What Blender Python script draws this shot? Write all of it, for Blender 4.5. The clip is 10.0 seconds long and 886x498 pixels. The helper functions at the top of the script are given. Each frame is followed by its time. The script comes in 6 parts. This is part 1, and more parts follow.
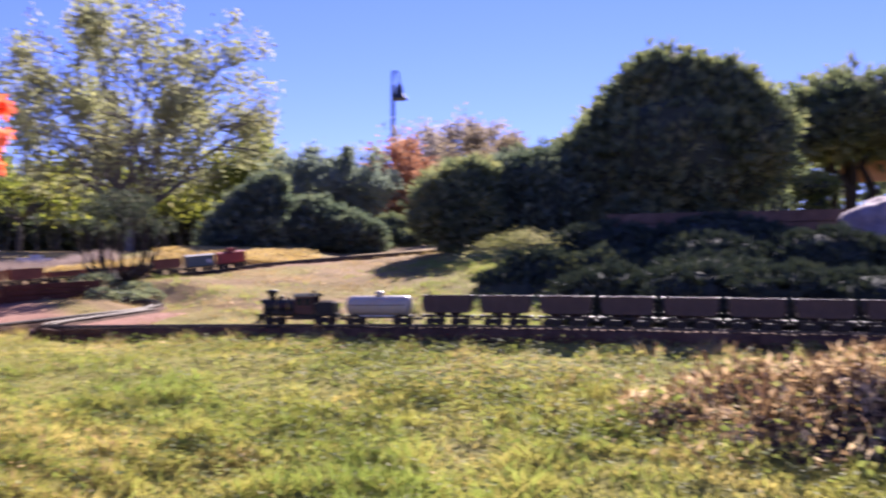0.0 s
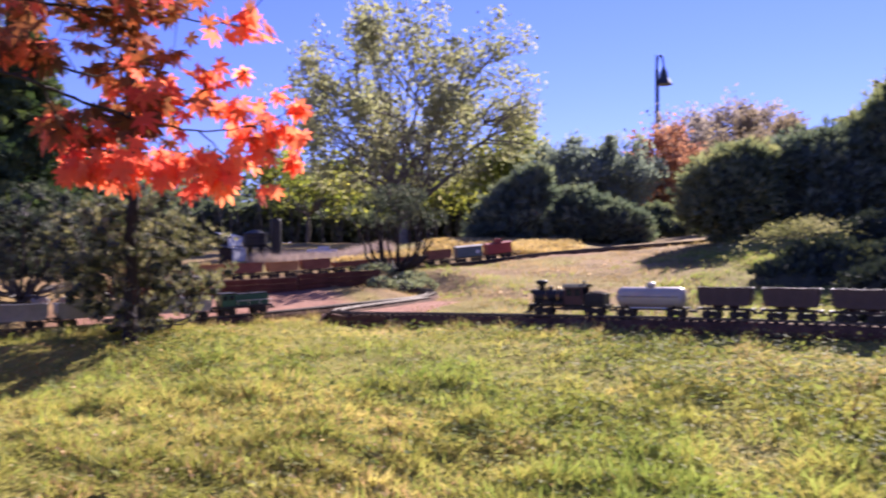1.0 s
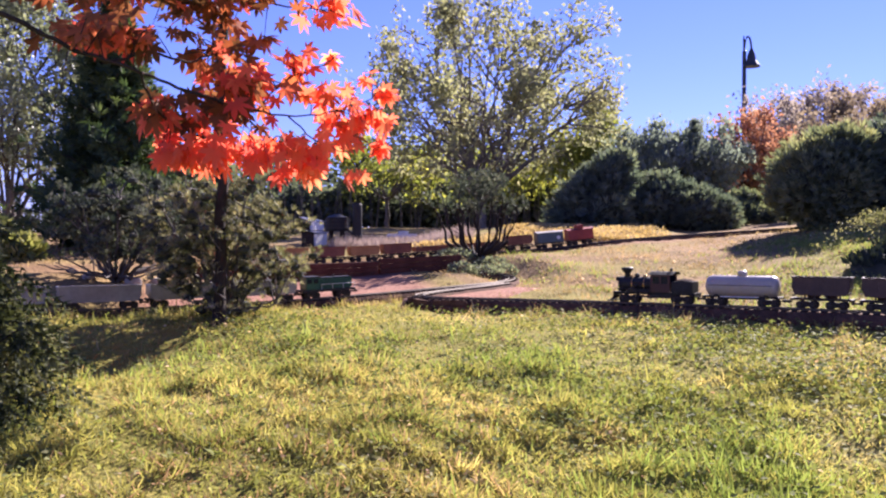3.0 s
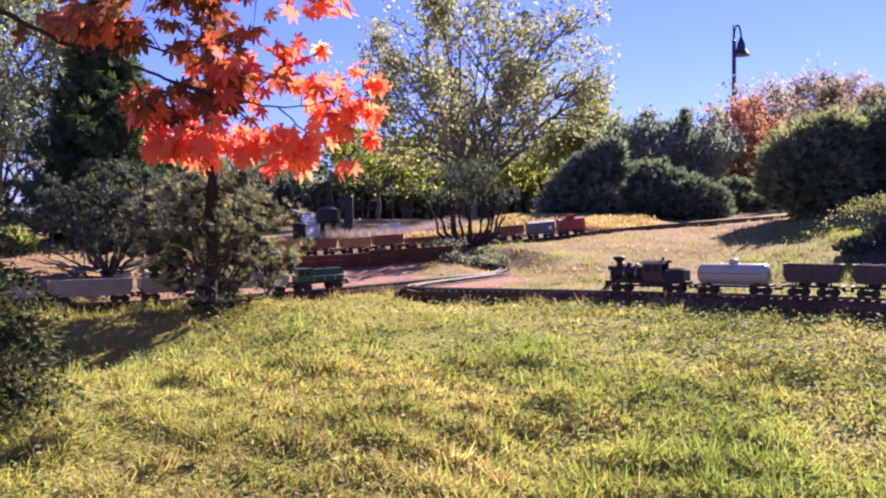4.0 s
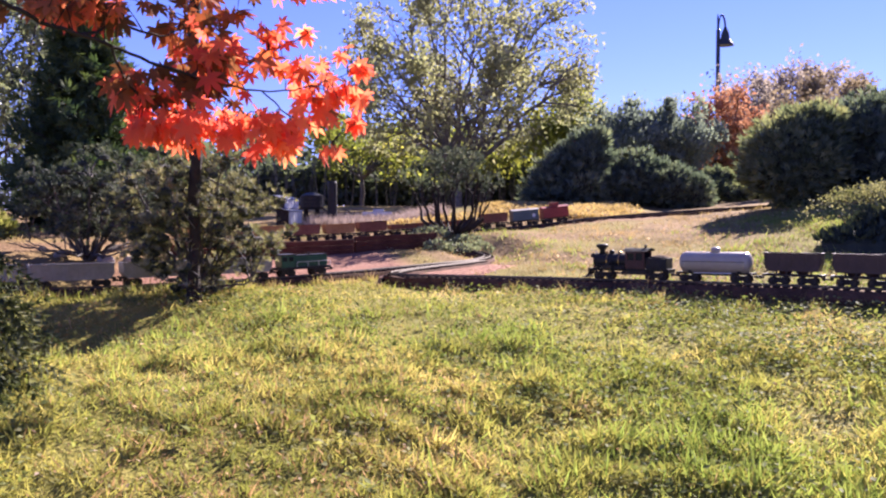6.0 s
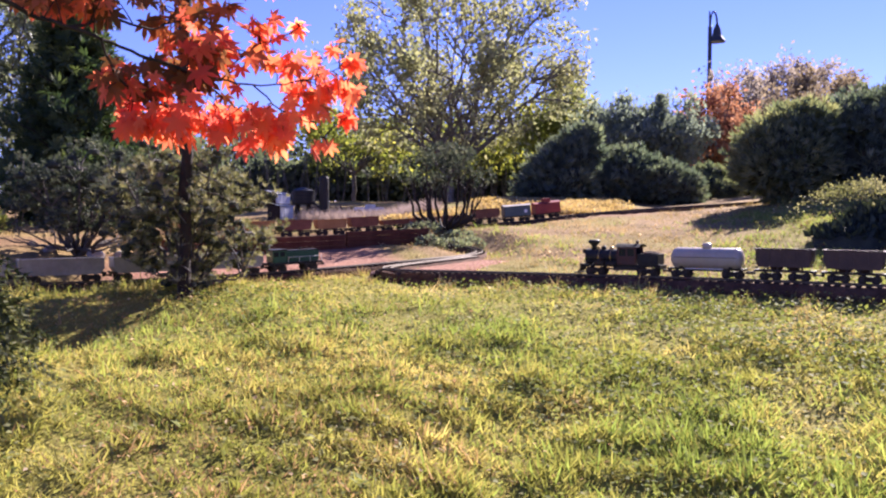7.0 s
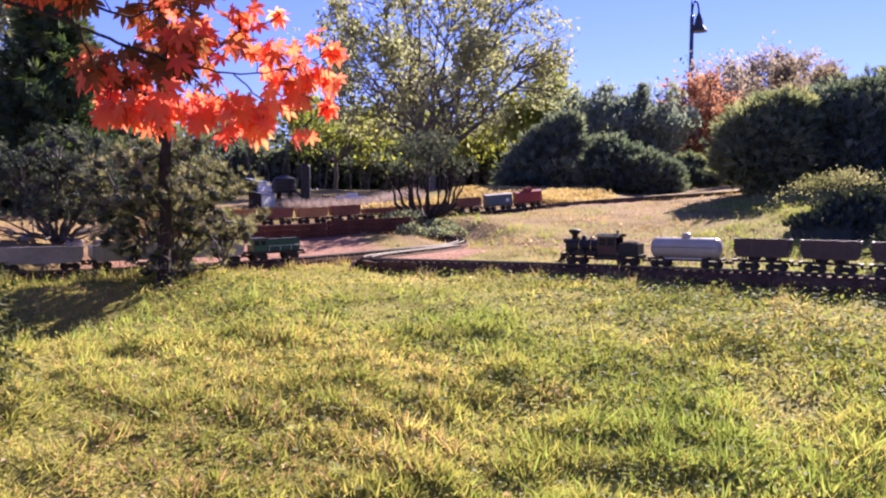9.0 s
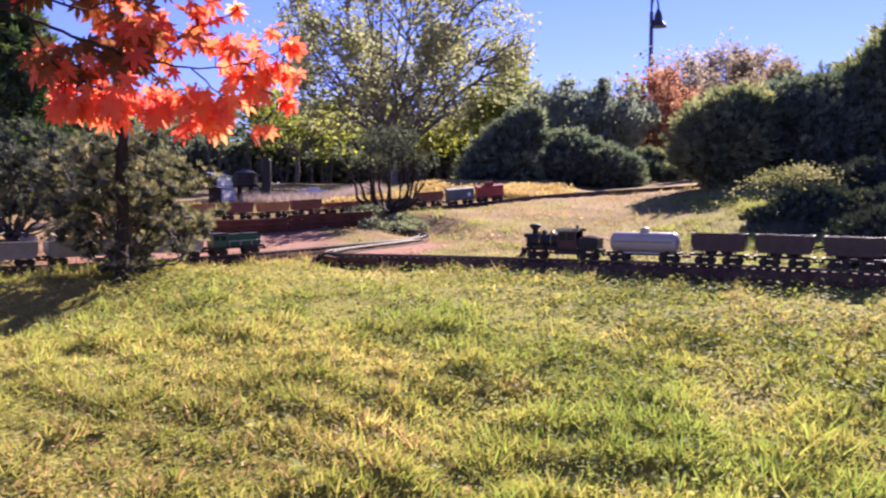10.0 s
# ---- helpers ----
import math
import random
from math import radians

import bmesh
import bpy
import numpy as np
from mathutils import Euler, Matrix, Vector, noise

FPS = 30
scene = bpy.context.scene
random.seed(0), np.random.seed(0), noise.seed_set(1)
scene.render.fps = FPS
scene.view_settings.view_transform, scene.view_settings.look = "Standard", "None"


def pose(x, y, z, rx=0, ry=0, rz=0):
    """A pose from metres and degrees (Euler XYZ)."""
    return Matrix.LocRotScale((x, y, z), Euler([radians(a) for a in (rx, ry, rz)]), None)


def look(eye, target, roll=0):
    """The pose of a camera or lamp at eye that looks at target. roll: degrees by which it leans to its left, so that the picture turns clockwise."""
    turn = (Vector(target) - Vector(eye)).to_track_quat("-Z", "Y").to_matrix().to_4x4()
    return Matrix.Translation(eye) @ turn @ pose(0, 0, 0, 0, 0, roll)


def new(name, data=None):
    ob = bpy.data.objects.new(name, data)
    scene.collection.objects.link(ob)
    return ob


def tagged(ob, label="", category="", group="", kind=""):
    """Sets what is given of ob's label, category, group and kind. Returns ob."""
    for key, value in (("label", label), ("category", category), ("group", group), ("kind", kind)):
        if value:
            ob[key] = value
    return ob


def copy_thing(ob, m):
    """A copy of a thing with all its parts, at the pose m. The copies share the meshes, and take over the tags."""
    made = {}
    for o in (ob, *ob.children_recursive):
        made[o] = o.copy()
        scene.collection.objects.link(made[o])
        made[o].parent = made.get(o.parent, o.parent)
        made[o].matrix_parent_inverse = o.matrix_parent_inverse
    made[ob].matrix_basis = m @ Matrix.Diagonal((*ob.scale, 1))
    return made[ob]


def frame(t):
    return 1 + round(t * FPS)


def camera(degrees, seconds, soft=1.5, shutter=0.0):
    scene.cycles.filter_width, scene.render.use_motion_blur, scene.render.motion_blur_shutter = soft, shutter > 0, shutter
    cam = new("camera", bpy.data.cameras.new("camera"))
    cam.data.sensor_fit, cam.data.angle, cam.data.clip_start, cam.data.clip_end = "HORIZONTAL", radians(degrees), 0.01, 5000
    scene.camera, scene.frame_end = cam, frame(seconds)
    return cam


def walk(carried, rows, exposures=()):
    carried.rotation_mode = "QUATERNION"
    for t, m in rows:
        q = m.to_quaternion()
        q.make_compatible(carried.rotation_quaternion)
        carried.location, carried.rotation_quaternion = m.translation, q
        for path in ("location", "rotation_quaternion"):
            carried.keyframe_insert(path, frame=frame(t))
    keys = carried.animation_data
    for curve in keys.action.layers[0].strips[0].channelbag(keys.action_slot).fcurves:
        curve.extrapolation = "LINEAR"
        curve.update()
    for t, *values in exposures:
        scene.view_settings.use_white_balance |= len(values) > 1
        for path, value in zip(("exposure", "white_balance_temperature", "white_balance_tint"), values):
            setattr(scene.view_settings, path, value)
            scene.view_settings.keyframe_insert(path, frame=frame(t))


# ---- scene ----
cam = camera(54.0, 10.0, soft=2.15, shutter=0.5)
PATH = [
    # seconds, x, y, z, yaw, pitch, roll
    (0.0, 0.069, -0.049, 0.625, -19.079, 1.015, 0.35),
    (0.5, 0.062, -0.03, 0.622, -9.205, 1.146, 0.04),
    (1.0, 0.03, -0.021, 0.624, -2.05, 0.508, 0.35),
    (1.5, 0.002, -0.017, 0.631, 2.765, 0.436, 0.124),
    (2.0, 0.005, -0.006, 0.628, 3.702, 0.292, -0.074),
    (2.5, -0.0, -0.001, 0.626, 3.278, -0.12, -0.322),
    (4.0, -0.006, 0.006, 0.621, 2.41, -1.021, 0.356),
    (4.5, -0.005, 0.005, 0.62, 2.297, -1.397, 0.424),
    (5.0, -0.005, 0.005, 0.619, 1.977, -1.576, 0.246),
    (5.5, -0.006, 0.001, 0.618, 1.648, -1.697, 0.062),
    (7.0, -0.008, 0.01, 0.614, 0.794, -2.121, -0.194),
    (7.5, -0.008, 0.008, 0.616, 0.602, -2.227, -0.154),
    (8.0, -0.003, 0.007, 0.617, 0.38, -2.45, 0.0),
    (8.5, -0.0, 0.0, 0.62, -0.0, -2.6, -0.202),
    (9.0, -0.002, 0.004, 0.62, -0.357, -2.901, -0.368),
    (9.5, 0.002, -0.003, 0.627, -0.691, -3.275, -0.36),
    (10.0, 0.005, -0.004, 0.627, -2.809, -3.312, -0.338),
]
walk(cam, [(t, pose(x, y, z, 90 + pitch, roll, yaw)) for t, x, y, z, yaw, pitch, roll in PATH],
     [(0.0, 1.68, 6050, 17), (1.0, 1.64, 6130, 18), (2.5, 1.72, 6180, 18), (5.0, 1.79, 6180, 19), (7.5, 1.76, 6260, 16), (10.0, 1.77, 6320, 18)])

# ---- light: clear autumn noon, the sun ahead of the camera and to its right ----
SUN_ELEVATION, SUN_AZIMUTH = radians(33.5), radians(33)
world = bpy.data.worlds.new("sky")
scene.world = world
world.use_nodes = True
wn, wl = world.node_tree.nodes, world.node_tree.links
sky = wn.new("ShaderNodeTexSky")
sky.sky_type, sky.sun_disc = "NISHITA", False
sky.sun_elevation, sky.sun_rotation = SUN_ELEVATION, SUN_AZIMUTH
sky.air_density, sky.dust_density, sky.ozone_density, sky.altitude = 1.0, 0.0, 4.0, 300
tint = wn.new("ShaderNodeMix")
tint.data_type, tint.blend_type = "RGBA", "MULTIPLY"
tint.inputs[0].default_value = 1.0
tint.inputs[7].default_value = (0.72, 0.645, 1.32, 1)
wl.new(sky.outputs[0], tint.inputs[6])
wl.new(tint.outputs[2], wn["Background"].inputs[0])
wn["Background"].inputs[1].default_value = 0.049
sun = new("sun", bpy.data.lights.new("sun", "SUN"))
sun.data.energy, sun.data.angle, sun.data.color = 5.0, radians(0.55), (1.0, 0.885, 0.84)
sun.matrix_world = look((0, 0, 0), (-math.sin(SUN_AZIMUTH) * math.cos(SUN_ELEVATION),
                                    -math.cos(SUN_AZIMUTH) * math.cos(SUN_ELEVATION), -math.sin(SUN_ELEVATION)))

rng = np.random.default_rng(7)


# ---- materials ----
def nodes_of(name):
    m = bpy.data.materials.new(name)
    m.use_nodes = True
    return m, m.node_tree.nodes, m.node_tree.links


def ramp(n, stops):
    r = n.new("ShaderNodeValToRGB")
    while len(r.color_ramp.elements) < len(stops):
        r.color_ramp.elements.new(0.5)
    for e, (p, c) in zip(r.color_ramp.elements, stops):
        e.position, e.color = p, (*c, 1)
    return r


def leaf_material(name, stops, through_light=0.45, glow=(1.25, 1.15, 0.6), patch=3.0, gloss=0.25, speckle=0.55, drift=1.3, rough=0.72):
    """Foliage: colour by leaf, a slow change over the crown, and light that comes through."""
    m, n, l = nodes_of(name)
    geo, co = n.new("ShaderNodeNewGeometry"), n.new("ShaderNodeTexCoord")
    noi = n.new("ShaderNodeTexNoise")
    noi.inputs["Scale"].default_value, noi.inputs["Detail"].default_value = patch, 2
    l.new(co.outputs["Object"], noi.inputs["Vector"])
    add = n.new("ShaderNodeMath")
    add.operation = "MULTIPLY_ADD"
    add.inputs[1].default_value = speckle
    l.new(geo.outputs["Random Per Island"], add.inputs[0])
    sub = n.new("ShaderNodeMath")
    sub.operation = "MULTIPLY_ADD"
    sub.inputs[1].default_value, sub.inputs[2].default_value = drift, 0.5 - 0.5 * speckle - 0.5 * drift
    l.new(noi.outputs["Fac"], sub.inputs[0])
    l.new(sub.outputs[0], add.inputs[2])
    r = ramp(n, stops)
    l.new(add.outputs[0], r.inputs[0])
    pr = n["Principled BSDF"]
    pr.inputs["Roughness"].default_value = rough
    pr.inputs["Specular IOR Level"].default_value = gloss
    l.new(r.outputs[0], pr.inputs["Base Color"])
    tr = n.new("ShaderNodeBsdfTranslucent")
    mul = n.new("ShaderNodeMix")
    mul.data_type, mul.blend_type = "RGBA", "MULTIPLY"
    mul.inputs[0].default_value, mul.inputs[7].default_value = 1.0, (*glow, 1)
    l.new(r.outputs[0], mul.inputs[6])
    l.new(mul.outputs[2], tr.inputs[0])
    mix = n.new("ShaderNodeMixShader")
    mix.inputs[0].default_value = through_light
    l.new(pr.outputs[0], mix.inputs[1])
    l.new(tr.outputs[0], mix.inputs[2])
    l.new(mix.outputs[0], n["Material Output"].inputs[0])
    return m


def solid(name, a, b, scale=20.0, rough=0.7, metal=0.0, bump=0.15, spec=0.4, fine=6.0):
    """Two colours mixed by noise at two scales, with fine relief."""
    m, n, l = nodes_of(name)
    co = n.new("ShaderNodeTexCoord")
    n1, n2 = n.new("ShaderNodeTexNoise"), n.new("ShaderNodeTexNoise")
    n1.inputs["Scale"].default_value, n1.inputs["Detail"].default_value = scale, 4
    n2.inputs["Scale"].default_value, n2.inputs["Detail"].default_value = scale * fine, 3
    for q in (n1, n2):
        l.new(co.outputs["Object"], q.inputs["Vector"])
    mx = n.new("ShaderNodeMath")
    mx.operation = "MULTIPLY_ADD"
    mx.inputs[1].default_value = 0.5
    l.new(n2.outputs["Fac"], mx.inputs[0])
    hf = n.new("ShaderNodeMath")
    hf.operation = "MULTIPLY_ADD"
    hf.inputs[1].default_value, hf.inputs[2].default_value = 1.2, -0.35
    l.new(n1.outputs["Fac"], hf.inputs[0])
    l.new(hf.outputs[0], mx.inputs[2])
    r = ramp(n, [(0.15, a), (0.85, b)])
    l.new(mx.outputs[0], r.inputs[0])
    pr = n["Principled BSDF"]
    l.new(r.outputs[0], pr.inputs["Base Color"])
    pr.inputs["Roughness"].default_value, pr.inputs["Metallic"].default_value = rough, metal
    pr.inputs["Specular IOR Level"].default_value = spec
    bp = n.new("ShaderNodeBump")
    bp.inputs["Strength"].default_value, bp.inputs["Distance"].default_value = bump, 0.01
    l.new(n2.outputs["Fac"], bp.inputs["Height"])
    l.new(bp.outputs[0], pr.inputs["Normal"])
    return m


M = {}
M["grass"] = leaf_material("grass_blades", [(0.0, (0.145, 0.17, 0.05)), (0.35, (0.27, 0.285, 0.09)), (0.6, (0.40, 0.38, 0.14)),
                                            (0.82, (0.55, 0.46, 0.22)), (1.0, (0.66, 0.52, 0.33))], 0.55, (1.16, 1.1, 0.66), 2.4, 0.10, 0.26, 1.6, 0.6)
M["fresh_grass"] = leaf_material("fresh_grass_blades", [(0.0, (0.12, 0.17, 0.052)), (0.5, (0.265, 0.32, 0.105)), (1.0, (0.43, 0.435, 0.175))], 0.56, (1.12, 1.14, 0.6), 2.4, 0.10, 0.3, 1.5, 0.6)
M["dry_grass"] = leaf_material("dry_grass_blades", [(0.0, (0.17, 0.165, 0.055)), (0.35, (0.31, 0.265, 0.105)), (0.7, (0.46, 0.36, 0.185)),
                                                    (1.0, (0.56, 0.44, 0.25))], 0.45, (1.12, 1.0, 0.8), 2.4, 0.08, 0.3, 1.7, 0.6)
M["tan_grass"] = leaf_material("tan_grass_blades", [(0.0, (0.21, 0.145, 0.07)), (0.5, (0.42, 0.30, 0.155)), (1.0, (0.60, 0.45, 0.26))], 0.5, (1.12, 0.98, 0.8), 2.4, 0.06, 0.6, 1.0, 0.6)
M["weed"] = leaf_material("weed_leaves", [(0.0, (0.11, 0.14, 0.045)), (0.5, (0.25, 0.27, 0.10)), (1.0, (0.42, 0.39, 0.19))], 0.48, (1.1, 1.14, 0.62), 3.2, 0.06, 0.45, 1.9, 0.6)
M["clover"] = leaf_material("clover_leaves", [(0.0, (0.09, 0.115, 0.035)), (0.5, (0.17, 0.195, 0.065)), (1.0, (0.29, 0.295, 0.12))], 0.44, (1.1, 1.16, 0.6), 3.2, 0.06, 0.5, 1.6, 0.6)
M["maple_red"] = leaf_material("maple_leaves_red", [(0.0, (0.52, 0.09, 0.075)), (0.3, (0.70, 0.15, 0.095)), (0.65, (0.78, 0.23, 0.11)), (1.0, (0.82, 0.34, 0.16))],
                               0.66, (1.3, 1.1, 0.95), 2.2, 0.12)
# Bronze: darker mature leaves, plus shade inside the crown put into the colour.
M["maple_bronze_shade"] = leaf_material("maple_leaves_bronze_shade", [(0.0, (0.07, 0.06, 0.03)), (0.4, (0.20, 0.10, 0.045)), (0.75, (0.40, 0.14, 0.06)), (1.0, (0.60, 0.20, 0.08))],
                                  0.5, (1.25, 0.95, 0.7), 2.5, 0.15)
M["pine"] = leaf_material("pine_needles", [(0.0, (0.045, 0.052, 0.03)), (0.45, (0.18, 0.18, 0.10)), (1.0, (0.52, 0.47, 0.30))], 0.32, (1.1, 1.1, 0.65), 7.0, 0.12, 0.5, 1.8)
M["blue_pine"] = leaf_material("blue_pine_needles", [(0.0, (0.028, 0.038, 0.03)), (0.5, (0.075, 0.09, 0.062)), (1.0, (0.25, 0.25, 0.165))], 0.25, (1.0, 1.1, 0.8), 5.0, 0.12, 0.5, 1.7)
M["spruce"] = leaf_material("spruce_needles", [(0.0, (0.0275, 0.0475, 0.0275)), (0.5, (0.0625, 0.0938, 0.0475)), (1.0, (0.163, 0.188, 0.075))], 0.4, (1.1, 1.2, 0.6), 4.0, 0.35)
M["juniper"] = leaf_material("juniper_sprays", [(0.0, (0.072, 0.096, 0.0864)), (0.5, (0.144, 0.17, 0.142)), (1.0, (0.288, 0.294, 0.198))], 0.42, (1.1, 1.2, 0.75), 2.6, 0.12, 0.45, 1.7)
M["olive_shrub"] = leaf_material("olive_shrub_leaves", [(0.0, (0.0896, 0.115, 0.096)), (0.5, (0.186, 0.202, 0.134)), (1.0, (0.371, 0.339, 0.192))], 0.48, (1.1, 1.2, 0.7), 2.6, 0.12, 0.45, 1.7)
M["brown_olive"] = leaf_material("brown_olive_leaves", [(0.0, (0.20, 0.17, 0.125)), (0.5, (0.29, 0.245, 0.175)), (1.0, (0.38, 0.325, 0.24))], 0.42, (1.08, 1.0, 0.8), 2.0, 0.08)
# Pale stops put the sunlight on the mound's top into the leaf colour.
M["sunlit_vine"] = leaf_material("sunlit_vine_leaves", [(0.0, (0.12, 0.14, 0.06)), (0.5, (0.30, 0.30, 0.15)), (1.0, (0.55, 0.51, 0.34))], 0.4, (1.1, 1.05, 0.7), 3.0, 0.1)
# Near-black stops put shade into the leaves of the mound and junipers.
M["shaded_foliage"] = leaf_material("shade_dark_leaves", [(0.0, (0.032, 0.045, 0.042)), (0.6, (0.055, 0.07, 0.055)), (1.0, (0.13, 0.14, 0.08))], 0.15, (1.1, 1.1, 0.6), 3.0, 0.06)
# Raised, bluish stops put the haze of distance into the trees' colour.
M["cypress"] = leaf_material("hazed_cypress_sprays", [(0.0, (0.175, 0.205, 0.20)), (0.5, (0.255, 0.29, 0.255)), (1.0, (0.36, 0.385, 0.30))], 0.52, (1.05, 1.1, 0.8), 1.0, 0.1)
M["vine"] = leaf_material("vine_leaves", [(0.0, (0.08, 0.10, 0.03)), (0.5, (0.23, 0.25, 0.08)), (1.0, (0.52, 0.47, 0.27))], 0.4, (1.1, 1.1, 0.6), 3.0, 0.12)
M["ash"] = leaf_material("pale_green_leaves", [(0.0, (0.20, 0.215, 0.15)), (0.4, (0.30, 0.305, 0.195)), (0.75, (0.38, 0.365, 0.24)), (1.0, (0.45, 0.41, 0.29))], 0.54, (1.1, 1.12, 0.75), 1.2, 0.12)
M["yellow_green"] = leaf_material("yellow_green_leaves", [(0.0, (0.101, 0.129, 0.0447)), (0.45, (0.246, 0.28, 0.0839)), (0.8, (0.425, 0.414, 0.134)), (1.0, (0.581, 0.525, 0.201))], 0.52, (1.12, 1.12, 0.55), 1.0, 0.1)
M["woods"] = leaf_material("dark_wood_leaves", [(0.0, (0.058, 0.068, 0.062)), (0.5, (0.105, 0.12, 0.10)), (1.0, (0.19, 0.20, 0.125))], 0.45, (1.1, 1.2, 0.7), 0.6, 0.1)
M["orange"] = leaf_material("orange_leaves", [(0.0, (0.264, 0.132, 0.077)), (0.5, (0.462, 0.259, 0.16)), (1.0, (0.616, 0.396, 0.253))], 0.45, (1.15, 1.0, 0.85), 1.0, 0.08)
M["pinkish"] = leaf_material("faded_tan_leaves", [(0.0, (0.28, 0.235, 0.20)), (0.5, (0.37, 0.32, 0.275)), (1.0, (0.46, 0.405, 0.36))], 0.5, (1.05, 1.02, 0.9), 0.8, 0.08)
M["yellow_cover"] = leaf_material("yellow_groundcover", [(0.0, (0.35, 0.25, 0.11)), (0.5, (0.54, 0.41, 0.21)), (1.0, (0.68, 0.55, 0.35))], 0.42, (1.08, 1.02, 0.6), 2.0, 0.1)
M["dead"] = leaf_material("dead_leaves", [(0.0, (0.05, 0.035, 0.026)), (0.35, (0.25, 0.165, 0.10)), (0.65, (0.54, 0.39, 0.25)), (1.0, (0.74, 0.62, 0.45))], 0.5, (1.08, 1.0, 0.78), 4.0, 0.03, 0.85, 1.2)
M["withered"] = leaf_material("withered_leaves", [(0.0, (0.04, 0.03, 0.022)), (0.35, (0.205, 0.135, 0.075)), (0.65, (0.46, 0.325, 0.19)), (1.0, (0.74, 0.61, 0.42))], 0.45, (1.08, 1.0, 0.78), 4.0, 0.03, 0.85, 1.2)
M["haze_grass"] = leaf_material("grey_seed_grass", [(0.0, (0.22, 0.18, 0.15)), (0.5, (0.36, 0.30, 0.26)), (1.0, (0.48, 0.41, 0.36))], 0.4, (1.1, 1.0, 0.95), 2.0, 0.2)
M["stem_bark"] = solid("dark_grey_stem_bark", (0.035, 0.03, 0.028), (0.16, 0.14, 0.125), 16, 0.85, bump=0.3)
M["grey_leaf"] = leaf_material("grey_green_leaves", [(0.0, (0.125, 0.15, 0.12)), (0.5, (0.235, 0.265, 0.185)), (1.0, (0.45, 0.465, 0.34))], 0.44, (1.1, 1.1, 0.7), 2.0, 0.5, rough=0.45)
M["droop"] = leaf_material("drooping_spruce_needles", [(0.0, (0.02, 0.03, 0.016)), (0.5, (0.085, 0.10, 0.05)), (1.0, (0.34, 0.34, 0.19))], 0.32, (1.1, 1.1, 0.6), 6.0, 0.2, 0.7, 1.2)
M["bark"] = solid("brown_bark", (0.015, 0.011, 0.008), (0.05, 0.036, 0.027), 25, 0.9, bump=0.6)
M["grey_bark"] = solid("grey_bark", (0.07, 0.06, 0.05), (0.24, 0.21, 0.175), 18, 0.85, bump=0.4)
M["pale_bark"] = solid("pale_bark", (0.16, 0.15, 0.14), (0.5, 0.47, 0.43), 14, 0.8, bump=0.3)
M["dim_bark"] = solid("dim_grey_bark", (0.05, 0.048, 0.045), (0.13, 0.12, 0.11), 18, 0.9, bump=0.3)
# Filler inside shrubs and pines: blocks light, inner shade put into its colour.
M["shade_core"] = solid("shrub_shade_core", (0.025, 0.03, 0.022), (0.06, 0.066, 0.045), 12, 0.95)
M["tie"] = solid("weathered_ties", (0.032, 0.022, 0.016), (0.09, 0.062, 0.045), 30, 0.85, spec=0.08)
M["roadbed"] = solid("dark_roadbed_timber", (0.05, 0.027, 0.018), (0.165, 0.09, 0.056), 14, 0.85, bump=0.4, spec=0.08)
M["rail"] = solid("dull_brass_rail", (0.10, 0.075, 0.05), (0.20, 0.16, 0.11), 60, 0.65, 0.25)
M["gravel"] = solid("pink_gravel", (0.24, 0.115, 0.075), (0.48, 0.285, 0.20), 45, 0.95, bump=0.9, spec=0.08)
M["red_wall"] = solid("red_brown_timber", (0.065, 0.025, 0.016), (0.16, 0.062, 0.038), 9, 0.8, bump=0.4, spec=0.08)
M["black"] = solid("black_enamel", (0.012, 0.011, 0.011), (0.03, 0.027, 0.025), 40, 0.6, 0.0, 0.05, 0.35)
M["iron"] = solid("dusty_black_iron", (0.02, 0.017, 0.015), (0.06, 0.045, 0.036), 50, 0.6, 0.2, 0.1)
M["cab_brown"] = solid("dark_maroon_cab", (0.045, 0.014, 0.013), (0.085, 0.026, 0.022), 30, 0.45)
M["brass"] = solid("brass", (0.45, 0.30, 0.10), (0.65, 0.45, 0.18), 50, 0.3, 0.9, 0.05)
M["tank"] = solid("pale_grey_tank_paint", (0.37, 0.315, 0.255), (0.49, 0.425, 0.35), 12, 0.36, 0.0, 0.04, 0.5)
M["hopper"] = solid("dark_brown_hopper_paint", (0.045, 0.024, 0.02), (0.095, 0.052, 0.042), 16, 0.55)
M["load"] = solid("dark_ore", (0.04, 0.03, 0.024), (0.13, 0.09, 0.07), 60, 0.9, bump=1.0, spec=0.08)
M["rust"] = solid("rust_orange_car_paint", (0.14, 0.048, 0.027), (0.26, 0.10, 0.052), 10, 0.6)
M["ochre"] = solid("ochre_car_paint", (0.32, 0.15, 0.045), (0.46, 0.24, 0.09), 10, 0.6)
M["red"] = solid("red_car_paint", (0.22, 0.03, 0.025), (0.34, 0.06, 0.045), 10, 0.5)
M["teal"] = solid("grey_teal_car_paint", (0.07, 0.10, 0.10), (0.13, 0.16, 0.155), 10, 0.5)
M["grey"] = solid("grey_gondola_paint", (0.20, 0.185, 0.175), (0.34, 0.315, 0.295), 10, 0.6)
M["grey_load"] = solid("grey_stone_load", (0.28, 0.25, 0.22), (0.46, 0.42, 0.37), 70, 0.95, bump=1.0)
M["green"] = solid("dark_green_loco_paint", (0.014, 0.055, 0.028), (0.028, 0.095, 0.05), 12, 0.4)
M["white"] = solid("white_paint", (0.66, 0.64, 0.61), (0.82, 0.80, 0.77), 10, 0.55)
M["glass"] = solid("dark_window_glass", (0.012, 0.014, 0.017), (0.03, 0.034, 0.04), 8, 0.08, 0.0, 0.0, 0.7)
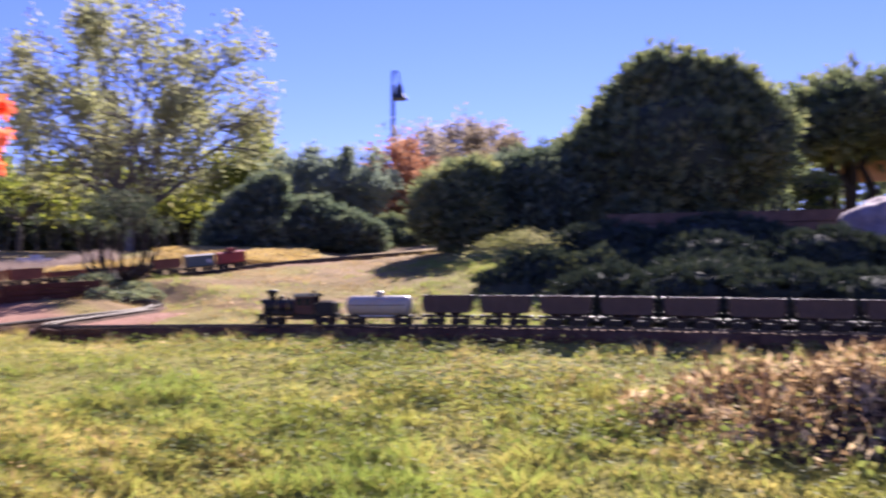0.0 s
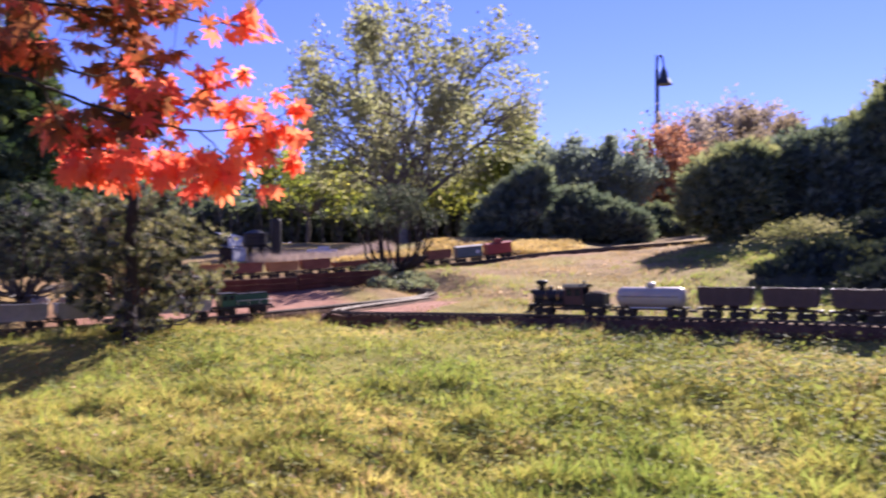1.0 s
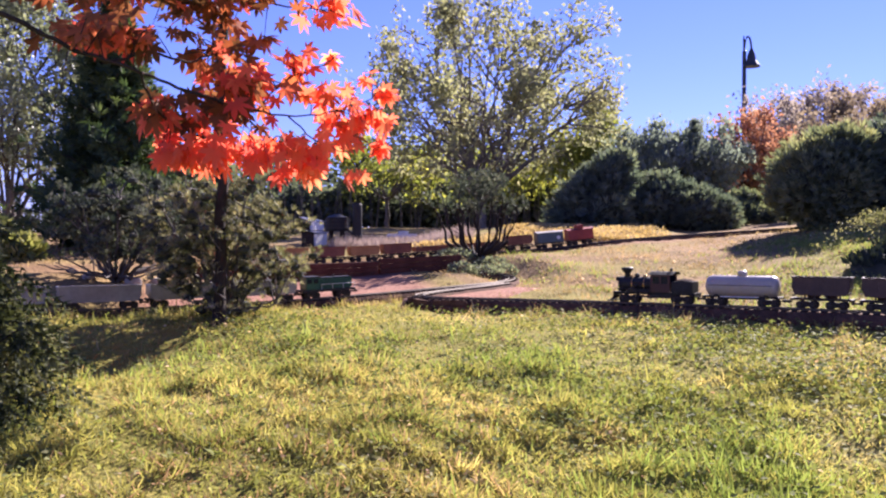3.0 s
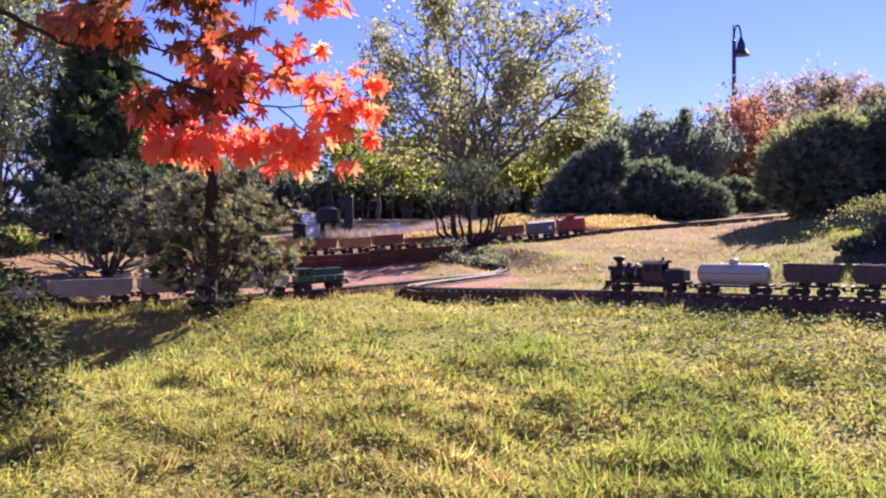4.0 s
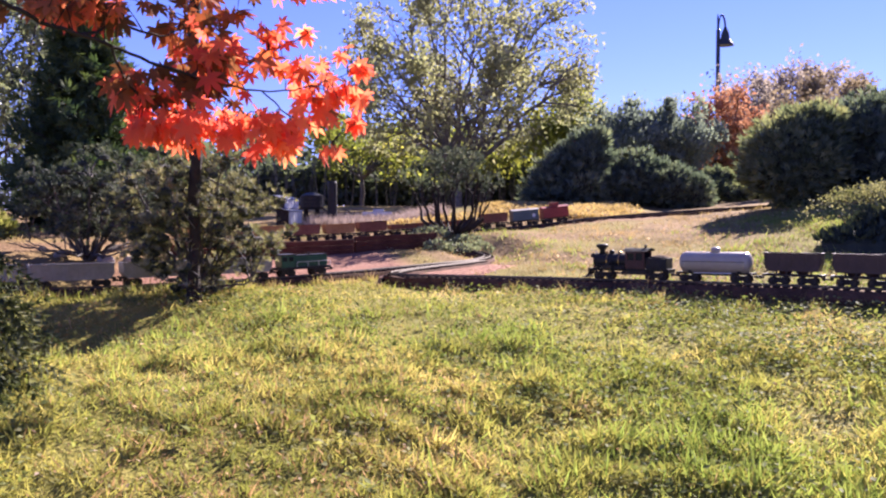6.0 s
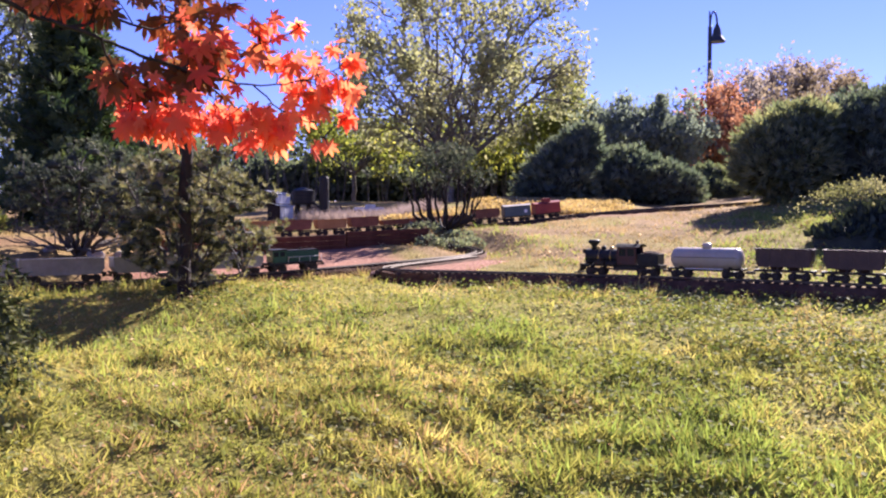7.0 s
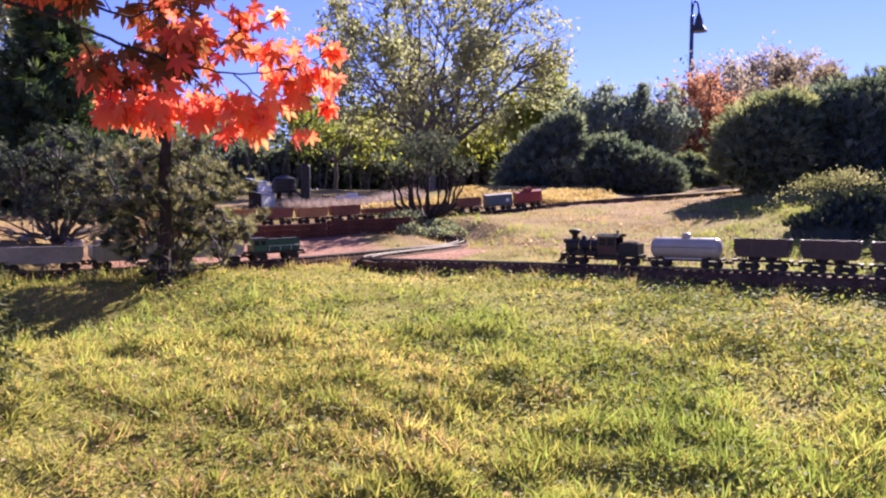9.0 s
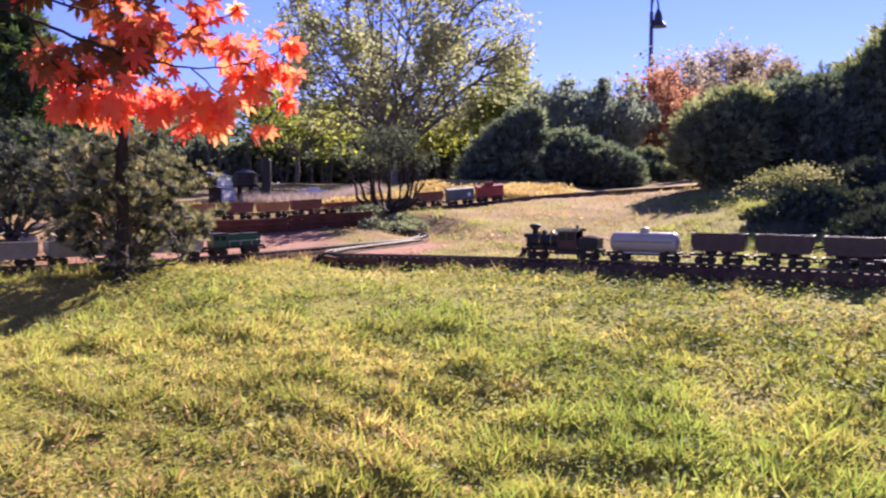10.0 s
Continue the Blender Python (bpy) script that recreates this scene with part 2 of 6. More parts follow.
M["lamp_metal"] = solid("dark_grey_lamp_metal", (0.03, 0.035, 0.045), (0.07, 0.075, 0.085), 8, 0.5, 0.4)
M["timber"] = solid("weathered_timber", (0.07, 0.045, 0.034), (0.20, 0.125, 0.095), 9, 0.9, bump=0.5, spec=0.08)
M["boulder"] = solid("pink_grey_stone", (0.16, 0.11, 0.115), (0.38, 0.29, 0.30), 7, 0.9, bump=0.8)
M["sign"] = solid("faded_orange_board", (0.55, 0.25, 0.09), (0.70, 0.36, 0.15), 5, 0.7)
M["stone"] = solid("pale_field_stone", (0.22, 0.20, 0.18), (0.46, 0.42, 0.38), 18, 0.9, bump=0.8)


# ---- mesh helpers ----
def part(name, bm, material, parent=None, label="", smooth=False):
    """Links a bmesh as one mesh object, under a thing if one is given."""
    me = bpy.data.meshes.new(name)
    bm.to_mesh(me)
    bm.free()
    me.materials.append(material)
    if smooth:
        me.polygons.foreach_set("use_smooth", [True] * len(me.polygons))
    ob = new(name, me)
    if parent is not None:
        ob.parent = parent
    if label:
        tagged(ob, label)
    return ob


def raw(name, verts, faces, material, parent=None, smooth=False):
    """One mesh object from arrays; all faces have the same number of corners."""
    me = bpy.data.meshes.new(name)
    k = faces.shape[1]
    me.vertices.add(len(verts))
    me.vertices.foreach_set("co", np.ascontiguousarray(verts, dtype=np.float32).ravel())
    me.loops.add(faces.size)
    me.loops.foreach_set("vertex_index", np.ascontiguousarray(faces, dtype=np.int32).ravel())
    me.polygons.add(len(faces))
    me.polygons.foreach_set("loop_start", np.arange(0, faces.size, k, dtype=np.int32))
    me.update(calc_edges=True)
    if smooth:
        me.polygons.foreach_set("use_smooth", np.ones(len(faces), dtype=bool))
    me.materials.append(material)
    ob = new(name, me)
    if parent is not None:
        ob.parent = parent
    return ob


def unit(v):
    return v / np.maximum(np.linalg.norm(v, axis=-1, keepdims=True), 1e-9)


def scatter(name, template, faces, at, along, size, material, parent=None, up=None, width=None, smooth=False):
    """Many copies of one small leaf shape in one mesh: along is the leaf's length, up roughly its face."""
    along = unit(np.asarray(along, float))
    n = len(at)
    up = rng.normal(size=(n, 3)) if up is None else np.asarray(up, float)
    side = unit(np.cross(up, along))
    face = np.cross(along, side)
    size = np.broadcast_to(np.asarray(size, float), (n,))
    width = size if width is None else np.broadcast_to(np.asarray(width, float), (n,))
    t = template
    v = (at[:, None, :] + along[:, None, :] * (t[None, :, 0:1] * size[:, None, None])
         + side[:, None, :] * (t[None, :, 1:2] * width[:, None, None])
         + face[:, None, :] * (t[None, :, 2:3] * size[:, None, None]))
    f = faces[None] + (np.arange(n) * len(t))[:, None, None]
    return raw(name, v.reshape(-1, 3), f.reshape(-1, faces.shape[1]), material, parent, smooth)


LEAF = np.array([(0, 0, 0), (0.4, 0.3, 0.07), (1, 0, -0.08), (0.4, -0.3, 0.07)])
LEAF_F = np.array([(0, 1, 2), (0, 2, 3)])
BLADE = np.array([(0, -0.5, 0), (0, 0.5, 0), (0.55, -0.38, 0.06), (0.55, 0.38, 0.06), (1, 0, 0.24)])
BLADE_F = np.array([(0, 1, 3), (0, 3, 2), (2, 3, 4)])


def tuft_shape(n, spread, seed):
    """A tuft of n needles that leave one point."""
    r = np.random.default_rng(seed)
    v, f = [(0, 0, 0)], []
    for i in range(n):
        a, s = 2 * math.pi * (i + r.random() * 0.7) / n, spread * (0.35 + 0.65 * r.random())
        d = np.array((math.cos(s), math.sin(s) * math.cos(a), math.sin(s) * math.sin(a))) * (0.7 + 0.3 * r.random())
        w = np.array((0, -math.sin(a), math.cos(a))) * 0.065
        b = len(v)
        v += [tuple(d * 0.6 + w), tuple(d), tuple(d * 0.6 - w)]
        f += [(0, b, b + 1), (0, b + 1, b + 2)]
    return np.array(v), np.array(f)


TUFT, TUFT_F = tuft_shape(13, 1.0, 1)
SPRAY, SPRAY_F = tuft_shape(7, 0.6, 2)


def brush_shape(rings, per, length, lean, wide, seed):
    """A shoot: a thin stem along x, set all round with needles."""
    r = np.random.default_rng(seed)
    v, f = [], []
    for i in range(rings):
        x = i / (rings - 1)
        v += [(x, -0.012, 0), (x, 0.012, 0)]
        if i:
            f += [(2 * i - 2, 2 * i - 1, 2 * i + 1), (2 * i - 2, 2 * i + 1, 2 * i)]
    for i in range(rings):
        for j in range(per):
            a = 2 * math.pi * (j + 0.5 * (i % 2) + 0.5 * r.random()) / per
            L = length * r.uniform(0.75, 1.15)
            side = np.array((0, -math.sin(a), math.cos(a))) * wide
            o = np.array((i / (rings - 1), 0, 0))
            tip = o + L * np.array((lean, math.cos(a), math.sin(a)))
            b = len(v)
            v += [tuple(o + side), tuple(o - side), tuple(tip)]
            f += [(b, b + 1, b + 2), (2 * i, b, b + 1)]
    return np.array(v), np.array(f)


SHOOT, SHOOT_F = tuft_shape(10, 0.95, 8)
DROOP, DROOP_F = brush_shape(5, 5, 0.22, 0.9, 0.06, 9)


def tubes(name, lines, material, parent=None, sides=6):
    """Tapered limbs: each line is points (n, 3) and radii (n)."""
    vs, fs, base = [], [], 0
    ang = np.linspace(0, 2 * math.pi, sides, endpoint=False)
    for pts, rad in lines:
        pts = np.asarray(pts, float)
        d = unit(np.gradient(pts, axis=0))
        ref = np.where(np.abs(d[:, 2:3]) > 0.9, np.array([[1.0, 0, 0]]), np.array([[0, 0, 1.0]]))
        a = unit(np.cross(ref, d))
        b = np.cross(d, a)
        ring = pts[:, None] + np.asarray(rad)[:, None, None] * (a[:, None] * np.cos(ang)[None, :, None] + b[:, None] * np.sin(ang)[None, :, None])
        vs.append(ring.reshape(-1, 3))
        k = len(pts)
        i, j = np.meshgrid(np.arange(k - 1), np.arange(sides), indexing="ij")
        q = np.stack([i * sides + j, i * sides + (j + 1) % sides, (i + 1) * sides + (j + 1) % sides, (i + 1) * sides + j], -1).reshape(-1, 4)
        fs.append(q + base)
        base += k * sides
    return raw(name, np.concatenate(vs), np.concatenate(fs), material, parent, True)


def bent(start, end, n, sag, wobble, r):
    """A limb's points from start to end, with a bow and small bends."""
    s = np.linspace(0, 1, n)[:, None]
    p = np.asarray(start) * (1 - s) + np.asarray(end) * s
    p[:, 2] += (sag * 4 * s * (1 - s))[:, 0]
    return p + r.normal(size=(n, 3)) * wobble * np.sin(math.pi * s)


def box(bm, x0, x1, y0, y1, z0, z1, bevel=0.0):
    m = Matrix.LocRotScale(((x0 + x1) / 2, (y0 + y1) / 2, (z0 + z1) / 2), None, (x1 - x0, y1 - y0, z1 - z0))
    made = bmesh.ops.create_cube(bm, size=1, matrix=m)
    if bevel:
        edges = list({e for v in made["verts"] for e in v.link_edges})
        bmesh.ops.bevel(bm, geom=edges, offset=bevel, segments=2, affect="EDGES")
    return bm


def rod(bm, a, b, r0, r1=None, sides=12):
    a, b = Vector(a), Vector(b)
    m = Matrix.Translation((a + b) / 2) @ (b - a).to_track_quat("Z", "Y").to_matrix().to_4x4()
    bmesh.ops.create_cone(bm, cap_ends=True, segments=sides, radius1=r0, radius2=r0 if r1 is None else r1, depth=(b - a).length, matrix=m)
    return bm


def lathe(bm, profile, axis_at, sides=14):
    """Turned shape on an upright axis: profile is (radius, z)."""
    rings = [[bm.verts.new((axis_at[0] + r * math.cos(2 * math.pi * i / sides), axis_at[1] + r * math.sin(2 * math.pi * i / sides), axis_at[2] + z))
              for i in range(sides)] for r, z in profile]
    for lo, hi in zip(rings, rings[1:]):
        for i in range(sides):
            bm.faces.new((lo[i], lo[(i + 1) % sides], hi[(i + 1) % sides], hi[i]))
    bm.faces.new(rings[-1])
    bm.faces.new(rings[0][::-1])
    return bm


def thing(name, at, label, category, group="", turn=0.0):
    e = new(name)
    e.empty_display_size = 0.05
    e.matrix_basis = pose(*at, 0, 0, turn)
    return tagged(e, label, category, group)


# ---- the three railway lines: the tops of their rails ----
def spline(points, step=0.02):
    """A smooth line through a few points (x, y, z), at even steps."""
    p = np.array(points, float)
    p = np.vstack([2 * p[0] - p[1], p, 2 * p[-1] - p[-2]])
    out = []
    for k in range(1, len(p) - 2):
        a, b, c, d = p[k - 1:k + 3]
        t = np.linspace(0, 1, 40, endpoint=False)[:, None]
        out.append(0.5 * (2 * b + (c - a) * t + (2 * a - 5 * b + 4 * c - d) * t ** 2 + (3 * b - a - 3 * c + d) * t ** 3))
    q = np.vstack(out + [p[-2:-1]])
    s = np.concatenate([[0], np.cumsum(np.linalg.norm(np.diff(q, axis=0), axis=1))])
    return np.stack([np.interp(np.arange(0, s[-1], step), s, q[:, k]) for k in range(3)], -1)


FRONT = spline([(0.12, 5.85, 0.355), (-0.05, 5.5, 0.35), (-0.28, 5.12, 0.34), (-0.385, 4.87, 0.333), (-0.33, 4.72, 0.33), (-0.1, 4.64, 0.33), (0.25, 4.5, 0.332),
                (0.65, 4.27, 0.337), (1.38, 3.8, 0.345), (2.1, 3.36, 0.34), (2.84, 2.885, 0.33), (3.7, 2.32, 0.32), (4.6, 1.7, 0.31)])
LEFT = spline([(-3.4, 3.2, 0.29), (-2.6, 3.75, 0.29), (-1.94, 4.21, 0.29), (-1.58, 4.45, 0.292), (-1.08, 4.86, 0.30), (-0.6, 5.25, 0.322),
               (-0.19, 5.62, 0.345), (0.06, 5.95, 0.355), (0.17, 6.3, 0.37), (0.1, 6.6, 0.39), (-0.1, 6.75, 0.41)])
REAR = spline([(-2.6, 6.3, 0.43), (-1.9, 6.6, 0.445), (-1.08, 6.92, 0.465), (-0.12, 7.5, 0.53), (0.59, 7.78, 0.583), (1.4, 8.08, 0.67),
               (2.85, 8.55, 0.77), (4.2, 8.9, 0.86)])


# ---- ground: a lawn that climbs to a low bank with the railway on it ----
def smooth_step(a, b, x):
    t = np.clip((x - a) / (b - a), 0, 1)
    return t * t * (3 - 2 * t)


def tussock(x, y):
    """Small uneven humps in the turf, a hand or two across."""
    return (np.sin(19 * x + 2.2 * np.sin(6.1 * y) + 0.5) * np.sin(23 * y + 2.4 * np.sin(5.3 * x)) + 0.6 * np.sin(11 * x - 8 * y + 1.7 * np.sin(7 * x + 3 * y))
            + 0.5 * np.sin(31 * y + 12 * x + 2 * np.sin(9 * x)))


def waves(x, y):
    return (0.5 * np.sin(3.1 * x + 1.3 * y + 0.4) + 0.3 * np.sin(5.3 * y - 2.1 * x + 1.0) + 0.25 * np.sin(9.7 * x + 4.1 * y)
            + 0.2 * np.sin(13.1 * y - 7.7 * x + 2.0))


PROFILE_R = [0, 1.6, 2.4, 3.0, 3.6, 4.6, 5.2, 6.0, 7.0, 8.0, 9.5, 12, 20, 60, 200, 900]
PROFILE_Z = [-0.1, -0.02, 0.11, 0.19, 0.25, 0.258, 0.285, 0.37, 0.50, 0.60, 0.70, 0.82, 0.95, 1.2, 1.8, 3.0]


def ground_z(x, y):
    x, y = np.asarray(x, float), np.asarray(y, float)
    r = np.hypot(x, y)
    z = np.interp(r, PROFILE_R, PROFILE_Z)
    az = np.degrees(np.arctan2(x, np.maximum(y, 1e-3)))
    z = z + 0.14 * smooth_step(12, 24, az) * smooth_step(5.0, 7.5, r) * (1 - smooth_step(12, 30, r))
    z = z + 0.10 * smooth_step(-17, -22, az) * smooth_step(4.75, 5.4, r) * (1 - smooth_step(6, 9, r))
    z = z - 0.12 * smooth_step(-17, -22, az) * smooth_step(8, 12, r)
    foot = np.interp(x, [-2.35, -1.38, -0.82, -0.22, 0.1], [5.74, 6.14, 6.44, 6.76, 6.9])
    z = z - 0.045 * smooth_step(-2.6, -1.8, x) * (1 - smooth_step(-0.5, -0.1, x)) * smooth_step(5.0, 5.5, r) * (1 - smooth_step(0.0, 0.05, y - foot))
    z = z - 0.12 * smooth_step(-1, -6, az) * smooth_step(7.5, 8.5, r) * (1 - smooth_step(10.5, 14, r))
    for line, wide, under in ((FRONT, 0.34, 0.075), (LEFT, 0.5, 0.05), (REAR, 0.42, 0.04)):
        q = line[::7]
        near = (x.ravel() > q[:, 0].min() - 0.6) & (x.ravel() < q[:, 0].max() + 0.6) & (y.ravel() > q[:, 1].min() - 0.6) & (y.ravel() < q[:, 1].max() + 0.6)
        best, level = np.full(near.sum(), 9.0), np.zeros(near.sum())
        px, py = x.ravel()[near], y.ravel()[near]
        for p in q:
            d = np.hypot(px - p[0], py - p[1])
            level = np.where(d < best, p[2], level)
            best = np.minimum(best, d)
        flat = np.array(z, float).reshape(-1).copy()
        k = 1 - smooth_step(0.08, wide, best)
        flat[near] = flat[near] * (1 - k) + (level - under) * k
        z = flat.reshape(np.shape(x))
    rise = smooth_step(-1, 2, az) * (1 - smooth_step(10, 13, az)) * smooth_step(8.35, 9.5, r) * (1 - smooth_step(10, 14, r))
    z = z + 0.06 * rise
    z = z + 0.007 * tussock(x, y) * smooth_step(1.0, 1.6, r) * (1 - smooth_step(5.5, 7, r))
    return z + 0.012 * waves(x, y) * smooth_step(0.5, 2, r) - 0.18 * np.exp(-((x + 1.55) ** 2 + (y - 3.25) ** 2) / 0.17)


def zg(x, y):
    return float(ground_z(x, y))


def ground_material():
    m, n, l = nodes_of("ground_soil_and_thatch")
    co = n.new("ShaderNodeTexCoord")
    n1, n2 = n.new("ShaderNodeTexNoise"), n.new("ShaderNodeTexNoise")
    n1.inputs["Scale"].default_value, n1.inputs["Detail"].default_value = 2.2, 5
    n2.inputs["Scale"].default_value, n2.inputs["Detail"].default_value = 55, 4
    for q in (n1, n2):
        l.new(co.outputs["Object"], q.inputs["Vector"])
    lawn = ramp(n, [(0.25, (0.11, 0.11, 0.022)), (0.5, (0.22, 0.20, 0.045)), (0.75, (0.33, 0.265, 0.085))])
    hill = ramp(n, [(0.25, (0.088, 0.07, 0.03)), (0.42, (0.195, 0.135, 0.06)), (0.58, (0.315, 0.208, 0.105)), (0.75, (0.425, 0.295, 0.172))])
    dirt = ramp(n, [(0.25, (0.17, 0.08, 0.055)), (0.5, (0.29, 0.15, 0.10)), (0.75, (0.40, 0.235, 0.165))])
    mixv = n.new("ShaderNodeMath")
    mixv.operation = "MULTIPLY_ADD"
    mixv.inputs[1].default_value = 0.45
    half = n.new("ShaderNodeMath")
    half.operation = "MULTIPLY"
    half.inputs[1].default_value = 0.55
    l.new(n1.outputs["Fac"], half.inputs[0])
    l.new(n2.outputs["Fac"], mixv.inputs[0])
    l.new(half.outputs[0], mixv.inputs[2])
    for r in (lawn, hill, dirt):
        l.new(mixv.outputs[0], r.inputs[0])
    n3 = n.new("ShaderNodeTexNoise")
    n3.inputs["Scale"].default_value, n3.inputs["Detail"].default_value = 1.1, 4
    l.new(co.outputs["Object"], n3.inputs["Vector"])
    green = ramp(n, [(0.46, (0, 0, 0)), (0.62, (0.75, 0.75, 0.75))])
    l.new(n3.outputs["Fac"], green.inputs[0])
    bank = n.new("ShaderNodeMix")
    bank.data_type = "RGBA"
    l.new(green.outputs[0], bank.inputs[0])
    l.new(hill.outputs[0], bank.inputs[6])
    l.new(lawn.outputs[0], bank.inputs[7])
    last = lawn.outputs[0]
    for layer, r in (("dry", bank), ("red", dirt)):
        at = n.new("ShaderNodeAttribute")
        at.attribute_name = layer
        mx = n.new("ShaderNodeMix")
        mx.data_type = "RGBA"
        l.new(at.outputs["Fac"], mx.inputs[0])
        l.new(last, mx.inputs[6])
        l.new(r.outputs[2] if r is bank else r.outputs[0], mx.inputs[7])
        last = mx.outputs[2]
    pr = n["Principled BSDF"]
    pr.inputs["Roughness"].default_value = 0.95
    pr.inputs["Specular IOR Level"].default_value = 0.1
    l.new(last, pr.inputs["Base Color"])
    bp = n.new("ShaderNodeBump")
    bp.inputs["Strength"].default_value, bp.inputs["Distance"].default_value = 0.8, 0.02
    l.new(n2.outputs["Fac"], bp.inputs["Height"])
    l.new(bp.outputs[0], pr.inputs["Normal"])
    return m


def dryness(x, y):
    """0 on the green lawn, 1 on the parched bank behind the tracks."""
    r, az = np.hypot(x, y), np.degrees(np.arctan2(x, np.maximum(y, 1e-3)))
    front = smooth_step(-70, -45, az) * (1 - smooth_step(60, 80, az)) * smooth_step(0, 1, y)
    return np.clip(front * smooth_step(4.6, 5.9, r + 0.3 * waves(1.3 * x, 1.3 * y)) * (1 - 0.55 * smooth_step(17, 23, az)), 0, 1)


def redness(x, y):
    """1 on the bare reddish earth beside the retaining wall."""
    inside = smooth_step(-2.3, -1.7, x) * (1 - smooth_step(-0.42, -0.12, x + 0.35 * (y - 5.6)))
    line = 3.95 + 0.78 * (x + 2.2) + 0.12
    az, r = np.degrees(np.arctan2(x, np.maximum(y, 1e-3))), np.hypot(x, y)
    mulch = 0.35 * smooth_step(-15, -19, az) * smooth_step(4.7, 5.0, r) * (1 - smooth_step(8, 10, r)) * (y > 0)
    gap = np.full(np.shape(x), 9.0)
    for p in REAR[::12]:
        gap = np.minimum(gap, np.hypot(x - p[0], y - p[1]))
    mulch = np.maximum(mulch, 0.8 * (1 - smooth_step(0.12, 0.3, gap + 0.04 * waves(2 * x, 2 * y))) * (1 - smooth_step(1.6, 2.4, x)))
    return np.maximum(mulch, inside * smooth_step(0.0, 0.2, y - line) * (1 - smooth_step(6.6, 6.9, y)))


fine_x, fine_y = np.arange(-5, 6.01, 0.055), np.arange(0.4, 11.01, 0.055)
far = np.array([0.5, 1.2, 2.4, 4.5, 8, 14, 25, 50, 100, 200, 400, 800])
gx = np.concatenate([-5 - far[::-1], fine_x, 6 + far])
gy = np.concatenate([0.4 - far[::-1], fine_y, 11 + far])
XX, YY = np.meshgrid(gx, gy, indexing="xy")
GV = np.stack([XX, YY, ground_z(XX, YY)], -1).reshape(-1, 3)
i, j = np.meshgrid(np.arange(len(gy) - 1), np.arange(len(gx) - 1), indexing="ij")
w = len(gx)
GF = np.stack([i * w + j, i * w + j + 1, (i + 1) * w + j + 1, (i + 1) * w + j], -1).reshape(-1, 4)
ground = raw("ground", GV, GF, ground_material(), None, True)
for layer, fn in (("dry", dryness), ("red", redness)):
    a = ground.data.attributes.new(layer, "FLOAT", "POINT")
    a.data.foreach_set("value", fn(GV[:, 0], GV[:, 1]).astype(np.float32))
tagged(ground, "grassy ground rising to a dry bank with bare red earth", "ground", kind="structure")


# ---- railway ----
def sweep(name, line, section, material, parent=None):
    """Carries a section of (across, up) along a line."""
    d = np.gradient(line[:, :2], axis=0)
    d /= np.linalg.norm(d, axis=1, keepdims=True)
    nrm = np.stack([-d[:, 1], d[:, 0]], -1)
    sec = np.array(section, float)
    v = np.zeros((len(line), len(sec), 3))
    v[:, :, :2] = line[:, None, :2] + nrm[:, None] * sec[None, :, 0:1]
    v[:, :, 2] = line[:, None, 2] + sec[None, :, 1]
    k, c = len(line), len(sec)
    i, j = np.meshgrid(np.arange(k - 1), np.arange(c), indexing="ij")
    f = np.stack([i * c + j, i * c + (j + 1) % c, (i + 1) * c + (j + 1) % c, (i + 1) * c + j], -1).reshape(-1, 4)
    ob = raw(name, v.reshape(-1, 3), f, material, parent)
    return ob


RAIL_H = 0.009


def railway(name, line, label, bed, bed_material, depth, group):
    """Roadbed, ties and two rails; the line is the top of the rails."""
    t = tagged(new(name), label, "railway track", group)
    t.empty_display_size = 0.05
    top = -RAIL_H - 0.006
    wob = 0.004 * np.sin(np.arange(len(line)) * 0.31) + 0.003 * np.sin(np.arange(len(line)) * 0.83 + 1)
    roadbed = sweep("roadbed", line + np.stack([wob * 0, wob * 0, wob * 0.4], -1), [(-bed, -depth), (bed, -depth), (bed * 0.86, top), (-bed * 0.86, top)], bed_material, t)
    for off in (-0.0225, 0.0225):
        sweep("rail", line, [(off - 0.002, -RAIL_H), (off + 0.002, -RAIL_H), (off + 0.0012, 0), (off - 0.0012, 0)], M["rail"], t)
    tie = part("tie", box(bmesh.new(), -0.009, 0.009, -0.042, 0.042, -RAIL_H - 0.012, -RAIL_H + 0.001), M["tie"], t)
    for k in range(0, len(line) - 2, 2):
        d = line[k + 1] - line[k]
        if k:
            tie = new("tie", tie.data)
            tie.parent = t
        tie.matrix_basis = pose(*line[k], 0, 0, math.degrees(math.atan2(d[1], d[0])) + rng.normal() * 1.5)
    return t


railway("railway_track", FRONT, "model railway track on a low dark timber roadbed", 0.062, M["roadbed"], 0.085, "garden railway tracks")
railway("railway_track", LEFT, "model railway track on dark timber beside the lawn", 0.06, M["roadbed"], 0.075, "garden railway tracks")
railway("railway_track", REAR, "model railway track along the dry bank", 0.06, M["roadbed"], 0.06, "garden railway tracks")
gravel = sweep("gravel_bed", FRONT[:62], [(-0.12, -0.11), (0.34, -0.10), (0.26, -0.03), (-0.09, -0.026)], M["gravel"])
tagged(gravel, "pinkish gravel bed under the curved track", "gravel bed")

# retaining wall of timbers below the rear track
wall = tagged(new("retaining_wall"), "low red-brown timber retaining wall below the rear track", "retaining wall", kind="structure")
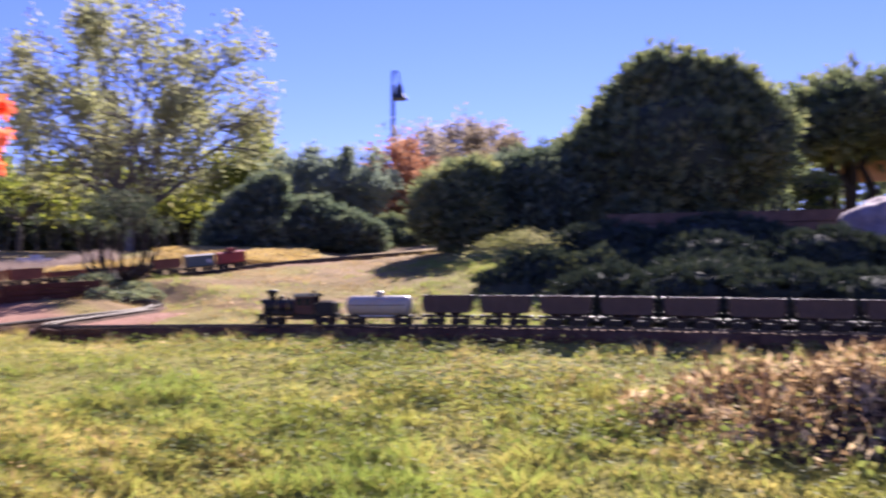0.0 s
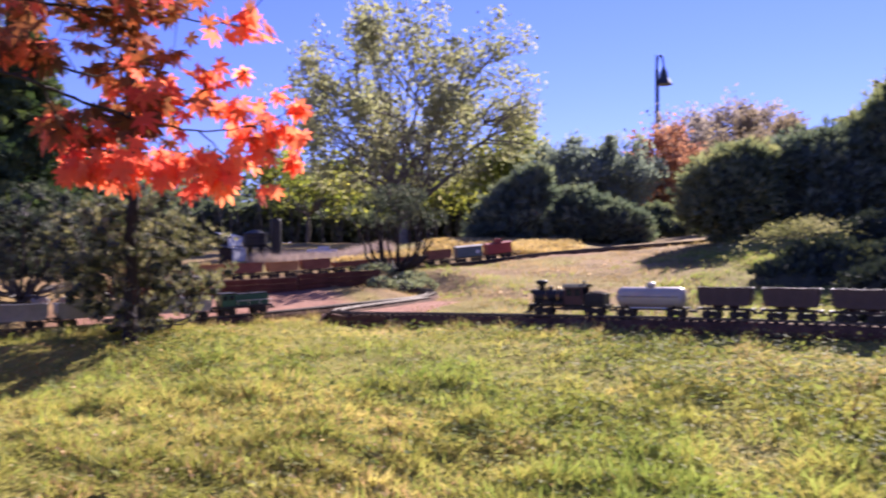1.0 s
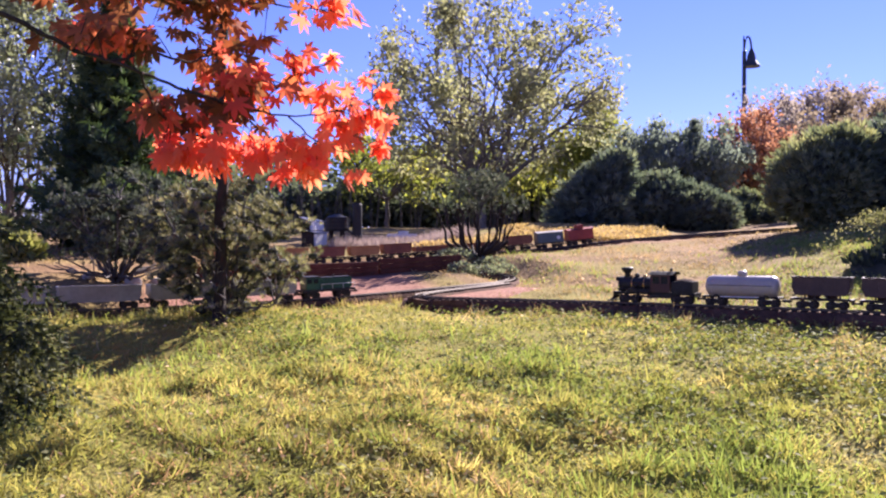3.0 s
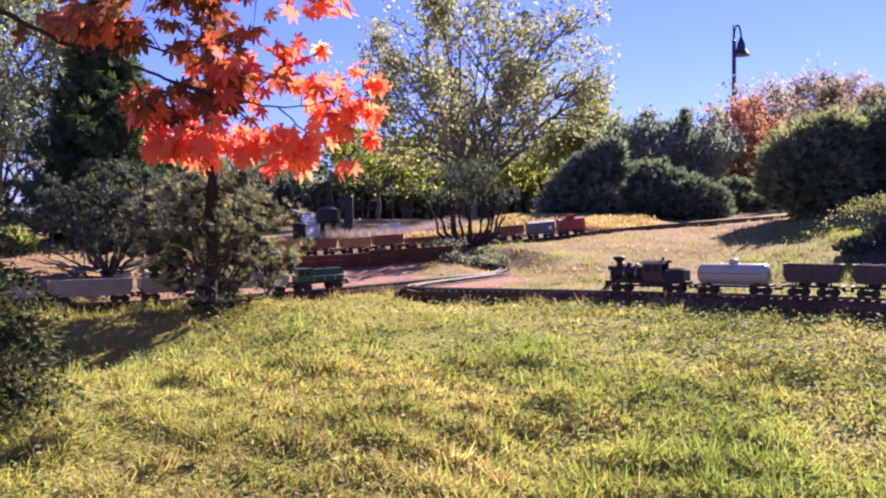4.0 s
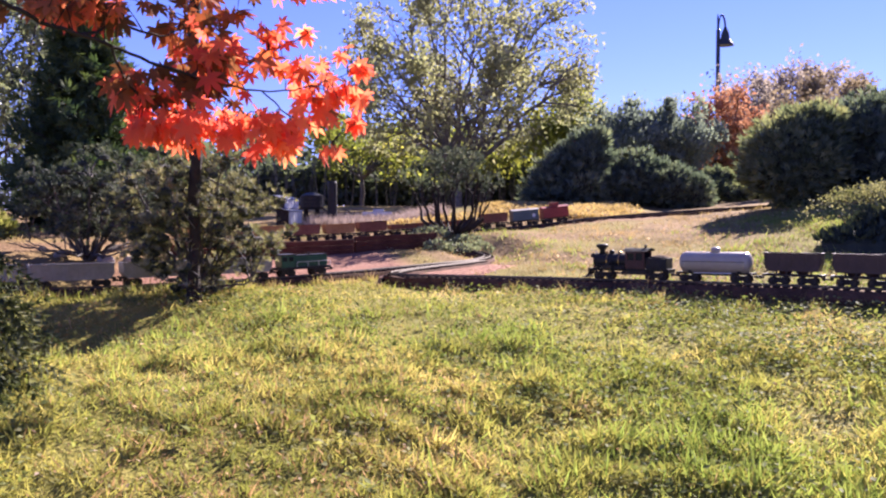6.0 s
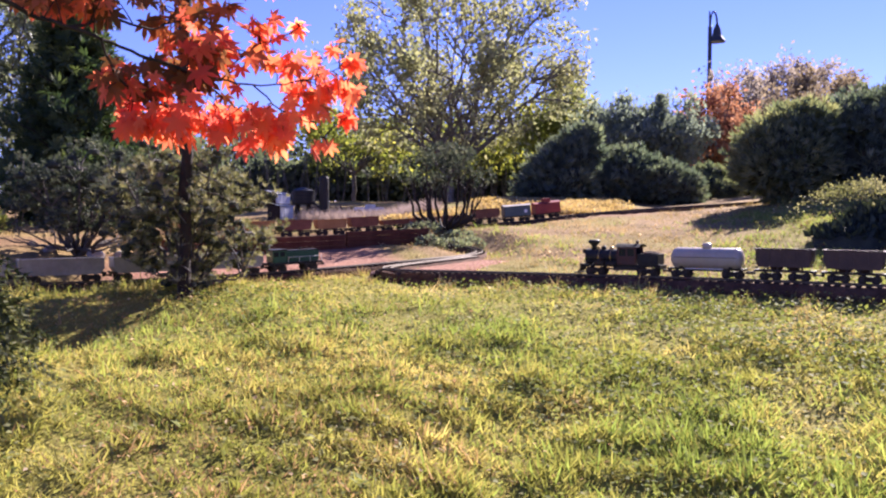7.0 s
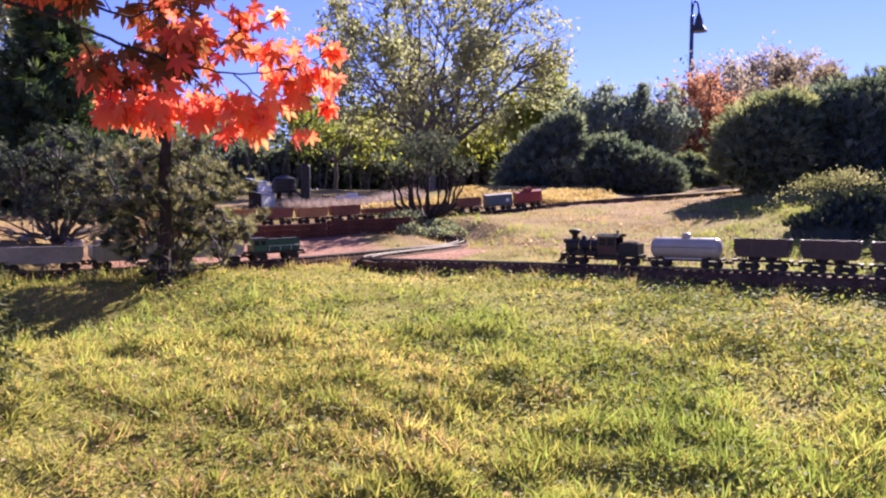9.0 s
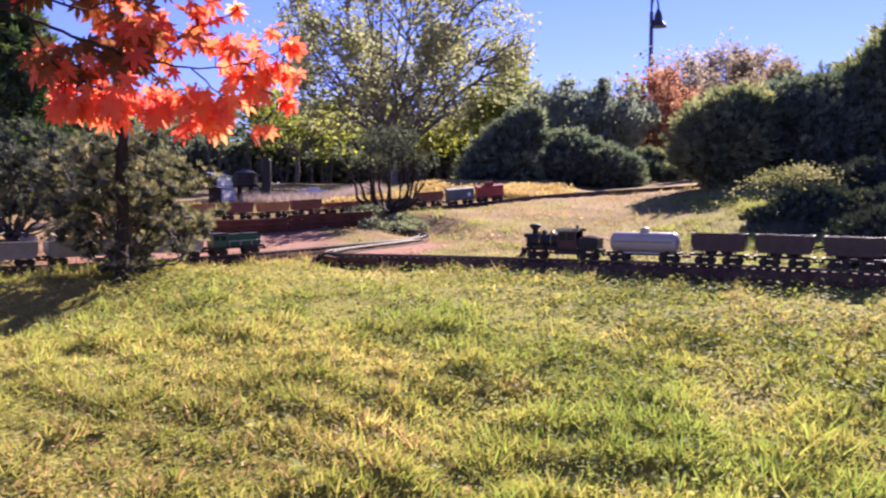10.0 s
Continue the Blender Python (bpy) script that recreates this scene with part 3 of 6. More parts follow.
for course in range(5):
    for a, b in (((-2.35, 5.72), (-1.38, 6.12)), ((-1.37, 6.125), (-0.82, 6.42)), ((-0.81, 6.425), (-0.22, 6.74))):
        lift = 0.378 if a[0] < -2 else 0.396 if a[0] < -1 else 0.436
        ang = math.degrees(math.atan2(b[1] - a[1], b[0] - a[0]))
        L = math.hypot(b[0] - a[0], b[1] - a[1])
        ob = part("timber", box(bmesh.new(), 0, L, -0.02 + 0.004 * course, 0.03, -0.036, 0, 0.004), M["red_wall"], wall)
        ob.matrix_basis = pose(a[0], a[1], lift + 0.064 - 0.038 * course, 0, -1.6 - 0.6 * (a[0] > -1), ang)


# ---- rolling stock: every car faces along x, its rail top at z = 0 ----
def wheel_mesh(r):
    bm = bmesh.new()
    rod(bm, (0, -0.003, 0), (0, 0.003, 0), r, sides=14)
    rod(bm, (0, 0.003, 0), (0, 0.0045, 0), r * 1.15, sides=14)
    rod(bm, (0, -0.005, 0), (0, -0.003, 0), r * 0.35, sides=10)
    return bm


def truck(parent, x, wheelbase=0.058, r=0.0155):
    """A four-wheeled bogie: two side frames with springs, axles and wheels."""
    bm = bmesh.new()
    for s in (-1, 1):
        box(bm, -wheelbase / 2 - 0.014, wheelbase / 2 + 0.014, s * 0.033 - 0.004, s * 0.033 + 0.004, r + 0.006, r + 0.013, 0.002)
        box(bm, -wheelbase / 2 + 0.006, wheelbase / 2 - 0.006, s * 0.033 - 0.003, s * 0.033 + 0.003, r - 0.008, r - 0.002, 0.001)
        for q in (-1, 1):
            box(bm, q * wheelbase / 2 - 0.007, q * wheelbase / 2 + 0.007, s * 0.033 - 0.0055, s * 0.033 + 0.0055, r - 0.008, r + 0.008, 0.002)
        for q in (-0.008, 0, 0.008):
            rod(bm, (q, s * 0.034, r - 0.003), (q, s * 0.034, r + 0.008), 0.003, sides=6)
    box(bm, -0.012, 0.012, -0.03, 0.03, r - 0.002, r + 0.014, 0.002)
    t = part("truck", bm, M["iron"], parent)
    t.location.x = x
    for q in (-1, 1):
        ax = part("axle", rod(bmesh.new(), (0, -0.028, 0), (0, 0.028, 0), 0.0028, sides=6), M["iron"], t)
        ax.location = (q * wheelbase / 2, 0, r)
        for s in (-1, 1):
            wh = part("wheel", wheel_mesh(r), M["iron"], t, smooth=False)
            wh.matrix_basis = pose(q * wheelbase / 2, s * 0.0245, r, 0, 0, 0 if s < 0 else 180)
    return t


def coupler(parent, x, s):
    bm = bmesh.new()
    box(bm, min(0, s * 0.03), max(0, s * 0.03), -0.005, 0.005, 0.022, 0.03, 0.001)
    box(bm, min(s * 0.024, s * 0.036), max(s * 0.024, s * 0.036), -0.009, 0.009, 0.02, 0.034, 0.002)
    c = part("coupler", bm, M["iron"], parent)
    c.location.x = x
    return c


def hopper_car(L, W, body_z, top_z, paint, load, label, group, heap=0.012, slope=0.03, sill=True):
    """An open car with side ribs, a rim, a heaped load and two bogies."""
    t = thing("hopper_car", (0, 0, 0), label, "model train car", group)
    bm = bmesh.new()
    h, w = L / 2, W / 2
    prof = [(-h + slope, body_z), (h - slope, body_z), (h, body_z + 0.03), (h, top_z), (-h, top_z), (-h, body_z + 0.03)]
    a, b = [bm.verts.new((x, -w, z)) for x, z in prof], [bm.verts.new((x, w, z)) for x, z in prof]
    for f in (a[::-1], b):
        bm.faces.new(f)
    for k in range(6):
        if k != 3:
            bm.faces.new((a[k], a[(k + 1) % 6], b[(k + 1) % 6], b[k]))
    bmesh.ops.recalc_face_normals(bm, faces=bm.faces)
    part("body", bm, paint, t)
    n = max(5, int(L / 0.045))
    rib = part("rib", box(bmesh.new(), -0.0025, 0.0025, -0.0028, 0.0028, body_z + 0.022, top_z - 0.002), paint, t)
    for k in range(n):
        for s in (-1, 1):
            if k or s > 0:
                rib = new("rib", rib.data)
                rib.parent = t
            rib.location = (-h + 0.006 + (L - 0.012) * k / (n - 1), s * w, 0)
    bm = bmesh.new()
    for s in (-1, 1):
        box(bm, -h - 0.003, h + 0.003, s * w - 0.004, s * w + 0.004, top_z - 0.003, top_z + 0.003, 0.001)
        box(bm, s * h - 0.004, s * h + 0.004, -w, w, top_z - 0.003, top_z + 0.003, 0.001)
    part("rim", bm, paint, t)
    bm = bmesh.new()
    bmesh.ops.create_grid(bm, x_segments=14, y_segments=6, size=0.5)
    for v in bm.verts:
        x, y = v.co.x, v.co.y
        v.co = (x * (L - 0.008), y * (W - 0.008), top_z - 0.010 + heap * (1 - (2 * x) ** 4) * (1 - (2 * y) ** 2) + 0.004 * noise.noise((x * 12, y * 9, L * 50)))
    part("load", bm, load, t, smooth=True)
    bm = bmesh.new()
    box(bm, -h - 0.012, h + 0.012, -0.012, 0.012, 0.034, 0.044, 0.001)
    for s in (-1, 1):
        box(bm, -h - 0.006, h + 0.006, s * w * 0.86 - 0.003, s * w * 0.86 + 0.003, 0.036, 0.044, 0.001)
        box(bm, s * (h + 0.004) - 0.004, s * (h + 0.004) + 0.004, -w, w, 0.034, 0.045, 0.001)
        for q in (-0.55, -0.2, 0.2, 0.55):
            box(bm, q * h - 0.003, q * h + 0.003, s * w * 0.86 - 0.003, s * w * 0.86 + 0.003, 0.04, body_z + 0.02)
    part("frame", bm, M["iron"], t)
    if sill:
        for q in (-0.3, 0.3):
            part("chute", lathe(bmesh.new(), [(0.012, 0), (0.02, 0.012), (0.034, body_z - 0.03)], (q * h, 0, 0.032), 4), paint, t)
        for s in (-1, 1):
            bm = bmesh.new()
            for z in np.linspace(body_z + 0.012, top_z - 0.01, 4):
                box(bm, s * (h - 0.002), s * (h + 0.004), -w * 0.95, -w * 0.55, z - 0.0012, z + 0.0012)
            part("ladder", bm, M["iron"], t)
    for s in (-1, 1):
        truck(t, s * (h - 0.055), 0.052)
        coupler(t, s * (h + 0.008), s)
    return t


def tank_car(label, group):
    t = thing("tank_car", (0, 0, 0), label, "model train car", group)
    L, r, zc = 0.322, 0.0475, 0.088
    bm = bmesh.new()
    h = L / 2
    prof = [(0.0005, -h), (r * 0.6, -h + 0.003), (r * 0.9, -h + 0.012), (r, -h + 0.026), (r, h - 0.026), (r * 0.9, h - 0.012), (r * 0.6, h - 0.003), (0.0005, h)]
    lathe(bm, prof, (0, 0, 0), 28)
    bmesh.ops.rotate(bm, verts=bm.verts, matrix=Euler((0, radians(90), 0)).to_matrix())
    bmesh.ops.translate(bm, verts=bm.verts, vec=(0, 0, zc))
    part("tank", bm, M["tank"], t, smooth=True)
    bm = lathe(bmesh.new(), [(0.021, 0.0), (0.021, 0.02), (0.017, 0.025), (0.006, 0.028)], (0, 0, zc + r - 0.006), 16)
    part("dome", bm, M["tank"], t, smooth=True)
    for x in (-h + 0.03, -0.06, 0.06, h - 0.03):
        bm = bmesh.new()
        lathe(bm, [(r + 0.0012, -0.003), (r + 0.0012, 0.003)], (0, 0, 0), 28)
        bmesh.ops.rotate(bm, verts=bm.verts, matrix=Euler((0, radians(90), 0)).to_matrix())
        bmesh.ops.translate(bm, verts=bm.verts, vec=(x, 0, zc))
        part("band", bm, M["tank"], t)
    bm = bmesh.new()
    box(bm, -h - 0.012, h + 0.012, -0.016, 0.016, 0.034, 0.044, 0.001)
    for s in (-1, 1):
        box(bm, -h * 0.62, h * 0.62, s * 0.034 - 0.002, s * 0.034 + 0.002, 0.030, 0.036)
        box(bm, s * (h + 0.004) - 0.004, s * (h + 0.004) + 0.004, -0.045, 0.045, 0.034, 0.044, 0.001)
        box(bm, s * 0.11 - 0.008, s * 0.11 + 0.008, -0.03, 0.03, 0.042, zc - 0.034)
    part("frame", bm, M["iron"], t)
    part("walkway", box(box(bmesh.new(), -h * 0.52, h * 0.52, -0.052, -0.044, 0.040, 0.044), -h * 0.52, h * 0.52, 0.044, 0.052, 0.040, 0.044), M["white"], t, "pale running boards")
    for s in (-1, 1):
        bm = bmesh.new()
        rod(bm, (-h + 0.02, s * 0.0495, zc + 0.004), (h - 0.02, s * 0.0495, zc + 0.004), 0.0013, sides=6)
        part("handrail", bm, M["iron"], t)
        truck(t, s * (h - 0.045), 0.056)
        coupler(t, s * (h + 0.008), s)
    return t


def geared_locomotive(label, group):
    """A small logging engine: pilot, boiler, flared stack, domes, bell, cab and a rear bunker on two bogies; front towards -x."""
    t = thing("steam_locomotive", (0, 0, 0), label, "model locomotive", group)
    bm = bmesh.new()
    box(bm, -0.185, 0.205, -0.036, 0.036, 0.040, 0.052, 0.002)
    box(bm, -0.192, -0.184, -0.044, 0.044, 0.032, 0.052, 0.001)
    box(bm, 0.204, 0.212, -0.044, 0.044, 0.032, 0.052, 0.001)
    part("frame", bm, M["black"], t)
    bm = bmesh.new()
    rod(bm, (-0.155, 0, 0.088), (0.01, 0, 0.088), 0.035, sides=20)
    rod(bm, (-0.168, 0, 0.088), (-0.155, 0, 0.088), 0.037, sides=20)
    rod(bm, (-0.172, 0, 0.088), (-0.168, 0, 0.088), 0.026, sides=20)
    part("boiler", bm, M["black"], t, smooth=False)
    for x in (-0.10, -0.04):
        bm = bmesh.new()
        rod(bm, (x - 0.002, 0, 0.088), (x + 0.002, 0, 0.088), 0.0362, sides=20)
        part("boiler_band", bm, M["brass"], t)
    part("smokestack", lathe(bmesh.new(), [(0.015, 0), (0.013, 0.018), (0.015, 0.024), (0.029, 0.038), (0.030, 0.044), (0.022, 0.05), (0.014, 0.051)], (-0.135, 0, 0.118), 16), M["black"], t, smooth=True)
    part("sand_dome", lathe(bmesh.new(), [(0.013, 0), (0.013, 0.016), (0.009, 0.023), (0.002, 0.026)], (-0.085, 0, 0.115), 14), M["black"], t, smooth=True)
    part("steam_dome", lathe(bmesh.new(), [(0.012, 0), (0.012, 0.012), (0.008, 0.018), (0.002, 0.02)], (-0.045, 0, 0.115), 14), M["brass"], t, smooth=True)
    part("bell", lathe(bmesh.new(), [(0.008, 0), (0.007, 0.006), (0.004, 0.011), (0.001, 0.013)], (-0.112, 0, 0.124), 10), M["brass"], t, smooth=True)
    bm = bmesh.new()
    box(bm, -0.19, -0.172, -0.012, 0.012, 0.10, 0.122, 0.003)
    rod(bm, (-0.193, 0, 0.111), (-0.189, 0, 0.111), 0.009, sides=12)
    part("headlight", bm, M["black"], t)
    bm = bmesh.new()
    for s in (-1, 1):
        rod(bm, (-0.16, s * 0.037, 0.098), (0.02, s * 0.037, 0.098), 0.0015, sides=6)
        rod(bm, (-0.17, s * 0.033, 0.05), (-0.13, s * 0.026, 0.09), 0.003, sides=6)
    part("handrail", bm, M["iron"], t)
    for s in (-1, 1):
        part("running_board", box(bmesh.new(), -0.165, 0.0, s * 0.046 - 0.009, s * 0.046 + 0.009, 0.062, 0.067, 0.001), M["black"], t)
        part("air_tank", rod(bmesh.new(), (-0.055, s * 0.043, 0.053), (-0.005, s * 0.043, 0.053), 0.011, sides=12), M["iron"], t)
        part("brake_gear", box(bmesh.new(), -0.02, 0.10, s * 0.038 - 0.004, s * 0.038 + 0.004, 0.024, 0.040, 0.002), M["iron"], t)
        bm = box(bmesh.new(), -0.115, -0.065, s * 0.044 - 0.008, s * 0.044 + 0.008, 0.05, 0.068, 0.002)
        rod(bm, (-0.10, s * 0.044, 0.058), (-0.075, s * 0.044, 0.085), 0.010, sides=12)
        part("cylinder", bm, M["iron"], t)
    cab = bmesh.new()
    for s in (-1, 1):
        y0, y1 = s * 0.046 - 0.002, s * 0.046 + 0.002
        box(cab, 0.0, 0.095, y0, y1, 0.052, 0.092)
        for x0, x1 in ((0.0, 0.01), (0.043, 0.052), (0.085, 0.095)):
            box(cab, x0, x1, y0, y1, 0.092, 0.126)
        box(cab, 0.0, 0.095, y0, y1, 0.126, 0.134)
    box(cab, 0.0, 0.003, -0.046, 0.046, 0.052, 0.134)
    box(cab, 0.092, 0.095, -0.046, 0.046, 0.052, 0.1)
    body = part("cab", cab, M["cab_brown"], t)
    bm = bmesh.new()
    n = 8
    ring = [[bm.verts.new((x, -0.054 + 0.108 * k / n, 0.134 + 0.016 * math.sin(math.pi * k / n))) for k in range(n + 1)] for x in (-0.012, 0.112)]
    for k in range(n):
        bm.faces.new((ring[0][k], ring[0][k + 1], ring[1][k + 1], ring[1][k]))
    bmesh.ops.solidify(bm, geom=bm.faces, thickness=0.003)
    part("roof", bm, M["black"], body)
    for s in (-1, 1):
        for x0, x1 in ((0.01, 0.043), (0.052, 0.085)):
            part("window", box(bmesh.new(), x0, x1, s * 0.045 - 0.001, s * 0.045 + 0.001, 0.092, 0.126), M["glass"], body)
    bm = box(bmesh.new(), 0.1, 0.2, -0.044, 0.044, 0.052, 0.104, 0.003)
    for s in (-1, 1):
        box(bm, 0.112, 0.188, s * 0.045 - 0.001, s * 0.045 + 0.001, 0.064, 0.092, 0.0)
    part("bunker", bm, M["black"], t)
    bm = bmesh.new()
    bmesh.ops.create_icosphere(bm, subdivisions=2, radius=0.04)
    for v in bm.verts:
        v.co = (0.15 + v.co.x * 1.15, v.co.y, 0.103 + max(0, v.co.z) * 0.35 + 0.004 * noise.noise(v.co * 60))
    part("coal", bm, M["load"], t)
    part("whistle", lathe(bmesh.new(), [(0.006, 0), (0.006, 0.014), (0.008, 0.018), (0.003, 0.02)], (0.085, 0, 0.146), 10), M["iron"], t)
    bm = bmesh.new()
    for k in range(7):
        y = -0.03 + 0.01 * k
        rod(bm, (-0.19, y, 0.036), (-0.225 + abs(y) * 0.6, y, 0.010), 0.003, sides=6)
    box(bm, -0.226, -0.19, -0.034, 0.034, 0.006, 0.011, 0.001)
    part("pilot", bm, M["iron"], t)
    bm = bmesh.new()
    rod(bm, (-0.14, -0.026, 0.03), (0.16, -0.026, 0.03), 0.004, sides=8)
    part("drive_shaft", bm, M["iron"], t)
    for x in (-0.12, 0.14):
        truck(t, x, 0.062, 0.018)
    coupler(t, 0.212, 1)
    return t


def box_car(L, H, W, paint, label, group, roof=None, cupola=False, emblem=False):
    t = thing("caboose" if cupola else "box_car", (0, 0, 0), label, "model train car", group)
    h, w = L / 2, W / 2
    body = part("body", box(bmesh.new(), -h, h, -w, w, 0.046, H, 0.002), paint, t)
    batten = part("batten", box(bmesh.new(), -0.0012, 0.0012, -0.0014, 0.0014, 0.05, H - 0.003), paint, t)
    for k in range(9):
        for s in (-1, 1):
            if k or s > 0:
                batten = new("batten", batten.data)
                batten.parent = t
            batten.location = (-h + 0.01 + (L - 0.02) * k / 8, s * w, 0)
    bm = bmesh.new()
    prof = [(-w - 0.006, H), (0, H + 0.014), (w + 0.006, H)]
    ends = [[bm.verts.new((x, y, z)) for y, z in prof] for x in (-h - 0.008, h + 0.008)]
    for k in range(2):
        bm.faces.new((ends[0][k], ends[1][k], ends[1][k + 1], ends[0][k + 1]))
    bm.faces.new(ends[0])
    bm.faces.new(ends[1][::-1])
    bm.faces.new((ends[0][0], ends[0][2], ends[1][2], ends[1][0]))
    part("roof", bm, roof or paint, t)
    for s in (-1, 1):
        part("door", box(bmesh.new(), -0.03, 0.03, s * w - 0.003, s * w + 0.003, 0.05, H - 0.006, 0.001), paint, body)
        if emblem:
            bm = rod(bmesh.new(), (0.075, s * w - 0.002 * s, 0.085), (0.075, s * w + 0.003 * s, 0.085), 0.016, sides=16)
            part("emblem", bm, M["white"], body, "round white painted emblem")
    if cupola:
        bm = box(bmesh.new(), -0.03, 0.035, -w * 0.75, w * 0.75, H, H + 0.035, 0.002)
        box(bm, -0.036, 0.041, -w * 0.82, w * 0.82, H + 0.035, H + 0.041, 0.001)
        part("cupola", bm, paint, t)
    bm = box(bmesh.new(), -h - 0.01, h + 0.01, -0.02, 0.02, 0.034, 0.046, 0.001)
    part("frame", bm, M["iron"], t)
    for s in (-1, 1):
        truck(t, s * (h - 0.05))
        coupler(t, s * (h + 0.008), s)
    return t


def diesel_switcher(label, group):
    t = thing("diesel_locomotive", (0, 0, 0), label, "model locomotive", group)
    part("frame", box(bmesh.new(), -0.17, 0.17, -0.046, 0.046, 0.036, 0.05, 0.002), M["black"], t)
    part("hood", box(bmesh.new(), -0.06, 0.155, -0.034, 0.034, 0.05, 0.112, 0.005), M["green"], t)
    cab = part("cab", box(bmesh.new(), -0.145, -0.06, -0.043, 0.043, 0.05, 0.118, 0.003), M["green"], t)
    part("roof", box(bmesh.new(), -0.152, -0.052, -0.05, 0.05, 0.118, 0.125, 0.003), M["black"], cab)
    part("hood_top", box(bmesh.new(), -0.055, 0.15, -0.028, 0.028, 0.112, 0.117, 0.002), M["black"], t)
    for s in (-1, 1):
        for x in (-0.125, -0.085):
            part("window", box(bmesh.new(), x - 0.014, x + 0.014, s * 0.043 - 0.0012, s * 0.043 + 0.0012, 0.085, 0.11), M["glass"], cab)
        bm = bmesh.new()
        for k in range(5):
            box(bm, -0.04 + 0.035 * k, -0.018 + 0.035 * k, s * 0.034 - 0.001, s * 0.034 + 0.001, 0.065, 0.1)
        part("hood_doors", bm, M["green"], t)
        bm = bmesh.new()
        rod(bm, (-0.05, s * 0.044, 0.078), (0.165, s * 0.044, 0.078), 0.0012, sides=6)
        for x in (-0.05, 0.02, 0.09, 0.165):
            rod(bm, (x, s * 0.044, 0.05), (x, s * 0.044, 0.078), 0.0012, sides=6)
        part("handrail", bm, M["white"], t)
    part("stack", rod(bmesh.new(), (0.05, 0, 0.112), (0.05, 0, 0.128), 0.007, sides=10), M["iron"], t)
    for x in (-0.1, 0.1):
        truck(t, x, 0.062, 0.017)
    for s in (-1, 1):
        coupler(t, s * 0.165, s)
    return t


def on_track(line, s, half, flip=False):
    """The pose of a car whose bogies, half a base from its middle, stand on the line at s metres from its start."""
    step = np.linalg.norm(np.diff(line, axis=0), axis=1)
    d = np.concatenate([[0], np.cumsum(step)])
    a = Vector([np.interp(s - half, d, line[:, k]) for k in range(3)])
    b = Vector([np.interp(s + half, d, line[:, k]) for k in range(3)])
    if flip:
        a, b = b, a
    v = b - a
    return pose(*((a + b) / 2), 0, -math.degrees(math.atan2(v.z, v.xy.length)), math.degrees(math.atan2(v.y, v.x)))


def s_at_x(line, x, after=0):
    step = np.linalg.norm(np.diff(line, axis=0), axis=1)
    d = np.concatenate([[0], np.cumsum(step)])
    k = after + int(np.argmin(np.abs(line[after:, 0] - x)))
    return d[k]


# front train: engine, tank car and a string of ore hoppers
G1 = "cars of the front model train"
s = s_at_x(FRONT, 0.78, 90)
loco = geared_locomotive("black and maroon geared steam locomotive with flared stack", "")
loco.matrix_basis = on_track(FRONT, s, 0.13)
s += 0.415
tank = tank_car("pale grey tank car with a dome and running boards", G1)
tank.matrix_basis = on_track(FRONT, s, 0.115)
s += 0.335
first = hopper_car(0.228, 0.088, 0.058, 0.134, M["hopper"], M["load"], "dark brown open hopper car with ore load", G1, 0.012, 0.012)
first.matrix_basis = on_track(FRONT, s, 0.055)
for k in range(12):
    s += 0.272
    copy_thing(first, on_track(FRONT, s, 0.055))

# left train: green engine pulling long grey gondolas
G2 = "grey cars behind the green engine"
s = s_at_x(LEFT, -0.93)
eng = diesel_switcher("dark green diesel switcher with black roof", "")
eng.matrix_basis = on_track(LEFT, s, 0.1)
s -= 0.40
grey = hopper_car(0.385, 0.092, 0.036, 0.113, M["grey"], M["grey_load"], "long grey gondola heaped with pale stone", G2, 0.008, 0.02, False)
grey.matrix_basis = on_track(LEFT, s, 0.13)
for k in range(5):
    s -= 0.425
    if s > 0.25:
        copy_thing(grey, on_track(LEFT, s, 0.13))

# rear train on the bank, caboose last
G3 = "cars of the rear freight train"
s = s_at_x(REAR, 0.82)
cab = box_car(0.25, 0.135, 0.085, M["red"], "red caboose with a small cupola", G3, cupola=True)
cab.matrix_basis = on_track(REAR, s, 0.075)
s -= 0.30
c2 = box_car(0.25, 0.135, 0.085, M["teal"], "grey-teal box car with a round white emblem", G3, M["grey"], emblem=True)
c2.matrix_basis = on_track(REAR, s, 0.075)
s -= 0.30
c3 = hopper_car(0.25, 0.085, 0.05, 0.125, M["rust"], M["load"], "rust-red open car with dark load", G3, 0.008, 0.012)
c3.matrix_basis = on_track(REAR, s, 0.07)
c4 = None
for k in range(9):
    s -= 0.29
    if s < 0.2:
        break
    if k in (0, 1, 2):
        if c4 is None:
            c4 = hopper_car(0.25, 0.085, 0.05, 0.085, M["rust"], M["load"], "low rust-red flat car with stakes", G3, 0.004, 0.008, False)
            c4.matrix_basis = on_track(REAR, s, 0.07)
        else:
            copy_thing(c4, on_track(REAR, s, 0.07))
    elif k == 4:
        c5 = hopper_car(0.25, 0.085, 0.05, 0.12, M["ochre"], M["grey_load"], "ochre open car with pale load", G3, 0.01, 0.012)
        c5.matrix_basis = on_track(REAR, s, 0.07)
    elif k > 4 and k % 2 == 0:
        copy_thing(c5, on_track(REAR, s, 0.07))
    else:
        copy_thing(c3, on_track(REAR, s, 0.07))


# ---- plants ----
def sphere_points(n, r):
    return unit(r.normal(size=(n, 3)))


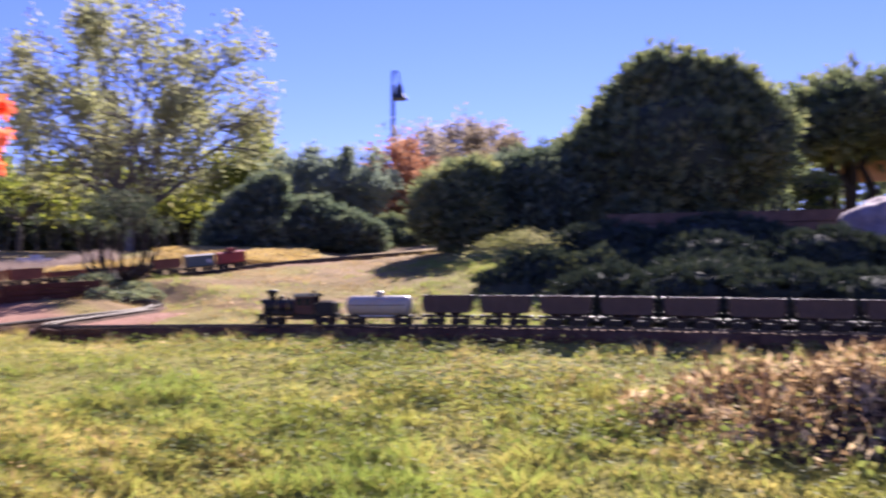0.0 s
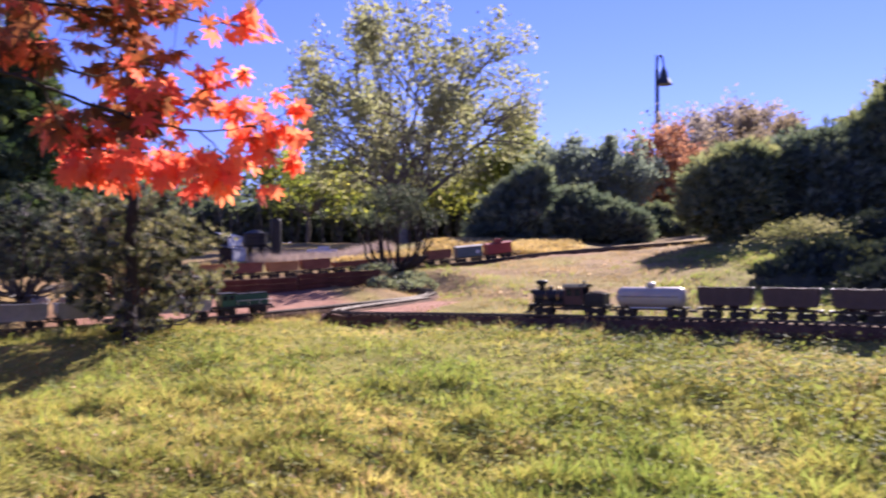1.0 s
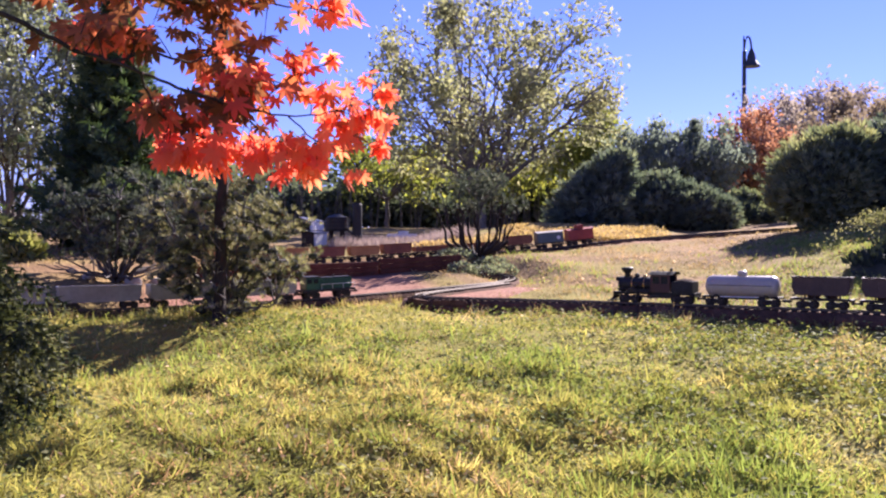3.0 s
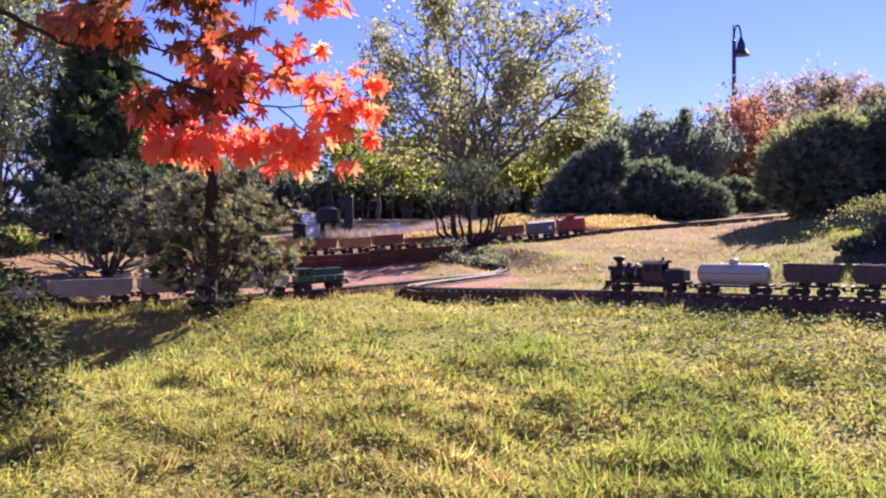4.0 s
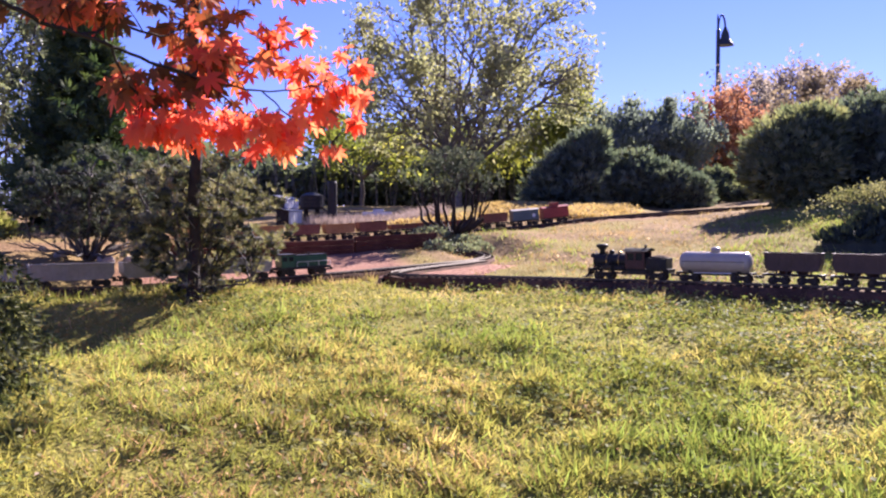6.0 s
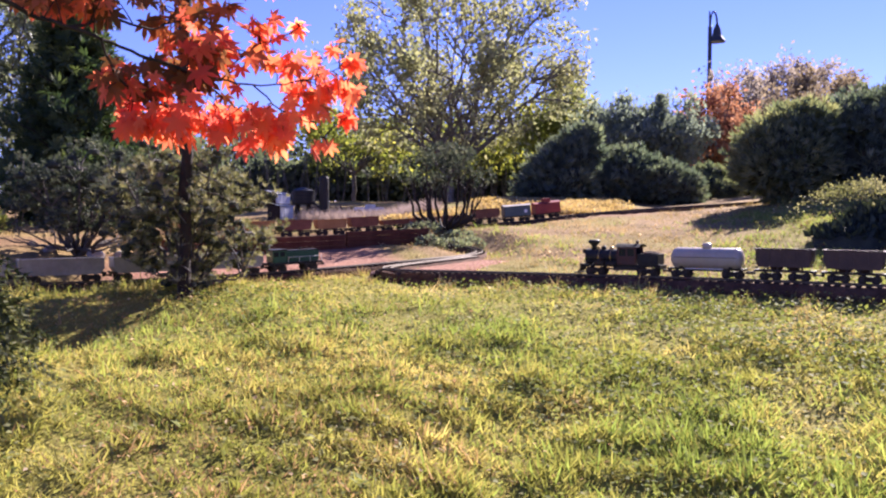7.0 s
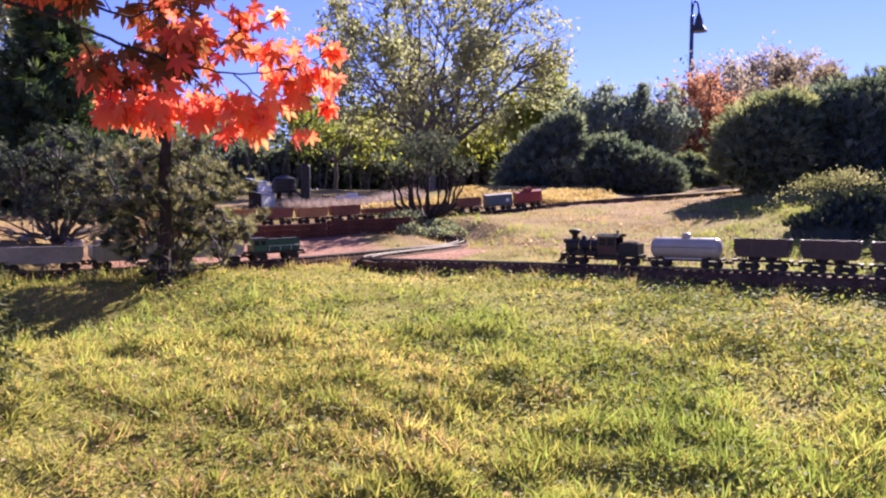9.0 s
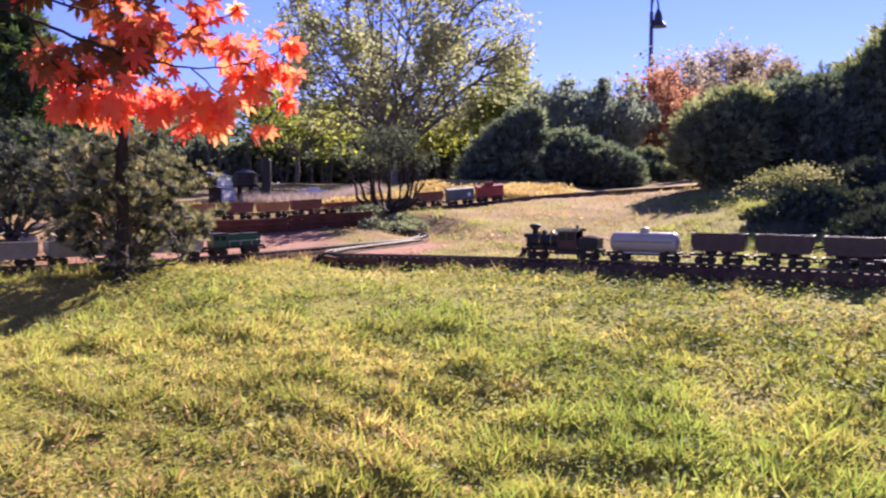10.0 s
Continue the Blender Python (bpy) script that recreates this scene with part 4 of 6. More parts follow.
def limbs(base, centre, radii, mains, subs, twigs, r0, fork, r, rise=0.3):
    """Branches from one foot into an egg-shaped crown: the limbs and the twigs' ends."""
    base, centre, radii = map(np.asarray, (base, centre, radii))
    lines, tips = [], []
    top = base + np.array([0, 0, fork])
    if fork > 0:
        lines.append((bent(base, top, 5, 0, fork * 0.02, r), np.linspace(r0, r0 * 0.8, 5)))
    for k0 in range(mains):
        a0, e0 = k0 * 2.39996 + r.random() * 0.5, -0.25 + 1.22 * ((k0 + r.random()) / mains)
        d = np.array([math.cos(a0) * math.sqrt(max(0, 1 - e0 * e0)), math.sin(a0) * math.sqrt(max(0, 1 - e0 * e0)), e0])
        end = centre + d * radii * r.uniform(0.72, 0.98)
        p = bent(top, end, 9, rise * 0.12 * np.linalg.norm(end - top) * r.uniform(-0.4, 0.8), 0.035 * np.linalg.norm(end - top), r)
        rm = r0 * r.uniform(0.35, 0.6)
        lines.append((p, np.linspace(rm, rm * 0.18, 9)))
        for _ in range(subs):
            k = r.integers(3, 9)
            out = unit(unit(p[k] - centre + 1e-6) * 0.5 + unit(p[min(k, 8)] - p[k - 1]) * 0.8 + sphere_points(1, r)[0] * 0.6)
            e2 = p[k] + out * radii.mean() * r.uniform(0.25, 0.5)
            q = bent(p[k], e2, 5, 0.02, 0.03 * np.linalg.norm(e2 - p[k]), r)
            lines.append((q, np.linspace(rm * 0.35, rm * 0.1, 5)))
            for _ in range(twigs):
                j = r.integers(1, 5)
                e3 = q[j] + unit(out + sphere_points(1, r)[0] * 0.9) * radii.mean() * r.uniform(0.08, 0.22)
                lines.append((np.stack([q[j], e3]), np.array([rm * 0.12, rm * 0.05])))
                tips.append(e3)
    return lines, np.array(tips)


def broad_tree(name, label, base, centre, radii, mains, subs, twigs, r0, fork, leaves, size, spread, leaf_mat, bark, seed, group="", droop=0.2, category="tree"):
    r = np.random.default_rng(seed)
    t = tagged(new(name), label, category, group)
    t.empty_display_size = 0.1
    t.location = base
    lines, tips = limbs((0, 0, 0), np.array(centre) - np.array(base), radii, mains, subs, twigs, r0, fork, r)
    trunk = tubes("trunk", lines, bark, t)
    w3 = np.array([3.1, 2.7, 3.7]) / radii[0]
    clump = np.sin(tips @ (w3 * (1, 0.6, 0.8)) * 2.1 + seed) * np.sin(tips @ (w3 * (-0.7, 1, 0.9)) * 1.7 + 2 * seed) + 0.35 * tips[:, 2] / radii[2]
    share = np.clip(clump - clump.mean() + 0.75, 0.15, 2) ** 1.2
    pick = r.choice(len(tips), leaves, p=share / share.sum())
    at = tips[pick] + r.normal(size=(leaves, 3)) * spread
    along = r.normal(size=(leaves, 3)) + np.array([0, 0, -droop * 3])
    scatter("crown", LEAF, LEAF_F, at, along, size * r.uniform(0.6, 1.3, leaves), leaf_mat, t)
    return t


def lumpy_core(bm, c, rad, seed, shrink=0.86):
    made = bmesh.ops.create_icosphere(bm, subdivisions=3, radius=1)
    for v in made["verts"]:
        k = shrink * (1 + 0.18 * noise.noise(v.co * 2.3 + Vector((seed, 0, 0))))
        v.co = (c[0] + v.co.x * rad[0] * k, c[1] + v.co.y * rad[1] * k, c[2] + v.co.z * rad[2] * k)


def dense_shrub(name, label, base, lumps, count, size, mat, seed, group="", outward=0.8, lift=0.5, template=(SPRAY, SPRAY_F), category="shrub", ragged=0.10, shade_core=True):
    """An evergreen mass: overlapping lumps, an added dark core as inner shade, clothed in small sprays."""
    r = np.random.default_rng(seed)
    t = tagged(new(name), label, category, group)
    t.empty_display_size = 0.1
    t.location = base
    lumps = [(np.array(c) - np.array(base), np.array(q)) for c, q in lumps]
    tubes("stem", [(bent((0, 0, -0.02), lumps[0][0], 5, 0, 0.02, r), np.linspace(0.05, 0.02, 5) * np.mean(lumps[0][1]) * 1.6)], M["bark"], t)
    if shade_core:
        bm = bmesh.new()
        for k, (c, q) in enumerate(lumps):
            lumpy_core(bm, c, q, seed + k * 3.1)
        part("heart", bm, M["shade_core"], t, smooth=True)
    area = np.array([q[0] * q[2] + q[1] * q[2] + q[0] * q[1] for _, q in lumps])
    at, along = [], []
    for (c, q), a in zip(lumps, area / area.sum()):
        n = int(count * a)
        d = sphere_points(n, r)
        bump = 1 + 0.18 * np.sin(d[:, 0] * 7 + c[0] * 5) * np.sin(d[:, 1] * 6 + 1) * np.sin(d[:, 2] * 8 + c[2] * 3)
        p = c + d * q * (0.84 * bump + r.normal(size=n) * ragged * 0.6)[:, None]
        keep = p[:, 2] > 0.0
        at.append(p[keep])
        along.append((d * outward + np.array([0, 0, lift]) + r.normal(size=(n, 3)) * 0.35)[keep])
    at, along = np.concatenate(at), np.concatenate(along)
    scatter("foliage", *template, at, along, size * r.uniform(0.6, 1.4, len(at)), mat, t)
    return t


def conifer(name, label, base, height, radius, levels, per, mat, seed, start=0.12, tuft=0.05, density=16, droop=0.15, power=0.9, thick=0.018, group="", shell=0.35, round_top=False, category="tree", template=(TUFT, TUFT_F), upright=0.35, stem_mat=None):
    """A trunk with whorls of limbs, each set with needle tufts towards its end."""
    r = np.random.default_rng(seed)
    t = tagged(new(name), label, category, group)
    t.empty_display_size = 0.1
    t.location = base
    lines = [(bent((0, 0, -0.03), (0, 0, height * 0.96), 8, 0, height * 0.008, r), np.linspace(thick, thick * 0.25, 8))]
    at, along = [], []
    for k in range(levels):
        f = start + (1 - start) * k / levels
        reach = radius * ((1 - ((f - start) / (1 - start)) ** 2.2) ** 0.6 if round_top else (1 - (f - start) / (1 - start)) ** power) + 0.02 * radius
        for j in range(per):
            a = 2 * math.pi * (j + r.random()) / per + k * 1.1
            L = reach * (r.uniform(0.45, 1.2) if round_top else r.uniform(0.6, 1.1))
            s0 = np.array([0, 0, f * height])
            e = s0 + np.array([math.cos(a) * L, math.sin(a) * L, L * (r.uniform(-0.1, 0.35) - droop)])
            p = bent(s0, e, 6, -droop * L * 0.4, 0.03 * L, r)
            lines.append((p, np.linspace(thick * 0.4, thick * 0.1, 6)))
            m = max(4, int(density * (0.35 + L / radius)))
            u = r.uniform(shell, 1.05, m)
            if round_top:
                u = np.round(u * 9) / 9 + r.normal(size=m) * 0.02
            q = np.stack([np.interp(u, np.linspace(0, 1, 6), p[:, i]) for i in range(3)], -1)
            q += r.normal(size=(m, 3)) * L * (0.05 if round_top else 0.10)
            at.append(q)
            along.append(unit(e - s0) * 0.8 + r.normal(size=(m, 3)) * 0.55 + np.array([0, 0, upright - droop]))
    tubes("trunk", lines, stem_mat or M["bark"], t, 5)
    at, along = np.concatenate(at), np.concatenate(along)
    scatter("needles", *template, at, along, tuft * r.uniform(0.6, 1.35, len(at)), mat, t)
    return t


def bushy_pine(name, label, base, centre, radii, clumps, mat, seed, low=6):
    """A many-stemmed dwarf pine: crooked stems from one foot, and clumps of upright shoots in a loose, uneven crown."""
    r = np.random.default_rng(seed)
    t = tagged(new(name), label, "tree")
    t.empty_display_size = 0.1
    t.location = base
    centre, radii = np.array(centre), np.array(radii)
    lines, nodes = [], []
    for k in range(13):
        a = 2.4 * k + r.random()
        e = centre + np.array([math.cos(a), math.sin(a), 0]) * radii * r.uniform(0.2, 0.8) + np.array([0, 0, radii[2] * r.uniform(-0.5, 0.75)])
        mid = np.array([e[0] * 0.45, e[1] * 0.45, e[2] * r.uniform(0.25, 0.5)])
        p = spline([(0, 0, -0.02), tuple(mid), tuple(e)], 0.03)
        p[1:] += r.normal(size=(len(p) - 1, 3)) * 0.004
        lines.append((p, np.linspace(0.013, 0.004, len(p))))
        nodes.append(p[len(p) // 4:])
    for k in range(low):
        a = r.uniform(0, 2 * math.pi)
        e = np.array([math.cos(a) * radii[0], math.sin(a) * radii[1], 0]) * r.uniform(0.6, 1.0) + np.array([0, 0, r.uniform(0.07, 0.16)])
        p = spline([(0, 0, 0.03), tuple(e * (0.5, 0.5, 0.5)), tuple(e)], 0.03)
        p[1:] += r.normal(size=(len(p) - 1, 3)) * 0.005
        lines.append((p, np.linspace(0.009, 0.003, len(p))))
        nodes.append(p[len(p) // 2:])
    nodes = np.concatenate(nodes)
    at, along, shade_lumps = [], [], []
    d = sphere_points(clumps, r) * (r.random((clumps, 1)) ** 0.4)
    d *= (1 + 0.16 * np.sin(d[:, 0:1] * 6 + seed) * np.sin(d[:, 2:3] * 7))
    for c in centre + d * radii:
        near = nodes[np.argmin(np.linalg.norm(nodes - c, axis=1))]
        lines.append((bent(near, c, 4, 0.01, 0.006, r), np.linspace(0.004, 0.002, 4)))
        n = r.integers(9, 17)
        q = r.normal(size=(n, 3)) * 0.022
        shade_lumps.append((c - np.array([0, 0, 0.008]), r.uniform(0.018, 0.032)))
        at.append(c + q * (1.2, 1.2, 0.8))
        along.append(unit(c - centre * (1, 1, 0.4)) * 0.5 + q * 18 + np.array([0, 0, 0.7]))
    tubes("trunk", lines, M["stem_bark"], t, 5)
    at, along = np.concatenate(at), np.concatenate(along)
    scatter("needles", SHOOT, SHOOT_F, at, along, r.uniform(0.026, 0.048, len(at)), mat, t)
    # Dark lumps added in each clump to stop light showing through.
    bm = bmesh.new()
    for c, q in shade_lumps:
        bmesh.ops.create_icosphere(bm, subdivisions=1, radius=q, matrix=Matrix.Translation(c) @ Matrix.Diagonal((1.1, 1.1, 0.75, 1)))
    tagged(part("heart", bm, M["shade_core"], t), kind="stuff")
    return t


# maple: lobed leaves on arching limbs
def maple_leaf():
    lobes = [(0, 1.0), (38, 0.92), (-38, 0.92), (78, 0.74), (-78, 0.74), (122, 0.45), (-122, 0.45)]
    order = sorted(lobes)
    out = []
    for k, (a, L) in enumerate(order):
        for da, q in ((-13, 0.66), (0, 1.0), (13, 0.66)):
            out.append((math.radians(a + da), L * q))
        if k < len(order) - 1:
            nx = order[k + 1]
            out.append((math.radians((a + nx[0]) / 2), 0.36 * (L + nx[1]) / 2 + 0.06))
    v = [(0, 0, 0)] + [(math.cos(a) * q, math.sin(a) * q, -0.16 * q * q + 0.05 * math.cos(3 * a)) for a, q in out]
    f = [(0, k, k + 1) for k in range(1, len(v) - 1)]
    return np.array(v), np.array(f)


MAPLE, MAPLE_F = maple_leaf()


def leaf_spots(r, c, wide, high, n):
    """Places of n leaves in a flat spray round c."""
    q = np.clip(r.normal(size=(n, 3)) * 0.55, -1.1, 1.1)
    return np.asarray(c) + q * np.array([wide, wide * 0.75, high])


def hang_leaves(tree, spots, heart, r):
    """Lobed leaves that hang from the twigs and turn their faces to the light."""
    for key, label in (("maple_red", "glowing orange-red lobed leaves"), ("maple_bronze_shade", "bronze lobed leaves with shade put into their colour")):
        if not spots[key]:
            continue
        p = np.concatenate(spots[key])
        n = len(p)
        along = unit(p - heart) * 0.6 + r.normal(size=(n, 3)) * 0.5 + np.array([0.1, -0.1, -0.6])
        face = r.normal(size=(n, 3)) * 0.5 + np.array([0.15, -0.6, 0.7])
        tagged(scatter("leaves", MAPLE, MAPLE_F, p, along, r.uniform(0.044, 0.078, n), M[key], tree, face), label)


def maple(label):
    """The near maple: its trunk stands beyond the young spruce, its limbs reach over the lawn."""
    r = np.random.default_rng(21)
    base = np.array((-2.0, 2.0, zg(-2.0, 2.0)))
    t = tagged(new("maple_tree"), label, "tree")
    t.location = base
    trunk = spline([(-2.0, 2.0, base[2] - 0.03), (-1.96, 2.0, 0.5), (-1.86, 2.0, 0.9), (-1.66, 2.0, 1.15), (-1.5, 2.0, 1.7)], 0.08)
    lines = [(trunk - base, np.linspace(0.045, 0.02, len(trunk)))]
    # limbs: way points, thick end, thin end
    ways = [
        ([(-1.66, 2.0, 1.12), (-1.41, 2.07, 1.21), (-1.28, 2.21, 1.22), (-1.16, 2.39, 1.16), (-1.04, 2.55, 1.13), (-0.96, 2.64, 1.10), (-0.82, 2.84, 1.05), (-0.69, 2.95, 0.91)], 0.0095, 0.0025),
        ([(-1.12, 2.46, 1.14), (-1.08, 2.54, 1.17), (-1.03, 2.61, 1.20), (-0.96, 2.74, 1.20), (-0.88, 2.88, 1.27)], 0.006, 0.002),
        ([(-0.96, 2.64, 1.10), (-0.88, 2.72, 1.08), (-0.77, 2.82, 1.05), (-0.60, 2.97, 1.06), (-0.40, 3.08, 1.14)], 0.005, 0.0016),
        ([(-1.04, 2.55, 1.13), (-1.03, 2.66, 1.03), (-0.98, 2.79, 0.98), (-0.77, 2.96, 0.91)], 0.005, 0.0018),
        ([(-1.60, 2.0, 1.30), (-1.41, 2.07, 1.36), (-1.23, 2.41, 1.38), (-1.02, 2.67, 1.40), (-0.79, 2.90, 1.43), (-0.55, 3.06, 1.44)], 0.009, 0.0022),
        # Unseen limb, added to carry the overhead sprays that cast shade.
        ([(-1.55, 2.0, 1.5), (-1.3, 2.4, 1.72), (-1.05, 2.8, 1.83), (-0.72, 3.12, 1.8)], 0.010, 0.003),
        ([(-0.68, 2.91, 1.05), (-0.59, 2.95, 0.97), (-0.50, 2.98, 0.93), (-0.45, 3.02, 0.87)], 0.003, 0.0014),
        ([(-0.77, 2.82, 1.05), (-0.68, 2.91, 1.17), (-0.58, 2.97, 1.23), (-0.52, 3.01, 1.28)], 0.003, 0.0014),
    ]
    nodes = []
    for way, r0, r1 in ways:
        p = spline(way, 0.03)
        p += r.normal(size=p.shape) * 0.003
        lines.append((p - base, np.linspace(r0, r1, len(p))))
        nodes.append(p[len(p) // 3:])
    nodes = np.concatenate(nodes)
    # sprays: centre, half width, half height, leaves, share of red (less where shaded)
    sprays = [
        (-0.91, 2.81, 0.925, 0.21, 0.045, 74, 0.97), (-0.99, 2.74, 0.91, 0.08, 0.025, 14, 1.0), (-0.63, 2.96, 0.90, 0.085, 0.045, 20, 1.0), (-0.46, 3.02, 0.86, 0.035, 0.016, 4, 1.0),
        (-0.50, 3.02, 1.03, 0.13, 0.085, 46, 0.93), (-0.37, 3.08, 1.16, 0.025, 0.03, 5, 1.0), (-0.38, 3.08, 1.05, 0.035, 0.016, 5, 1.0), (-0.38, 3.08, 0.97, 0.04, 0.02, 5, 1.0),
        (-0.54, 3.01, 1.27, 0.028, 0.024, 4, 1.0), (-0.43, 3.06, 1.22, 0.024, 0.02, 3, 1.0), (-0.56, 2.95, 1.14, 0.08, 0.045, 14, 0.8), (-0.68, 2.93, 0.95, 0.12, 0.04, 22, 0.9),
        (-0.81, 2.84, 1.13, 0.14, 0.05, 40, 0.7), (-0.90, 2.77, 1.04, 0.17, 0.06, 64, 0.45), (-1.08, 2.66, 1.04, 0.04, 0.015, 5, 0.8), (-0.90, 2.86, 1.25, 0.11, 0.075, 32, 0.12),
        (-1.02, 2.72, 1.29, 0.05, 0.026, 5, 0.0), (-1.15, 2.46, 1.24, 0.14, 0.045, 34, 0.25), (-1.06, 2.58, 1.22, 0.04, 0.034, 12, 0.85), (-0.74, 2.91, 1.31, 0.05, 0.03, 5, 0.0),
        # The last two sprays are unseen canopy, added to shade the leaves below.
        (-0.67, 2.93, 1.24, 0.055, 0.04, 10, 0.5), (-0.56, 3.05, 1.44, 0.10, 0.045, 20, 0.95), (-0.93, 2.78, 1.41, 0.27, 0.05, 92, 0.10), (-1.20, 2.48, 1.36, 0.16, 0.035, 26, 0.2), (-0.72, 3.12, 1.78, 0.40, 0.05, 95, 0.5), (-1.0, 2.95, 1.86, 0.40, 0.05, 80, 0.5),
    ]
    spots = {"maple_red": [], "maple_bronze_shade": []}
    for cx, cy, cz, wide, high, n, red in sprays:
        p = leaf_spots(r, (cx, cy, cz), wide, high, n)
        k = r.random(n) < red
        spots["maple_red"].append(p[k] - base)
        spots["maple_bronze_shade"].append(p[~k] - base)
        for e in p[::3]:
            near = nodes[np.argmin(np.linalg.norm(nodes - e, axis=1) + 0.04 * r.random(len(nodes)))]
            lines.append((bent(near - base, e - base, 4, 0.012, 0.004, r), np.linspace(0.0022, 0.0010, 4)))
    tubes("trunk", lines, M["bark"], t, 6)
    hang_leaves(t, spots, np.array([-0.95, 2.6, 1.25]) - base, r)
    return t


def young_maple(label):
    """A slim upright trunk behind the near maple's sprays, leafy above."""
    r = np.random.default_rng(22)
    base = np.array((-1.225, 3.9, zg(-1.225, 3.9)))
    t = tagged(new("maple_tree"), label, "tree")
    t.location = base
    trunk = np.concatenate([bent((0, 0, -0.02), (0.02, -0.04, 0.95), 7, 0, 0.006, r), bent((0.02, -0.04, 0.95), (0.05, -0.1, 1.75), 6, 0, 0.01, r)[1:]])
    lines = [(trunk, np.interp(np.linspace(0, 1, 12), [0, 0.08, 0.5, 1], [0.038, 0.027, 0.026, 0.028]))]
    spots = {"maple_red": [], "maple_bronze_shade": []}
    for k in range(8):
        s0 = trunk[r.integers(7, 12)]
        a, q = r.uniform(0, 2 * math.pi), r.uniform(0.12, 0.42)
        e = s0 + np.array([math.cos(a) * q, math.sin(a) * q, r.uniform(0.0, 0.18)])
        lines.append((bent(s0, e, 5, 0.02, 0.01, r), np.linspace(0.006, 0.002, 5)))
        spots["maple_bronze_shade"].append(leaf_spots(r, e, 0.12, 0.04, 6))
    tubes("trunk", lines, M["bark"], t, 8)
    hang_leaves(t, spots, np.array([0, 0, 1.2]), r)
    return t


# far woodland behind everything
def woods():
    r = np.random.default_rng(5)
    w = tagged(new("woodland"), "dark band of distant trees with thin pale trunks", "woods", kind="stuff")
    lines, at, along = [], [], []
    for k in range(235):
        az = radians(r.uniform(-30, 66))
        D = r.uniform(18.5, 29)
        if az < radians(-26):
            continue
        x, y = D * math.sin(az), D * math.cos(az)
        z0 = zg(x, y) - 0.05
        h = r.uniform(1.5, 2.3) * D / 21 * (1 + 0.45 * smooth_step(22, 34, math.degrees(az)))
        lean = r.normal(size=2) * 0.05 * h
        lines.append((bent((x, y, z0), (x + lean[0], y + lean[1], z0 + h), 5, 0, 0.03, r), np.linspace(0.024, 0.008, 5) * r.uniform(0.6, 1.4)))
        n = 240
        d = sphere_points(n, r) * (r.random((n, 1)) ** 0.4)
        q = np.stack([x + d[:, 0] * 0.75, y + d[:, 1] * 0.75, z0 + h * (0.52 + 0.53 * d[:, 2])], -1)
        at.append(q)
        along.append(r.normal(size=(n, 3)) + np.array([0, 0, 0.3]))
    tubes("trunks", lines, M["dim_bark"], w, 5)
    at = np.concatenate(at)
    scatter("foliage", LEAF, LEAF_F, at, np.concatenate(along), r.uniform(0.12, 0.28, len(at)), M["woods"], w)
    return w


woods()


def hedge_and_poles():
    """Dark undergrowth and thin pale stems that stand in front of the woodland."""
    r = np.random.default_rng(6)
    h = tagged(new("undergrowth"), "dark undergrowth with thin pale stems behind the bank", "undergrowth", kind="stuff")
    n = 26000
    az = np.radians(r.uniform(-24.5, 22, n))
    D = r.uniform(17.2, 18.6, n)
    x, y = D * np.sin(az), D * np.cos(az)
    top = 0.75 + 0.22 * np.sin(az * 31) + 0.15 * np.sin(az * 83 + 1)
    z = ground_z(x, y) + top * r.random(n) ** 0.8
    scatter("foliage", LEAF, LEAF_F, np.stack([x, y, z], -1), r.normal(size=(n, 3)), r.uniform(0.10, 0.22, n), M["woods"], h)
    lines = []
    for k in range(110):
        a, q = radians(r.uniform(-20, 9)), r.uniform(15.3, 16.9)
        px, py = q * math.sin(a), q * math.cos(a)
        z0 = zg(px, py) - 0.03
        lines.append((bent((px, py, z0), (px + r.normal() * 0.06, py, z0 + r.uniform(0.5, 1.1)), 4, 0, 0.02, r), np.linspace(0.010, 0.005, 4) * r.uniform(0.5, 1.4)))
    tubes("stems", lines, M["dim_bark"], h, 5)


hedge_and_poles()
broad_tree("deciduous_tree", "wide many-stemmed tree with thinning pale green leaves", (-0.1, 14.0, zg(-0.1, 14.0)), (-0.05, 14.0, 2.86), (1.82, 1.6, 1.28), 26, 9, 6, 0.085, 0.42,
           14500, 0.086, 0.08, M["ash"], M["grey_bark"], 11)
YG = "yellow-green trees behind the bank"
broad_tree("deciduous_tree", "yellow-green leafy tree behind the spruce", (1.9, 16.2, zg(1.9, 16.2)), (1.9, 16.2, 2.15), (0.68, 0.65, 0.65), 12, 6, 5, 0.06, 0.4,
           5200, 0.10, 0.12, M["yellow_green"], M["stem_bark"], 12, YG)
broad_tree("deciduous_tree", "low yellow-green tree under the wide tree", (-1.9, 16.2, zg(-1.9, 16.2)), (-1.75, 16.2, 2.0), (1.1, 0.9, 0.36), 11, 6, 5, 0.05, 0.5,
           2600, 0.10, 0.12, M["yellow_green"], M["stem_bark"], 13, YG)
broad_tree("deciduous_tree", "low yellow-green tree under the wide tree", (0.35, 16.6, zg(0.35, 16.6)), (0.35, 16.6, 1.85), (1.0, 0.8, 0.33), 10, 6, 5, 0.05, 0.5,
           1900, 0.10, 0.12, M["yellow_green"], M["stem_bark"], 14, YG)
broad_tree("deciduous_tree", "orange-leaved autumn tree beside the lamp post", (4.5, 15.2, zg(4.5, 15.2)), (4.5, 15.2, 2.1), (0.52, 0.5, 0.62), 12, 6, 5, 0.05, 0.4,
           5200, 0.085, 0.09, M["orange"], M["bark"], 15)
